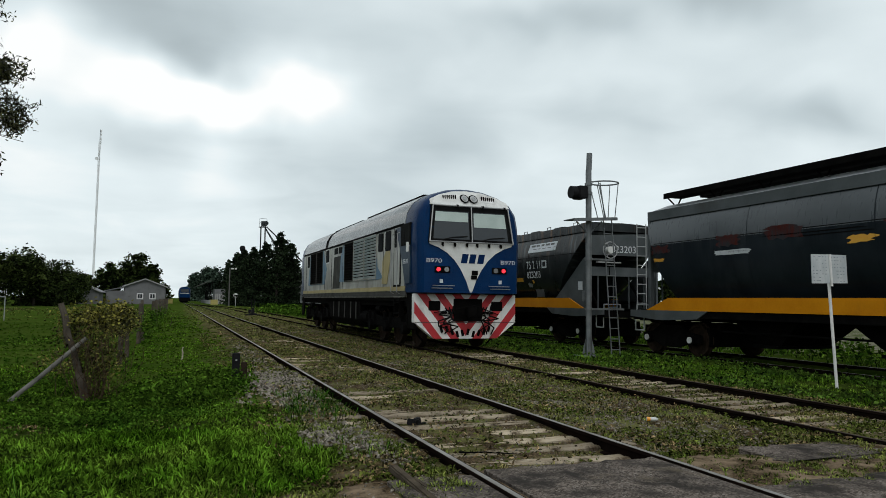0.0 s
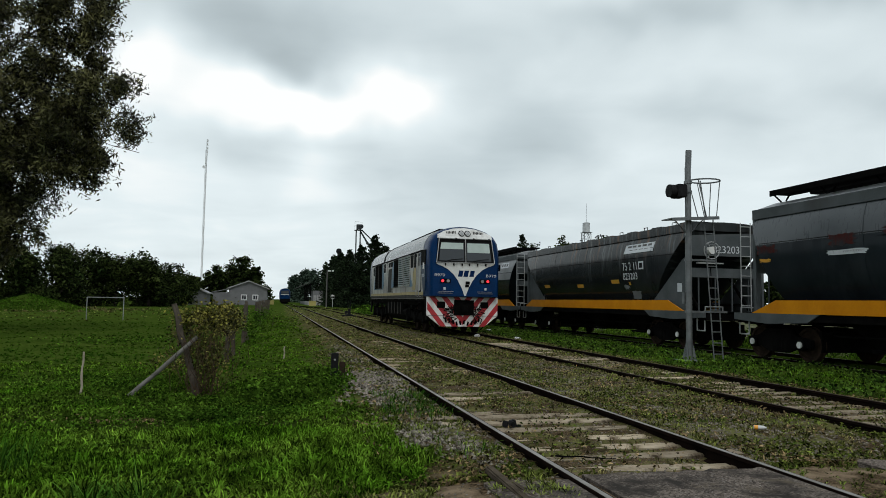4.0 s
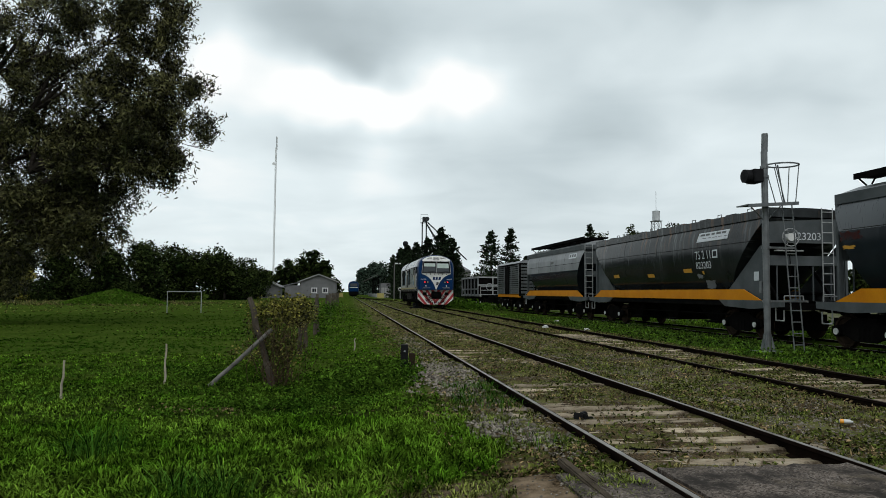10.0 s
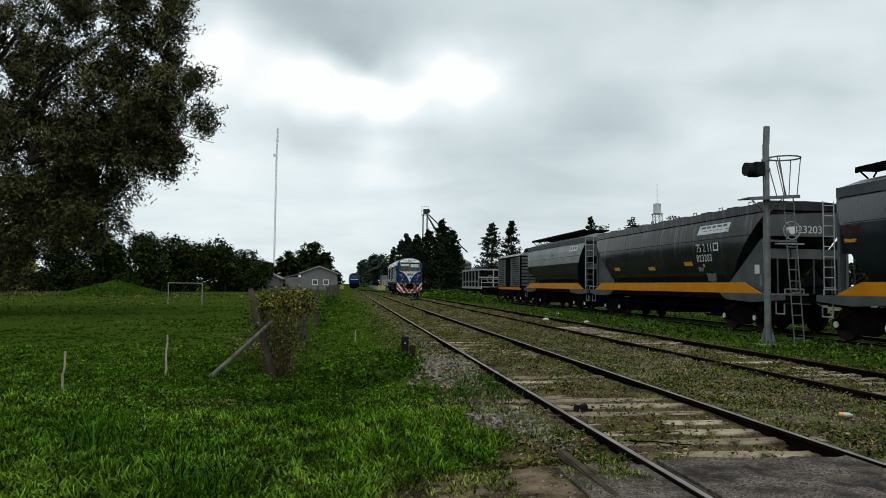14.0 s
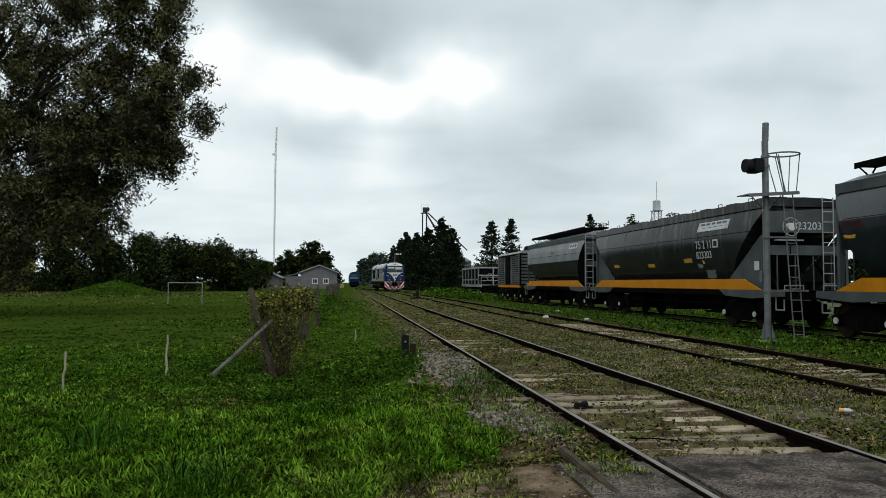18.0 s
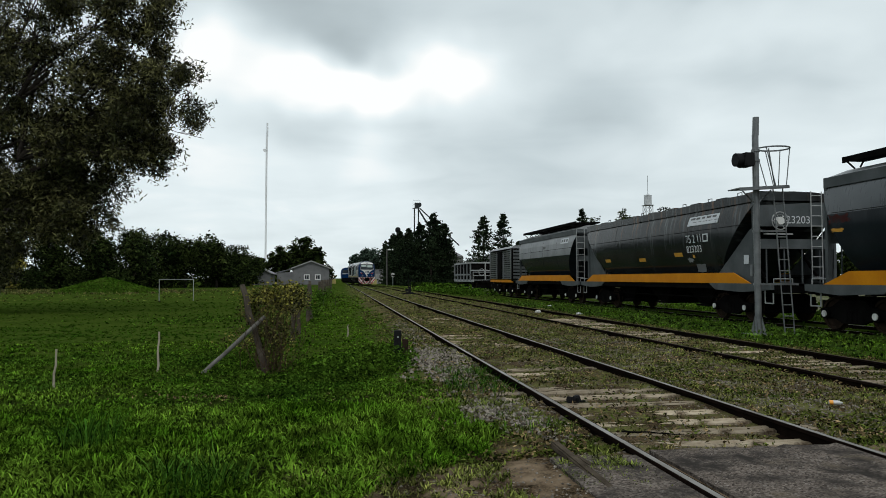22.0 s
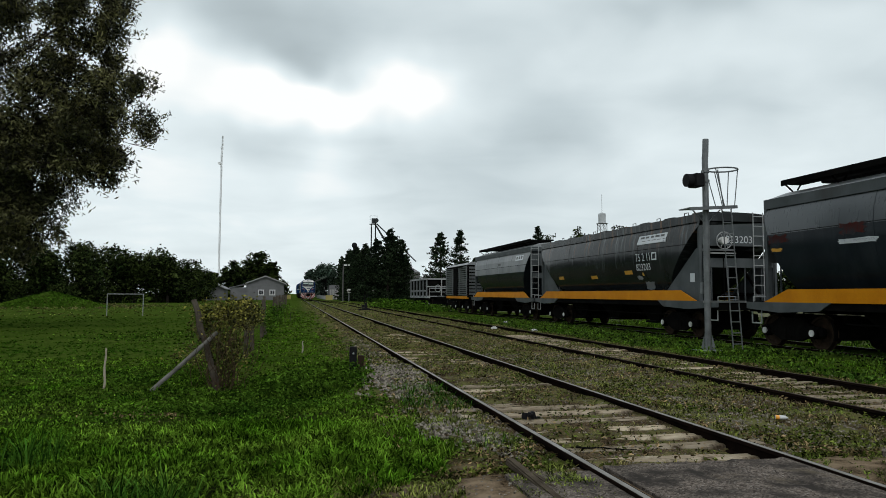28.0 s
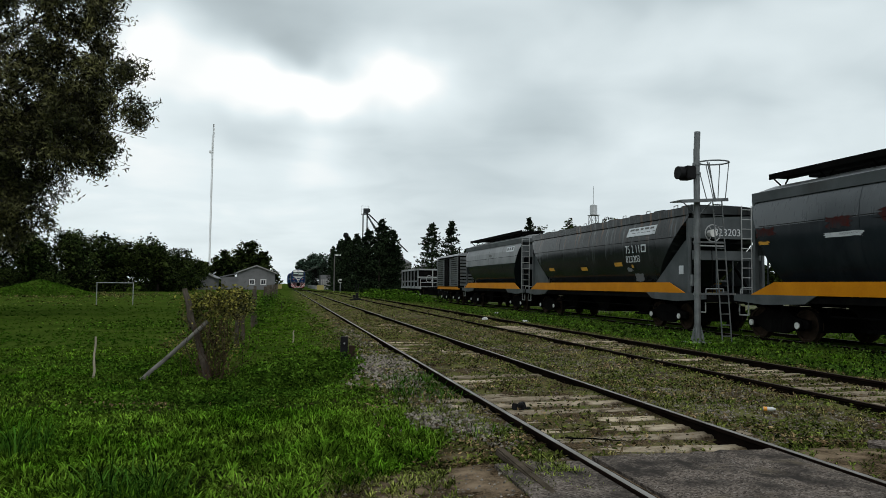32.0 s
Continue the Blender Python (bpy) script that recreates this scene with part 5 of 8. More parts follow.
ladder(hop2, (-1.2, 36.2, 1.2), (-1.2, 36.2, 4.0), 0.42, 9)
side_plate(hop2, "white_label", 38.1, 3.45, 1.3, 0.3, LETTER_WHITE, "white label with dark marks").matrix_basis = on_side(38.1, 3.45, 0.008)
for i in range(3):
    side_plate(hop2, "mark_bar", 38.5 - 0.4 * i, 3.45, 0.25, 0.16, LETTER_DARK).matrix_basis = on_side(38.5 - 0.4 * i, 3.46, 0.012)
side_plate(hop2, "mark_bar", 42.0, 3.2, 0.6, 0.12, LETTER_DARK, "", 0, 3, 0.4).matrix_basis = on_side(42, 3.2, 0.01)


def boxcar():
    y0, y1 = 50.3, 57.6
    wg = thing("box_wagon", "weathered grey planked box wagon with sliding door", "box wagon", "rake of parked wagons", at=pose(TRACK_C, 0, -0.06))
    part("body", Build().box((0, (y0 + y1) / 2, 2.4), (2.84, y1 - y0, 2.3)), STEEL_BLACK, wg)
    part("roof", Build().bar([(-1.5, 3.55), (-1.3, 3.72), (0, 3.95), (1.3, 3.72), (1.5, 3.55)], y0, y1), WAGON_PALE, wg)
    plank = Build().box((0, 0, 0), (0.03, y1 - y0 - 0.1, 0.105)).mesh("side_plank")
    plank.materials.append(VAN_GREY)
    for s in (-1, 1):
        for i in range(14):
            ob = part("side_plank", plank, None, wg)
            ob.matrix_basis = pose(s * 1.46, (y0 + y1) / 2, 1.35 + 0.158 * i, 0, s * 24)
    me = Build().bar([(-0.07, -1.1), (-0.07, 1.1), (0.0, 1.1), (0.0, -1.1)], -0.045, 0.045).mesh("side_post")
    me.materials.append(VAN_GREY)
    for s in (-1, 1):
        for i in range(4):
            y = y0 + 0.1 + i * (y1 - y0 - 0.2) / 3
            ob = part("side_post", me, None, wg)
            ob.matrix_basis = pose(s * 1.45 + (0.05 if s > 0 else 0), y, 2.4)
    slat = Build().box((0, 0, 0), (2.86, 0.05, 0.15)).mesh("end_plank")
    slat.materials.append(VAN_GREY)
    for i in range(9):
        ob = part("end_plank", slat, None, wg)
        ob.matrix_basis = pose(0, y0 - 0.02, 1.42 + 0.24 * i, 12)
    for s in (-1, 1):
        dr = part("sliding_door", Build().box((s * 1.52, (y0 + y1) / 2, 2.35), (0.06, 1.3, 2.1)), STEEL_BLACK, wg, "dark sliding door", bevel=0.01)
        part("door_rail", Build().box((s * 1.52, (y0 + y1) / 2, 3.46), (0.08, 4.6, 0.08)), STEEL_BLACK, wg)
        part("sole_bar", Build().box((s * 1.4, (y0 + y1) / 2, 1.15), (0.1, y1 - y0, 0.2)), SILL_ORANGE, wg)
    part("corner_post", Build().box((-1.42, y0 - 0.03, 2.35), (0.12, 0.1, 2.4)).box((1.42, y0 - 0.03, 2.35), (0.12, 0.1, 2.4)), STEEL_BLACK, wg)
    part("underframe", Build().box((0, (y0 + y1) / 2, 1.0), (2.2, y1 - y0, 0.3)), STEEL_BLACK, wg)
    for y in (y0 + 1.6, y1 - 1.6):
        freight_bogie(wg, y)
    coupling(wg, y0, -1), coupling(wg, y1, 1)
    return wg


VAN_GREY = surface("galvanised_grey_sheet", (0.10, 0.11, 0.115), (0.19, 0.205, 0.21), 1.4, 0.6, 0.1, 0.1, 18, stain=(0.07, 0.07, 0.07), stain_lo=0.5, stain_hi=0.8)
WHITE_FRAME = surface("chalky_white_paint", (0.26, 0.27, 0.27), (0.36, 0.37, 0.37), 2, 0.7, 0, 0.05, stain=(0.2, 0.19, 0.18))


def ballast_wagon(y0, y1):
    wg = thing("ballast_wagon", "low open ballast wagon with chalky white framing", "ballast wagon", "rake of parked wagons", at=pose(TRACK_C - 0.25, 0, -0.06) @ Matrix.Diagonal((1, 1, 1.10, 1)))
    part("body", Build().bar([(-1.35, 1.55), (-1.35, 2.5), (1.35, 2.5), (1.35, 1.55), (0.7, 1.0), (-0.7, 1.0)], y0 + 0.9, y1 - 0.9), STEEL_BLACK, wg)
    for s in (-1, 1):
        part("top_rail", Build().box((s * 1.4, (y0 + y1) / 2, 2.56), (0.12, y1 - y0 - 1.5, 0.14)), WHITE_FRAME, wg)
        part("mid_rail", Build().box((s * 1.4, (y0 + y1) / 2, 1.55), (0.1, y1 - y0 - 1.5, 0.12)), VAN_GREY, wg)
        for i in range(6):
            y = y0 + 0.9 + i * (y1 - y0 - 1.8) / 5
            part("side_post", Build().box((s * 1.4, y, 2.0), (0.12, 0.12, 1.0)).box((s * 1.4, y, 1.3), (0.10, 0.3, 0.6)), VAN_GREY, wg)
        part("sole_bar", Build().box((s * 1.3, (y0 + y1) / 2, 1.02), (0.12, y1 - y0, 0.2)), WHITE_FRAME, wg)
    for e, q in ((y0, 1), (y1, -1)):
        part("end_frame", Build().box((0, e + q * 0.8, 2.56), (2.8, 0.1, 0.12)).box((0, e + q * 0.8, 1.9), (2.8, 0.08, 0.1)).box((0, e + q * 0.8, 1.8), (0.1, 0.08, 1.5)), WHITE_FRAME, wg)
        part("railing", Build().tube([(-1.3, e + q * 0.1, 1.1), (-1.3, e + q * 0.1, 1.75), (1.3, e + q * 0.1, 1.75), (1.3, e + q * 0.1, 1.1)], 0.03).tube([(-1.3, e + q * 0.1, 1.45), (1.3, e + q * 0.1, 1.45)], 0.025), WHITE_FRAME, wg)
        part("platform", Build().box((0, e + q * 0.45, 1.08), (2.7, 0.9, 0.06)), WHITE_FRAME, wg)
        bwh = part("brake_wheel", Build().ring((-0.5, e - q * 0.02, 1.75), 0.28, 0.03, "y"), WHITE_FRAME, wg)
        coupling(wg, e, -q)
    part("underframe", Build().box((0, (y0 + y1) / 2, 0.95), (1.2, y1 - y0, 0.24)), STEEL_BLACK, wg)
    for y in (y0 + 1.5, y1 - 1.5):
        freight_bogie(wg, y)
    return wg


van = boxcar()
ballast = [ballast_wagon(64.6, 75.4)]
RAKE = [hop0, hop1, hop2, van, *ballast]

# ---- signal, signs, fence and small things in the yard ----
GALV = surface("galvanised_steel", (0.095, 0.105, 0.11), (0.18, 0.192, 0.196), 4, 0.5, 0.3, 0.08, 30, stain=(0.07, 0.07, 0.068), stain_lo=0.55, stain_hi=0.8)
SIGNAL_BLACK = surface("flat_black_paint", (0.008, 0.008, 0.009), (0.015, 0.015, 0.016), 5, 0.7, 0, 0.05, spec=0.08)
POST_WOOD = surface("weathered_post_wood", (0.045, 0.037, 0.029), (0.125, 0.106, 0.086), 5, 0.95, 0, 0.8, 18, stain=(0.06, 0.05, 0.04), streak=(6, 6, 0.4))
POLE_GREY = surface("silvered_pole_wood", (0.11, 0.105, 0.095), (0.21, 0.20, 0.185), 5, 0.95, 0, 0.8, 18, stain=(0.06, 0.05, 0.04), streak=(6, 6, 0.4))
BARKY = surface("dark_old_timber", (0.05, 0.04, 0.03), (0.10, 0.08, 0.06), 6, 0.95, 0, 0.8, 18, streak=(6, 0.5, 6))
STICK_PALE = surface("pale_peeled_wood", (0.30, 0.26, 0.20), (0.42, 0.37, 0.29), 8, 0.9, 0, 0.6, 20, stain=(0.15, 0.12, 0.08), streak=(6, 6, 0.5))
SIGN_WHITE = surface("faded_white_sign", (0.52, 0.55, 0.56), (0.62, 0.65, 0.66), 5, 0.6, 0, 0.03, stain=(0.38, 0.42, 0.44), stain_lo=0.45, stain_hi=0.65)


def signal():
    px, py = 10.52, 16.6
    sg = thing("railway_signal", "galvanised signal mast with black lamp head and caged ladder", "signal", at=pose(px, py, 0))
    g = ground_z(px, py)
    part("mast", Build().rod((0, 0, g), (0, 0, 4.95), 0.080, n=18), GALV, sg, smooth=True)
    part("mast_top", Build().rod((0.01, 0, 4.95), (0.03, 0, 5.41), 0.080, 0.078, n=18), GALV, sg, smooth=True)
    for z in (4.55, 4.30, 2.5, 1.15):
        part("clamp", Build().rod((0, 0, z - 0.03), (0, 0, z + 0.03), 0.105, n=18), GALV, sg, smooth=True)
    for a in (45, 135, 225, 315):
        c, s = math.cos(radians(a)), math.sin(radians(a))
        part("foot_gusset", Build().add([(c * 0.09, s * 0.09, 0.34), (c * 0.1, s * 0.1, g + 0.02), (c * 0.19, s * 0.19, g + 0.02), (c * 0.09 + 0.012 * s, s * 0.09 - 0.012 * c, 0.34), (c * 0.1 + 0.012 * s, s * 0.1 - 0.012 * c, g + 0.02), (c * 0.19 + 0.012 * s, s * 0.19 - 0.012 * c, g + 0.02)],
                                        [(0, 1, 2), (5, 4, 3), (0, 3, 4, 1), (1, 4, 5, 2), (2, 5, 3, 0)]), GALV, sg)
    part("base_plate", Build().box((0, 0, g + 0.012), (0.6, 0.6, 0.04)), GALV, sg)
    hd = part("lamp_head", Build().box((-0.27, 0.0, 4.30), (0.26, 0.42, 0.34)).box((-0.12, 0, 4.32), (0.16, 0.12, 0.2)), SIGNAL_BLACK, sg, "black lamp head", bevel=0.02)
    part("hood", Build().loft([[(x, 0.17 * math.cos(a), 4.30 + 0.17 * math.sin(a)) for a in [radians(12 * i) for i in range(30)]] for x in (-0.36, -0.56)]), SIGNAL_BLACK, hd, smooth=True)
    # hoop and cage over the ladder head
    hoop = [(0.02, 0.12, 4.60)]
    for i in range(13):
        a = radians(150 - 300 * i / 12)
        hoop.append((0.50 + 0.40 * math.cos(a), 0.36 * math.sin(a), 4.62))
    hoop.append((0.02, -0.12, 4.60))
    part("cage_hoop", Build().tube(hoop, 0.020), GALV, sg)
    for p, q in (((0.16, -0.22, 4.62), (0.47, -0.12, 3.64)), ((0.16, 0.22, 4.62), (0.40, 0.16, 3.64)), ((0.82, 0.2, 4.62), (0.72, 0.15, 3.64)), ((0.86, -0.14, 4.62), (0.74, -0.15, 3.64)), ((0.5, 0.34, 4.60), (0.60, 0.16, 3.64)), ((-0.10, -0.05, 4.58), (-0.06, -0.05, 3.62))):
        part("cage_bar", Build().tube([p, q], 0.013), GALV, sg)
    part("platform", Build().box((0.06, 0, 3.595), (1.36, 0.55, 0.03), (0, -4, 0)).box((0.06, -0.27, 3.56), (1.36, 0.03, 0.07), (0, -4, 0)), GALV, sg, "small service platform")
    for s in (-1, 1):
        part("platform_stay", Build().rod((s * 0.05, 0, 3.2), (s * 0.42, 0.0, 3.56), 0.016, n=6), GALV, sg)
    ld = ladder(sg, (0.86, 0, g), (0.60, 0, 3.62), 0.27, 13, 0.017, mat=GALV)
    part("ladder_rail_top", Build().tube([(0.46, -0.1, 3.6), (0.30, -0.1, 4.6)], 0.017), GALV, sg)
    for z, x in ((2.5, 0.76), (1.15, 1.1)):
        part("ladder_bracket", Build().box((x / 2, -0.03, z), (x, 0.04, 0.05)), GALV, sg)
    part("cable_box", Build().box((0.02, 0.15, 1.5), (0.2, 0.12, 0.3)), GALV, sg, bevel=0.01)
    return sg


signal()


def white_sign():
    x, y = 10.93, 9.29
    sg = thing("notice_sign", "faded white notice board on a leaning white post", "sign", at=pose(x, y, 0))
    g = ground_z(x, y)
    part("post", Build().rod((0, 0, g), (-0.16, 0, 2.22), 0.026, n=10), WHITE_STRIPE, sg, smooth=True)
    part("board", Build().loft([[(-0.57, -0.03, 2.21), (0.25, -0.03, 2.22), (0.27, -0.03, 1.72), (-0.56, -0.03, 1.70)], [(-0.57, -0.045, 2.21), (0.25, -0.045, 2.22), (0.27, -0.045, 1.72), (-0.56, -0.045, 1.70)]]), SIGN_WHITE, sg, "faded white board with illegible marks")
    part("post_front", Build().rod((-0.126, -0.06, 1.66), (-0.16, -0.06, 2.22), 0.022, n=8), WHITE_STRIPE, sg, smooth=True)
    r = random.Random(8)
    bars = Build()
    for row in range(8):
        for i in range(11):
            if r.random() < 0.6:
                xx, zz = -0.52 + 0.07 * i + r.uniform(-0.01, 0.01), 2.17 - 0.06 * row
                if abs(xx + 0.145) > 0.035:
                    bars.box((xx, -0.047, zz), (r.uniform(0.015, 0.05), 0.002, 0.012))
    tagged(part("faded_marks", bars, LETTER_FADED, sg), kind="stuff")
    return sg


LETTER_FADED = surface("faded_marks", (0.18, 0.22, 0.24), (0.28, 0.32, 0.34), 30, 0.7, 0, 0)
white_sign()


def crooked(points, r0, r1, n=9, seed=0, rough=0.12):
    """A rough round timber through points."""
    rr = random.Random(seed)
    rings = []
    m = len(points)
    for i, p in enumerate(points):
        a, b = Vector(points[max(i - 1, 0)]), Vector(points[min(i + 1, m - 1)])
        w = (b - a).normalized()
        u = w.orthogonal().normalized()
        k = w.cross(u)
        r = r0 + (r1 - r0) * i / (m - 1)
        rings.append([Vector(p) + (u * math.cos(2 * math.pi * j / n) + k * math.sin(2 * math.pi * j / n)) * r * (1 + rough * rr.uniform(-1, 1)) for j in range(n)])
    return Build().loft(rings)


def span(a, b, n, wob=0.0, seed=0):
    r = random.Random(seed)
    a, b = Vector(a), Vector(b)
    return [a.lerp(b, i / n) + Vector((r.uniform(-wob, wob), r.uniform(-wob, wob), 0)) * (1 if 0 < i < n else 0) for i in range(n + 1)]


fence = thing("field_fence", "old wire fence on weathered leaning wooden posts", "fence")
gz0 = ground_z(-1.12, 11.44)
part("corner_post", crooked(span((-1.10, 11.44, gz0), (-1.48, 11.44, 1.2), 6, 0.02, 1), 0.060, 0.042, 10, 1, 0.25), POST_WOOD, fence, "thick leaning corner post")
part("stay_pole", crooked(span((-2.02, 11.25, ground_z(-2, 11.25)), (-1.11, 11.30, 0.71), 6, 0.008, 2), 0.034, 0.03, 9, 2, 0.06), POLE_GREY, fence, "slanting round stay pole")
FENCE_POSTS = [(-1.06, 17.5, 0.95, 0.06, 2), (-1.02, 19.3, 1.05, 0.055, -2), (-0.98, 24.5, 1.1, 0.07, 1), (-0.93, 26.3, 1.2, 0.06, -3), (-0.86, 33.0, 1.15, 0.09, 3), (-0.80, 37.2, 1.2, 0.09, 2), (-0.76, 46, 1.2, 0.09, 0), (-0.74, 54.5, 1.2, 0.09, 1), (-0.72, 66, 1.2, 0.1, -1), (-0.7, 78, 1.2, 0.1, 1)]
for k, (x, y, h, r, lean) in enumerate(FENCE_POSTS):
    part("post", crooked(span((x, y, ground_z(x, y)), (x + math.sin(radians(lean)) * h, y, h), 4, 0.015, k), r, r * 0.8, 8, k, 0.15), POST_WOOD, fence)
for z in (0.35, 0.68, 1.0):
    pts = [(-1.25 - 0.2 * (z - 0.5), 11.44, z)] + [(x, y, min(z, h - 0.03) - 0.02) for x, y, h, r, lean in FENCE_POSTS]
    part("wire", Build().tube(pts, 0.004, 4), STEEL_BLACK, fence)
for nm, x, y, top, mat, lab in (("stake", -2.68, 11.27, 0.49, STICK_PALE, "thin weathered stake in the grass"), ("stake", -3.58, 9.76, 0.39, STICK_PALE, "short pale broken stake in the grass"), ("stake", 0.25, 17.8, 0.15, STICK_PALE, "short pale stake beside the fence"), ("stake", -0.1, 40.0, 0.3, POST_WOOD, "short dark stake in the grass")):
    tagged(part(nm, crooked(span((x, y, ground_z(x, y)), (x + 0.02, y, top), 5, 0.012, int(y)), 0.018, 0.013, 7, int(y), 0.25), mat), lab, "stake")

bp = thing("stub_post", "short black rail stub post beside rusty plate", "post", at=pose(1.02, 12.14, 0))
part("stub", Build().bar([(-0.06, -0.12), (-0.06, 0.41), (0.06, 0.41), (0.06, -0.12)], -0.05, 0.05), SIGNAL_BLACK, bp, "black square stub", bevel=0.008)
part("rusty_plate", Build().box((0.13, 0.02, 0.05), (0.10, 0.08, 0.42)), WHEEL_RUST, bp, "rusty brown plate", bevel=0.006)
part("bolt", Build().rod((0.0, -0.07, 0.3), (0.0, -0.04, 0.3), 0.016, n=6), CHROME, bp)

sw = thing("switch_stand", "black lever switch stand between the tracks", "switch stand", at=pose(6.26, 62.1, 0))
part("base", Build().box((0, 0, -0.02), (0.66, 0.5, 0.2)).box((0, 0.3, -0.06), (1.2, 0.2, 0.12)), SIGNAL_BLACK, sw, bevel=0.02)
part("body", Build().box((0, 0, 0.3), (0.26, 0.26, 0.5), (0, 0, 0), 0.7), SIGNAL_BLACK, sw, bevel=0.02)
for x in (-0.1, 0.1):
    part("lever", Build().rod((x, 0, 0.4), (x * 1.2, 0.05, 1.3), 0.03, n=7), SIGNAL_BLACK, sw)
part("counterweight", Build().rod((-0.25, 0, 0.25), (-0.25, 0.12, 0.25), 0.13, n=14), SIGNAL_BLACK, sw)
part("throw_rod", Build().rod((0, 0.3, -0.08), (1.4, 0.3, -0.08), 0.025, n=6), STEEL_BLACK, sw)

goal = thing("goal_posts", "small white tube goal frame on the field", "goal")
gx0, gx1, gy0 = -11.0, -8.95, 46.4
for nm, a, b in (("upright", (gx0, gy0, ground_z(gx0, gy0)), (gx0, gy0, 1.22)), ("upright", (gx1, gy0, ground_z(gx1, gy0)), (gx1, gy0, 1.22)), ("crossbar", (gx0 - 0.03, gy0, 1.22), (gx1 + 0.03, gy0, 1.22))):
    part(nm, Build().rod(a, b, 0.026, n=8), WHITE_FRAME, goal, smooth=True)

# litter and scrap
PLASTIC_W = surface("white_plastic", (0.45, 0.45, 0.45), (0.58, 0.58, 0.58), 20, 0.35, 0, 0.02)
PLASTIC_O = surface("orange_plastic", (0.75, 0.30, 0.02), (0.8, 0.36, 0.03), 20, 0.35, 0, 0.02)
bt = thing("plastic_bottle", "crushed white and orange plastic bottle on the soil", "litter", at=pose(5.54, 7.31, ground_z(5.54, 7.31) + 0.035, 0, 0, -28) @ Matrix.Diagonal((0.62, 0.62, 0.62, 1)))
part("bottle_body", Build().loft([[(x, r * math.cos(2 * math.pi * i / 12), r * 0.85 * math.sin(2 * math.pi * i / 12)) for i in range(12)] for x, r in ((-0.09, 0.04), (-0.085, 0.047), (-0.03, 0.045), (0.0, 0.047), (0.09, 0.045), (0.095, 0.04))]), PLASTIC_W, bt, smooth=True)
part("wrapper", Build().loft([[(x, r * math.cos(2 * math.pi * i / 12), r * 0.85 * math.sin(2 * math.pi * i / 12)) for i in range(12)] for x, r in ((-0.085, 0.0495), (-0.02, 0.049))]), PLASTIC_O, bt, "orange wrapper", smooth=True)
part("cap", Build().rod((0.095, 0, 0), (0.13, 0, 0), 0.018, n=10), PLASTIC_W, bt)
for k, (x, y) in enumerate(((9.11, 26.1), (10.4, 34.0), (9.07, 79.0), (8.2, 28.4))):
    pb = Build()
    rr = random.Random(k)
    n = 9
    top = [(0.22 * math.cos(2 * math.pi * i / n) * rr.uniform(0.6, 1.2), 0.16 * math.sin(2 * math.pi * i / n) * rr.uniform(0.6, 1.2), 0.04 * rr.random()) for i in range(n)]
    pb.loft([[(a * 1.1, b * 1.1, -0.03) for a, b, c in top], [(a, b, 0.04 + c) for a, b, c in top], [(a * 0.4, b * 0.4, 0.10 + c) for a, b, c in top]])
    ob = tagged(part("plastic_bag", pb, PLASTIC_W), "crumpled white plastic bag on the grass", "litter", "scattered litter")
    ob.matrix_basis = pose(x, y, ground_z(x, y) + 0.02) @ Matrix.Diagonal((0.62, 0.62, 0.62, 1))
sc = thing("scrap_fitting", "broken black rail fastening lying on a sleeper", "scrap", at=pose(2.60, 7.62, -0.065, 0, 0, 20) @ Matrix.Diagonal((0.72, 0.72, 0.72, 1)))
part("casting", Build().box((-0.06, 0, 0.03), (0.12, 0.10, 0.10), (0, 10, 15)).box((0.07, 0.02, 0.03), (0.10, 0.09, 0.11), (0, -14, -10)), SIGNAL_BLACK, sc, bevel=0.012)
part("arm", Build().box((0.15, -0.02, -0.005), (0.10, 0.04, 0.03)), SIGNAL_BLACK, sc, bevel=0.006)
part("ring", Build().ring((0.0, -0.06, 0.02), 0.05, 0.012, "y", 10), SIGNAL_BLACK, sc)
tw = tagged(part("dead_twig", crooked(span((2.5, 6.05, -0.055), (2.98, 5.83, -0.05), 7, 0.025, 4), 0.008, 0.004, 6, 3, 0.3), STEEL_BLACK), "dark dead twig on a sleeper", "twig")
pk = thing("timber_edge", "split dark timber lying at the asphalt edge", "timber")
part("timber", Build().box((1.70, 4.75, -0.025), (0.075, 1.25, 0.06), (3, 4, 2.5)), BARKY, pk, bevel=0.012)
part("splinter", Build().box((1.785, 4.60, -0.03), (0.04, 0.95, 0.035), (2, -8, 4)), BARKY, pk, bevel=0.008)


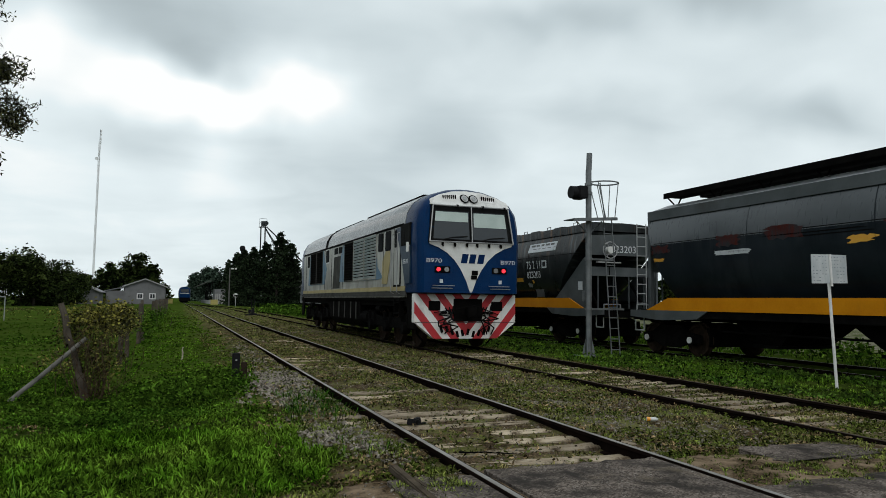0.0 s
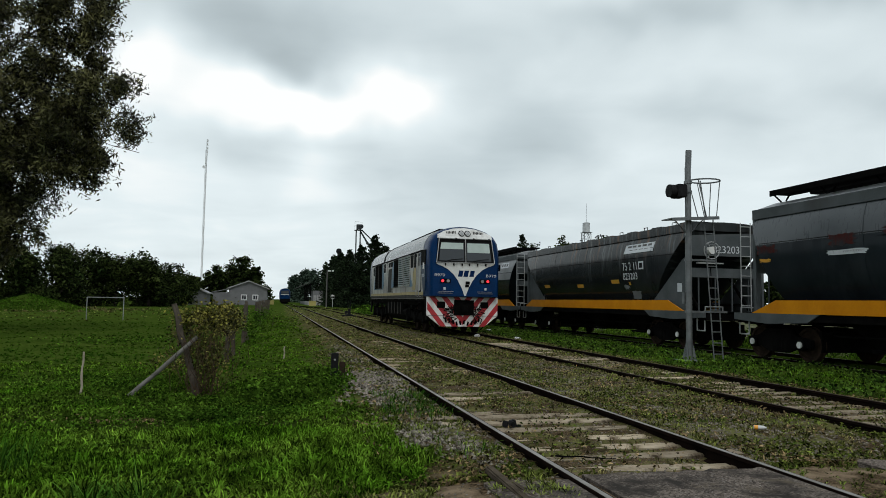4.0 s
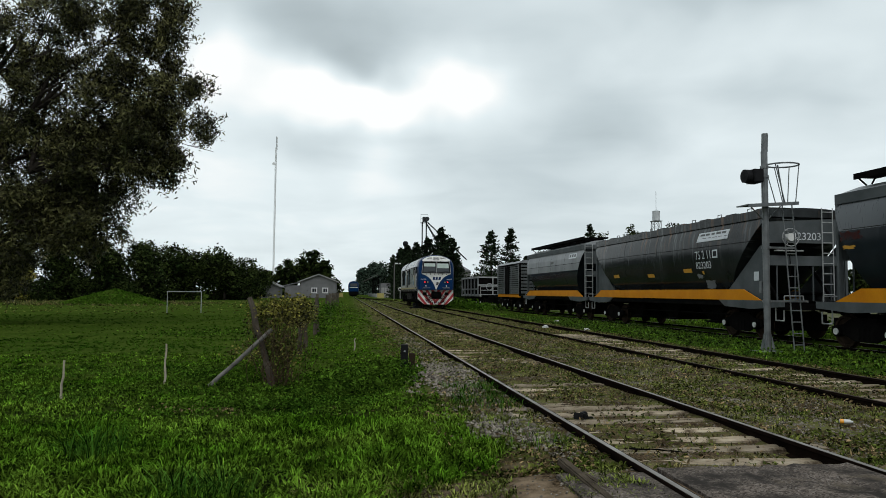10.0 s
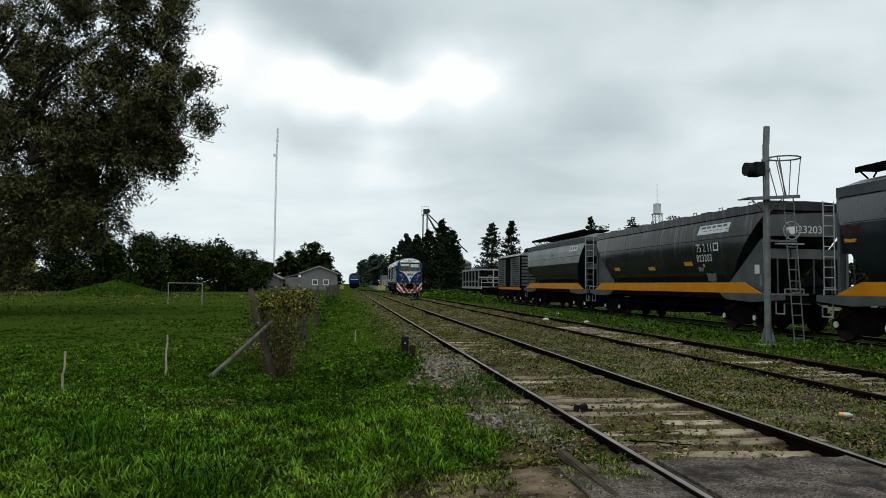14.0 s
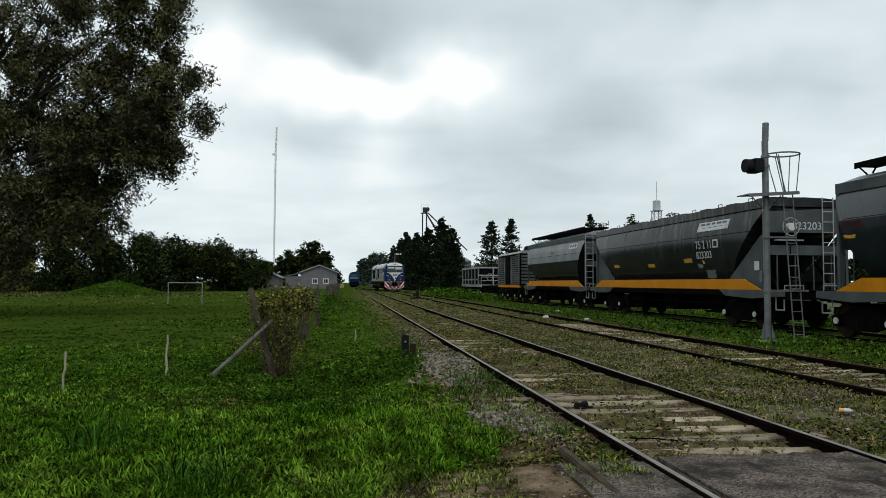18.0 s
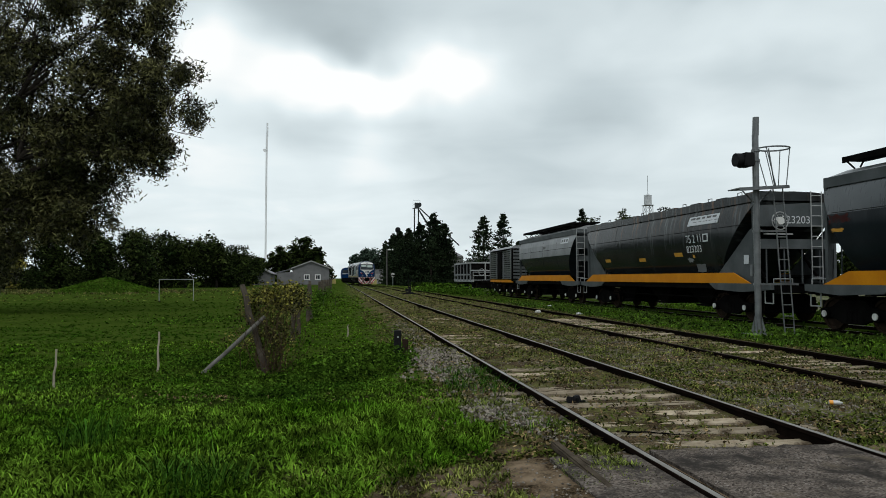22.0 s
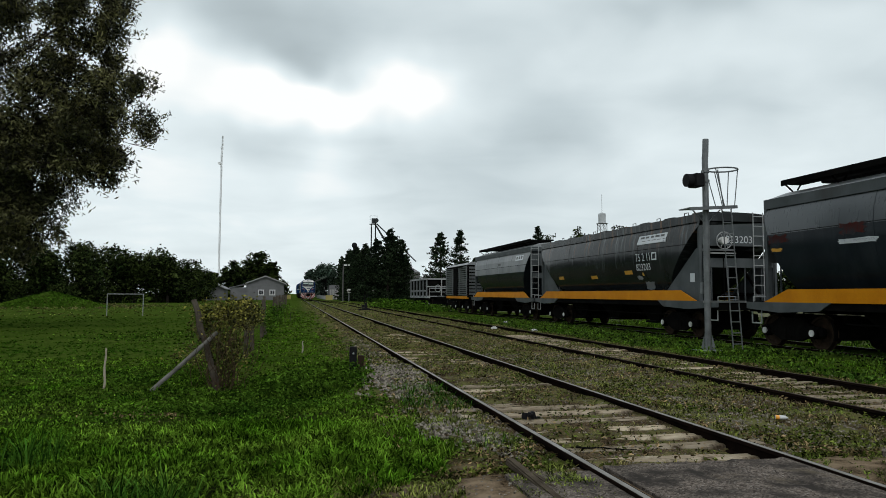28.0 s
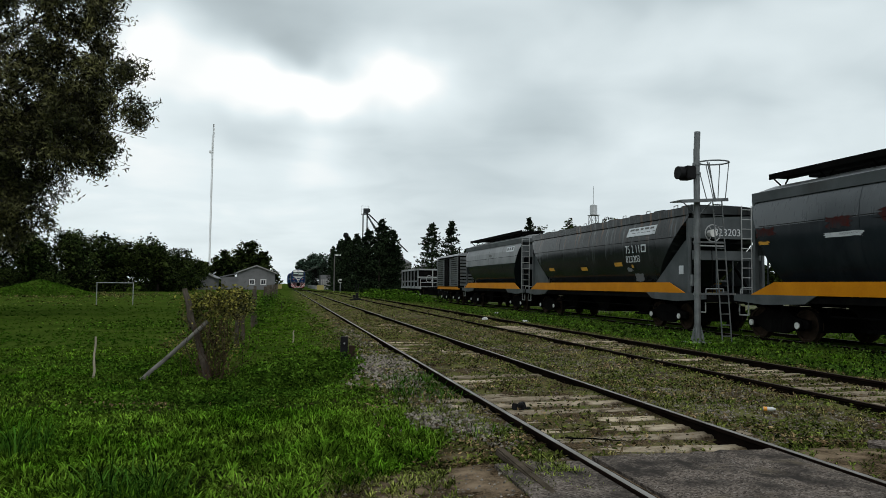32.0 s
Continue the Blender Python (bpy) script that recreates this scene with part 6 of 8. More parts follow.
def stones(name, spots, label, seed):
    """Loose stones as one mesh: spots of (x, y, spread x, spread y, count, size)."""
    r = np.random.RandomState(seed)
    v, f = [], []
    octa = np.array([(1, 0, 0), (0, 1, 0), (-1, 0, 0), (0, -1, 0), (0, 0, 1), (0, 0, -1)], float)
    tri = np.array([(0, 1, 4), (1, 2, 4), (2, 3, 4), (3, 0, 4), (1, 0, 5), (2, 1, 5), (3, 2, 5), (0, 3, 5)])
    n = 0
    for x, y, sx, sy, count, size in spots:
        for _ in range(count):
            px, py = x + r.uniform(-1, 1) * sx if sx > 0.9 else x + r.normal() * sx, y + (r.uniform(-1, 1) * sy if sx > 0.9 else r.normal() * sy)
            s = size * r.uniform(0.5, 1.4)
            a = r.uniform(0, 6.28)
            c, d = math.cos(a), math.sin(a)
            p = octa * r.uniform(0.6, 1.2, (6, 3)) * np.array([s, s * 0.8, s * 0.6])
            p = np.stack([p[:, 0] * c - p[:, 1] * d, p[:, 0] * d + p[:, 1] * c, p[:, 2]], 1) + np.array([px, py, ground_z(px, py) + s * 0.15])
            v.append(p)
            f.append(tri + n)
            n += 6
    return tagged(part(name, sheet(name, np.concatenate(v), np.concatenate(f), STONE)), label, "gravel", kind="stuff")


def stone_material():
    m, t, p, n, l = nodes_of("loose_stone")
    geo = n.new("ShaderNodeNewGeometry")
    col = blend(t, geo.outputs["Random Per Island"], (0.032, 0.026, 0.021), (0.34, 0.30, 0.255))
    col = blend(t, ramp(t, noise_at(t, 60, 3), 0.4, 0.7), col, (0.1, 0.09, 0.075))
    l.new(col, p.inputs["Base Color"])
    p.inputs["Roughness"].default_value = 0.9
    p.inputs["Specular IOR Level"].default_value = 0.0
    return m


STONE = stone_material()
stones("gravel", [(1.55, 12.0, 0.28, 0.75, 1700, 0.042), (1.75, 10.0, 0.16, 0.8, 550, 0.034), (1.55, 7.4, 0.26, 0.5, 520, 0.030), (1.85, 6.3, 0.14, 0.7, 500, 0.022), (1.1, 4.6, 0.6, 0.5, 700, 0.013), (0.4, 3.9, 0.6, 0.3, 900, 0.012), (1.85, 16.0, 0.2, 4.0, 700, 0.03)], "pale loose gravel at the track shoulder", 1)
stones("ballast", [(5.3, 11.0, 1.05, 5.5, 5200, 0.019), (4.9, 7.5, 1.0, 2.0, 1500, 0.015), (5.3, 26.0, 1.0, 8.0, 1200, 0.024), (3.1, 10.0, 1.0, 4.8, 2600, 0.014), (7.5, 12.0, 1.0, 7, 1200, 0.016), (9.0, 12, 0.6, 6, 500, 0.02)], "small ballast stones in the soil between tracks", 2)

# ---- far end of the yard ----
RENDER_GREY = surface("grey_wall_render", (0.14, 0.14, 0.145), (0.19, 0.19, 0.195), 0.8, 0.9, 0, 0.2, 12, stain=(0.15, 0.15, 0.15))
ROOF_SHEET = surface("grey_roof_sheet", (0.13, 0.13, 0.14), (0.20, 0.20, 0.21), 1.0, 0.6, 0.2, 0.1, 12)
TRIM_WHITE = surface("white_trim_paint", (0.6, 0.6, 0.6), (0.7, 0.7, 0.7), 2, 0.6, 0, 0.02)
CONCRETE = surface("pale_concrete", (0.28, 0.28, 0.27), (0.36, 0.36, 0.35), 1.5, 0.9, 0, 0.2, 12)
MAST_WHITE = surface("mast_white_paint", (0.7, 0.71, 0.72), (0.78, 0.79, 0.8), 1, 0.5, 0, 0)
TIN_WHITE = surface("pale_tin", (0.42, 0.44, 0.45), (0.55, 0.57, 0.58), 0.6, 0.5, 0.2, 0.05, 8)


def house(name, label, x0, x1, y0, depth, eave, ridge, windows, wing=None):
    hs = thing(name, label, "house")
    xm = (x0 + x1) / 2
    g = -0.2
    part("wall", Build().bar([(x0, g), (x0, eave), (xm, ridge), (x1, eave), (x1, g)], y0, y0 + depth), RENDER_GREY, hs)
    k = (ridge - eave) / (xm - x0)
    for s, xe in ((-1, x0), (1, x1)):
        o = xe + s * 0.5
        zo = eave - 0.5 * k
        part("roof", Build().bar([(o, zo), (o, zo + 0.18), (xm, ridge + 0.2), (xm, ridge + 0.02)], y0 - 0.5, y0 + depth + 0.5), ROOF_SHEET, hs, "grey sheet roof slope")
        part("barge_board", Build().bar([(o, zo - 0.02), (o, zo + 0.2), (xm, ridge + 0.22), (xm, ridge + 0.0)], y0 - 0.56, y0 - 0.5), CONCRETE, hs)
    for wx, wz, w, h in windows:
        wn = part("window", Build().box((wx, y0 - 0.03, wz), (w + 0.4, 0.1, h + 0.4)), TRIM_WHITE, hs, "white framed window")
        part("pane", Build().box((wx, y0 - 0.05, wz), (w, 0.1, h)), GLASS, wn)
        part("glazing_bar", Build().box((wx, y0 - 0.07, wz), (0.08, 0.1, h)), TRIM_WHITE, wn)
    if wing:
        a, b, top = wing
        wg = part("wing", Build().box(((a + b) / 2, y0 + 2.5, (top + g) / 2), (b - a, 4.5, top - g)), RENDER_GREY, hs)
        part("wing_roof", Build().add([(a - 0.3, y0, top), (b, y0, top + 0.9), (b, y0 + 5, top + 0.9), (a - 0.3, y0 + 5, top), (a - 0.3, y0, top - 0.15), (b, y0, top + 0.75), (b, y0 + 5, top + 0.75), (a - 0.3, y0 + 5, top - 0.15)], [(0, 1, 2, 3), (7, 6, 5, 4), (0, 4, 5, 1), (1, 5, 6, 2), (2, 6, 7, 3), (3, 7, 4, 0)]), ROOF_SHEET, hs)
    return hs


house("gabled_house", "grey rendered gabled house with two white framed windows", -9.7, -1.95, 160, 11, 3.55, 5.0, ((-6.75, 1.53, 0.85, 0.85), (-4.35, 1.54, 0.85, 0.85)), (-13.2, -9.7, 2.6))
house("low_house", "low grey house with a porch behind the field", -18.2, -13.6, 150, 9, 2.3, 3.35, ((-17.2, 1.2, 0.7, 0.8),))
porch = thing("porch", "white tube porch beside the low house", "porch")
for x in (-20.3, -19.4, -18.5):
    part("porch_post", Build().rod((x, 149, -0.13), (x, 149, 2.1), 0.06, n=7), TRIM_WHITE, porch)
part("porch_beam", Build().box((-19.4, 149, 2.15), (2.1, 0.12, 0.12)).box((-19.4, 149, 1.2), (2.0, 0.06, 0.08)), TRIM_WHITE, porch)


def radio_mast():
    x, y, top = -26.5, 270.0, 59.4
    ms = thing("radio_mast", "slender pale guyed lattice radio mast with aerials", "mast", at=pose(x, y, 0))
    w = 0.30
    legs = [(w * math.cos(radians(a)), w * math.sin(radians(a))) for a in (90, 210, 330)]
    for a, b in legs:
        part("leg", Build().rod((a, b, -0.2), (a, b, top - 4), 0.10, n=5), MAST_WHITE, ms)
    lat = Build()
    z, k = 0.0, 0
    while z < top - 4.5:
        for i in range(3):
            a, b = legs[i], legs[(i + 1) % 3]
            lat.rod((a[0], a[1], z), (b[0], b[1], z + 1.1), 0.035, n=4)
        z += 1.1
    part("lattice", lat, MAST_WHITE, ms)
    part("top_pole", Build().rod((0, 0, top - 4.2), (0, 0, top), 0.10, n=6), GALV, ms)
    r = random.Random(2)
    for i in range(7):
        zz = top - 0.6 - i * 1.35
        a = r.uniform(0, 6.28)
        part("aerial", Build().box((0.35 * math.cos(a), 0.35 * math.sin(a), zz), (0.35, 0.35, 0.95)).rod((0, 0, zz), (0.4 * math.cos(a), 0.4 * math.sin(a), zz), 0.05, n=5), MAST_WHITE, ms)
    part("dish", Build().rod((-0.7, -0.5, top - 10.4), (-0.7, -0.3, top - 10.4), 0.55, n=14).rod((0, 0, top - 10.4), (-0.7, -0.3, top - 10.4), 0.10, n=5), MAST_WHITE, ms)


radio_mast()


CONCRETE_OLD = surface("stained_grey_concrete", (0.09, 0.09, 0.085), (0.16, 0.16, 0.15), 1.5, 0.9, 0, 0.2, 12)
DARK_STEEL = surface("dull_dark_steelwork", (0.035, 0.04, 0.043), (0.065, 0.07, 0.075), 1.5, 0.8, 0, 0.1, 12)


def semaphore():
    sm = thing("semaphore_signal", "tall pale semaphore post with horizontal arm", "signal", at=pose(9.6, 140, 0))
    part("post", Build().rod((0, 0, -0.15), (0, 0, 7.1), 0.14, 0.10, n=8), CONCRETE_OLD, sm)
    part("bracket", Build().box((0.5, 0, 6.7), (1.4, 0.1, 0.1)), STEEL_BLACK, sm)
    part("arm", Build().box((0.45, -0.1, 6.95), (0.6, 0.05, 0.26)), WHITE_DIRTY, sm, "white arm")
    part("spectacle", Build().box((1.1, -0.1, 6.95), (0.3, 0.05, 0.30)), WHITE_DIRTY, sm)
    part("ladder", Build().rod((0.25, 0.2, -0.1), (0.1, 0.2, 6.6), 0.03, n=5).rod((0.25, 0.5, -0.1), (0.1, 0.5, 6.6), 0.03, n=5), STEEL_BLACK, sm)
    ds = thing("disc_signal", "white round disc signal on a low post", "signal", at=pose(10.8, 140, 0))
    part("post", Build().rod((0, 0, -0.15), (0, 0, 2.0), 0.06, n=6), TIN_WHITE, ds)
    part("disc", Build().rod((0, -0.1, 1.9), (0, -0.04, 1.9), 0.42, n=18), WHITE_DIRTY, ds)


semaphore()


def station():
    st = thing("station_platform", "low station platform with tilted canopy and pale fence", "station")
    part("platform", Build().box((11.0, 215, 0.3), (6.0, 60, 0.9)), CONCRETE, st)
    for i in range(6):
        y = 192 + 8 * i
        part("column", Build().rod((8.9, y, 0.7), (8.9, y, 5.6), 0.12, n=6), STEEL_BLACK, st)
    part("canopy", Build().bar([(5.6, 4.5), (5.6, 4.62), (9.1, 6.25), (9.1, 6.1)], 198, 235), CONCRETE_OLD, st, "grey tilted canopy roof")
    for i in range(12):
        part("fence_panel", Build().box((9.6 + 0.42 * i, 186, 1.5), (0.3, 0.08, 1.9)), CONCRETE, st)
    part("shelter", Build().box((11.5, 200, 2.2), (3.5, 10, 3.0)), RENDER_GREY, st)
    for nm, x, y in (("buffer_block", 8.2, 165.0), ("buffer_block", -1.2, 188.0)):
        bb = thing(nm, "faded yellow block beside the track", "block", "yellow blocks", at=pose(x, y, 0))
        part("block", Build().box((0, 0, 0.35), (1.5, 1.0, 1.1)), YELLOW_BLOCK, bb, bevel=0.03)
        part("cap", Build().box((0, 0, 0.95), (1.6, 1.1, 0.1)), YELLOW_BLOCK, bb)


YELLOW_BLOCK = surface("faded_yellow_block", (0.42, 0.36, 0.12), (0.5, 0.43, 0.17), 2, 0.8, 0, 0.05)
station()


def far_train():
    tr = thing("standing_train", "dark blue train standing at the station", "train", at=pose(2.55, 212, 0))
    part("body", Build().loft([body_ring(y, k) for y, k in ((0, 0.86), (0.2, 0.97), (0.6, 1.0), (40, 1.0))]), BLUE, tr, smooth=True)
    part("windscreen", Build().box((0, -0.02, 3.3), (2.2, 0.05, 0.9)), GLASS, tr)
    part("pilot", Build().box((0, 0.1, 0.9), (2.9, 0.3, 1.0)), STEEL_BLACK, tr)
    part("underframe", Build().box((0, 20, 0.9), (2.4, 39, 1.0)), STEEL_BLACK, tr)
    part("stripe", Build().box((0, -0.015, 2.6), (2.4, 0.04, 0.15)), WHITE_DIRTY, tr)
    for y in (2.5, 4.3, 14, 16, 24, 26, 36, 38):
        part("wheelset", Build().rod((-0.95, y, 0.45), (0.95, y, 0.45), 0.45, n=14), STEEL_BLACK, tr)


far_train()


def grain_elevator():
    el = thing("grain_elevator", "tall steel grain elevator leg with chutes", "elevator", at=pose(28.7, 260, 0))
    for x in (-0.75, 0.75):
        part("leg", Build().box((x, 0, 13.5), (0.42, 0.5, 27.4)), DARK_STEEL, el)
    part("head", Build().box((0.2, 0, 28.2), (1.7, 1.4, 1.9)), DARK_STEEL, el, "boxy elevator head")
    part("head_hood", Build().rod((1.0, -0.9, 28.4), (1.0, 0.9, 28.4), 0.8, n=12), DARK_STEEL, el)
    fr = Build()
    for x in (-1.4, 1.2):
        fr.rod((x, -1, 27.0), (x, -1, 30.0), 0.06, n=4)
    fr.rod((-1.4, -1, 30.0), (1.2, -1, 30.0), 0.06, n=4).rod((-1.4, -1, 28.5), (1.2, -1, 28.5), 0.06, n=4)
    fr.box((-0.1, -0.6, 26.9), (2.8, 1.6, 0.12))
    part("service_platform", fr, DARK_STEEL, el)
    for a, b in (((1.2, 0, 27.2), (16.0, 0, 13.5)), ((0.9, 0, 26.6), (8.5, 0, 15.0)), ((1.2, 0, 26.0), (6.0, 0, 18.0))):
        part("chute", Build().rod(a, b, 0.24, n=7), DARK_STEEL, el)
    for i, (x, y, r, h) in enumerate(((42.0, 262, 4.5, 9.5), (33.5, 258, 3.5, 10.5))):
        so = thing("grain_silo", "round grey corrugated silo with conical roof", "silo", "grain silos", at=pose(x, y, 0))
        part("shell", Build().rod((0, 0, -0.2), (0, 0, h), r, n=24), CONCRETE_OLD, so, smooth=True)
        part("cone_roof", Build().rod((0, 0, h), (0, 0, h + r * 0.55), r * 1.03, 0.3, n=24), ROOF_SHEET, so)
    wt = thing("vent_stack", "dark round-topped vent stack among the trees", "vent stack", at=pose(19.3, 230, 0))
    part("stack", Build().rod((0, 0, 0), (0, 0, 16.6), 0.45, n=8), SIGNAL_BLACK, wt)
    part("hood", Build().ball((0, 0, 17.0), (0.9, 0.9, 1.0)), SIGNAL_BLACK, wt)


grain_elevator()


def water_tower():
    wt = thing("water_tower", "white water tank on a lattice steel tower", "water tower", at=pose(77.9, 170, 0))
    part("tank", Build().rod((0, 0, 19.9), (0, 0, 22.3), 0.95, n=16), TIN_WHITE, wt, smooth=True)
    part("tank_lid", Build().rod((0, 0, 22.3), (0, 0, 22.7), 1.0, 0.15, n=16), TIN_WHITE, wt)
    part("deck", Build().box((0, 0, 19.8), (2.3, 2.3, 0.14)), GALV, wt)
    c = [(-0.9, -0.9), (0.9, -0.9), (0.9, 0.9), (-0.9, 0.9)]
    for x, y in c:
        part("leg", Build().rod((x * 1.3, y * 1.3, -0.2), (x, y, 19.8), 0.09, n=5), GALV, wt)
    br = Build()
    for i in range(9):
        for k in range(4):
            a, b = c[k], c[(k + 1) % 4]
            br.rod((a[0], a[1], 2.2 * i), (b[0], b[1], 2.2 * i + 2.2), 0.04, n=4).rod((b[0], b[1], 2.2 * i), (a[0], a[1], 2.2 * i + 2.2), 0.04, n=4)
    part("bracing", br, GALV, wt)
    part("aerial", Build().rod((0, 0, 22.6), (0, 0, 27.4), 0.05, n=4), GALV, wt)


water_tower()
shed = thing("storage_shed", "long low grey shed behind the wagons", "shed")
part("wall", Build().box((36, 150, 2.5), (14, 20, 5.4)), RENDER_GREY, shed)
part("roof", Build().bar([(28.6, 5.2), (36, 7.2), (43.4, 5.2), (43.4, 5.0), (28.6, 5.0)], 139.5, 160.5), ROOF_SHEET, shed)

# ---- trees, shrubs and grass ----
BARK = surface("dark_bark", (0.022, 0.019, 0.016), (0.055, 0.047, 0.040), 6, 0.95, 0, 0.8, 16, streak=(4, 4, 0.4))
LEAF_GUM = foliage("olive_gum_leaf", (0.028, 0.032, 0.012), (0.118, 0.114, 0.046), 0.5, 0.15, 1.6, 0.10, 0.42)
LEAF_GREEN = foliage("dark_green_leaf", (0.012, 0.022, 0.006), (0.042, 0.057, 0.015), 0.35, 0.2, 0.8)
# distance haze is painted into these paler grey-green leaves
LEAF_HAZE = foliage("haze_tinted_far_leaf", (0.030, 0.048, 0.036), (0.050, 0.072, 0.052), 0.2, 0.15)
LEAF_CONIFER = foliage("black_green_conifer", (0.008, 0.014, 0.007), (0.019, 0.029, 0.014), 0.3, 0.1)
LEAF_YELLOW = foliage("yellow_green_leaf", (0.10, 0.11, 0.02), (0.20, 0.17, 0.04), 1.5, 0.3)
LEAF_SHRUB = foliage("brownish_vine_leaf", (0.050, 0.056, 0.014), (0.20, 0.175, 0.045), 3.0, 0.2, 6.0, 0.1)
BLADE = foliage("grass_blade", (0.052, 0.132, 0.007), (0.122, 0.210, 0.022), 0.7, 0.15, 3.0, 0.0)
BLADE_DARK = foliage("dark_tuft_blade", (0.018, 0.056, 0.006), (0.052, 0.112, 0.014), 0.7, 0.15, 0, 0.0)
BLADE_OLIVE = foliage("olive_turf_blade", (0.108, 0.150, 0.026), (0.210, 0.225, 0.058), 0.3, 0.2, 3.0)
BLADE_FIELD = foliage("field_turf_blade", (0.028, 0.072, 0.006), (0.060, 0.112, 0.012), 0.25, 0.15, 0, 0.0, 0.6, 0.5, 1.8)
BLADE_DRY = foliage("yard_weed_blade", (0.078, 0.098, 0.020), (0.22, 0.185, 0.075), 0.9, 0.15, 4.0)
WEED = foliage("broad_weed_leaf", (0.036, 0.092, 0.009), (0.088, 0.165, 0.018), 1.2, 0.2, 3.0, 0.0, 0.6, 0.25, 2.1)


def leaf_mesh(name, centre, length, width, r, material, droop=0.35):
    """Diamond leaves with a fold, one per row of centre (n, 3)."""
    n = len(centre)
    d = r.normal(size=(n, 3))
    d[:, 2] = d[:, 2] * 0.6 - droop
    d /= np.linalg.norm(d, axis=1)[:, None]
    s = np.cross(d, r.normal(size=(n, 3)))
    s /= np.linalg.norm(s, axis=1)[:, None] + 1e-9
    ln = (length * r.uniform(0.6, 1.3, n))[:, None]
    w = (width * r.uniform(0.7, 1.3, n))[:, None]
    v = np.stack([centre - d * ln / 2, centre + s * w / 2, centre + d * ln / 2, centre - s * w / 2], 1).reshape(-1, 3)
    return sheet(name, v, np.arange(n * 4).reshape(-1, 4), material)


def in_blobs(blobs, count, r, shell=0.45, lump=0.35):
    """Points in a crown of ellipsoids (x, y, z, rx, ry, rz), thicker towards their skins, in lumps with gaps between."""
    b = np.array(blobs, float)
    w = b[:, 3] * b[:, 4] + b[:, 4] * b[:, 5] + b[:, 3] * b[:, 5]
    twigs = max(count // 14, 4)
    k = r.choice(len(b), twigs, p=w / w.sum())
    d = r.normal(size=(twigs, 3))
    d /= np.linalg.norm(d, axis=1)[:, None]
    rad = (shell + (1 - shell) * r.uniform(0, 1, twigs) ** 0.6)[:, None] * r.uniform(0.85, 1.12, (twigs, 1))
    hub = b[k, :3] + d * rad * b[k, 3:]
    pick = r.choice(twigs, count)
    return hub[pick] + r.normal(size=(count, 3)) * lump * np.array([1, 1, 0.8])


def limbs(b, base, r0, targets, r, depth=2):
    for t in targets:
        p, q = Vector(base), Vector(t)
        mid = p.lerp(q, 0.5) + Vector((r.normal() * 0.08, r.normal() * 0.08, 0.06)) * (q - p).length
        b.rod(p, mid, r0, r0 * 0.65, 7)
        b.rod(mid, q, r0 * 0.65, r0 * 0.25, 6)
        if depth:
            ends = [q + Vector(r.normal(size=3) * (q - p).length * 0.13) for _ in range(3)]
            limbs(b, mid.lerp(q, 0.6), r0 * 0.35, ends, r, depth - 1)


def broad_tree(name, label, x, y, h, spread, seed, material, leaves=2600, size=0.45, trunk=0.2, low=0.12):
    r = np.random.RandomState(seed)
    tr = thing(name, label, "tree", "trees round the field")
    blobs = []
    for i in range(9):
        a, k = r.uniform(0, 6.28), r.uniform(0, 0.62)
        z = h * r.uniform(low + 0.22, 0.84)
        s = spread * r.uniform(0.34, 0.55) * (1.15 - 0.5 * z / h)
        blobs.append((x + math.cos(a) * spread * k * (1.2 - 0.7 * z / h), y + math.sin(a) * spread * k, z, s, s, min(s * 0.8, h - z)))
    blobs.append((x, y, h * 0.62, spread * 0.55, spread * 0.55, h * 0.34))
    tb = Build().rod((x, y, -0.3), (x, y, h * 0.45), trunk, trunk * 0.6, 8)
    limbs(tb, (x, y, h * 0.4), trunk * 0.55, [(q[0], q[1], q[2]) for q in blobs[:5]], r, 0)
    part("trunk", tb, BARK, tr)
    part("crown", leaf_mesh("crown", in_blobs(blobs, leaves, r, 0.35, spread * 0.075), size, size * 0.55, r, material, 0.15), None, tr)
    return tr


def conifer(name, label, x, y, h, base_w, seed, leaves=2600, size=0.4, ragged=0.3, bottom=0.06, taper=0.8):
    r = np.random.RandomState(seed)
    tr = thing(name, label, "tree", "conifers behind the tracks")
    part("trunk", Build().rod((x, y, -0.3), (x, y, h * 0.96), 0.28, 0.03, 7), BARK, tr)
    # boughs of uneven reach, their leaves thick towards the tips
    m = int(60 + h * 16)
    bz = bottom + (1 - bottom) * r.uniform(0, 1, m) ** 1.15
    ba = r.uniform(0, 6.28, m)
    reach = base_w * (1 - bz) ** taper * r.uniform(1 - ragged * 0.9, 1 + ragged * 0.35, m) + 0.12
    k = r.randint(0, m, leaves)
    u = r.uniform(0.05, 1, leaves) ** 0.6
    rad = reach[k] * u
    jit = r.normal(size=(leaves, 3)) * (0.10 + 0.16 * (1 - u))[:, None] * min(base_w * 0.35, 0.8)
    c = np.stack([x + rad * np.cos(ba[k]), y + rad * np.sin(ba[k]), h * bz[k] + rad * (0.35 * u - 0.25)], 1) + jit
    part("crown", leaf_mesh("crown", c, size, size * 0.5, r, LEAF_CONIFER, -0.15), None, tr)
    return tr


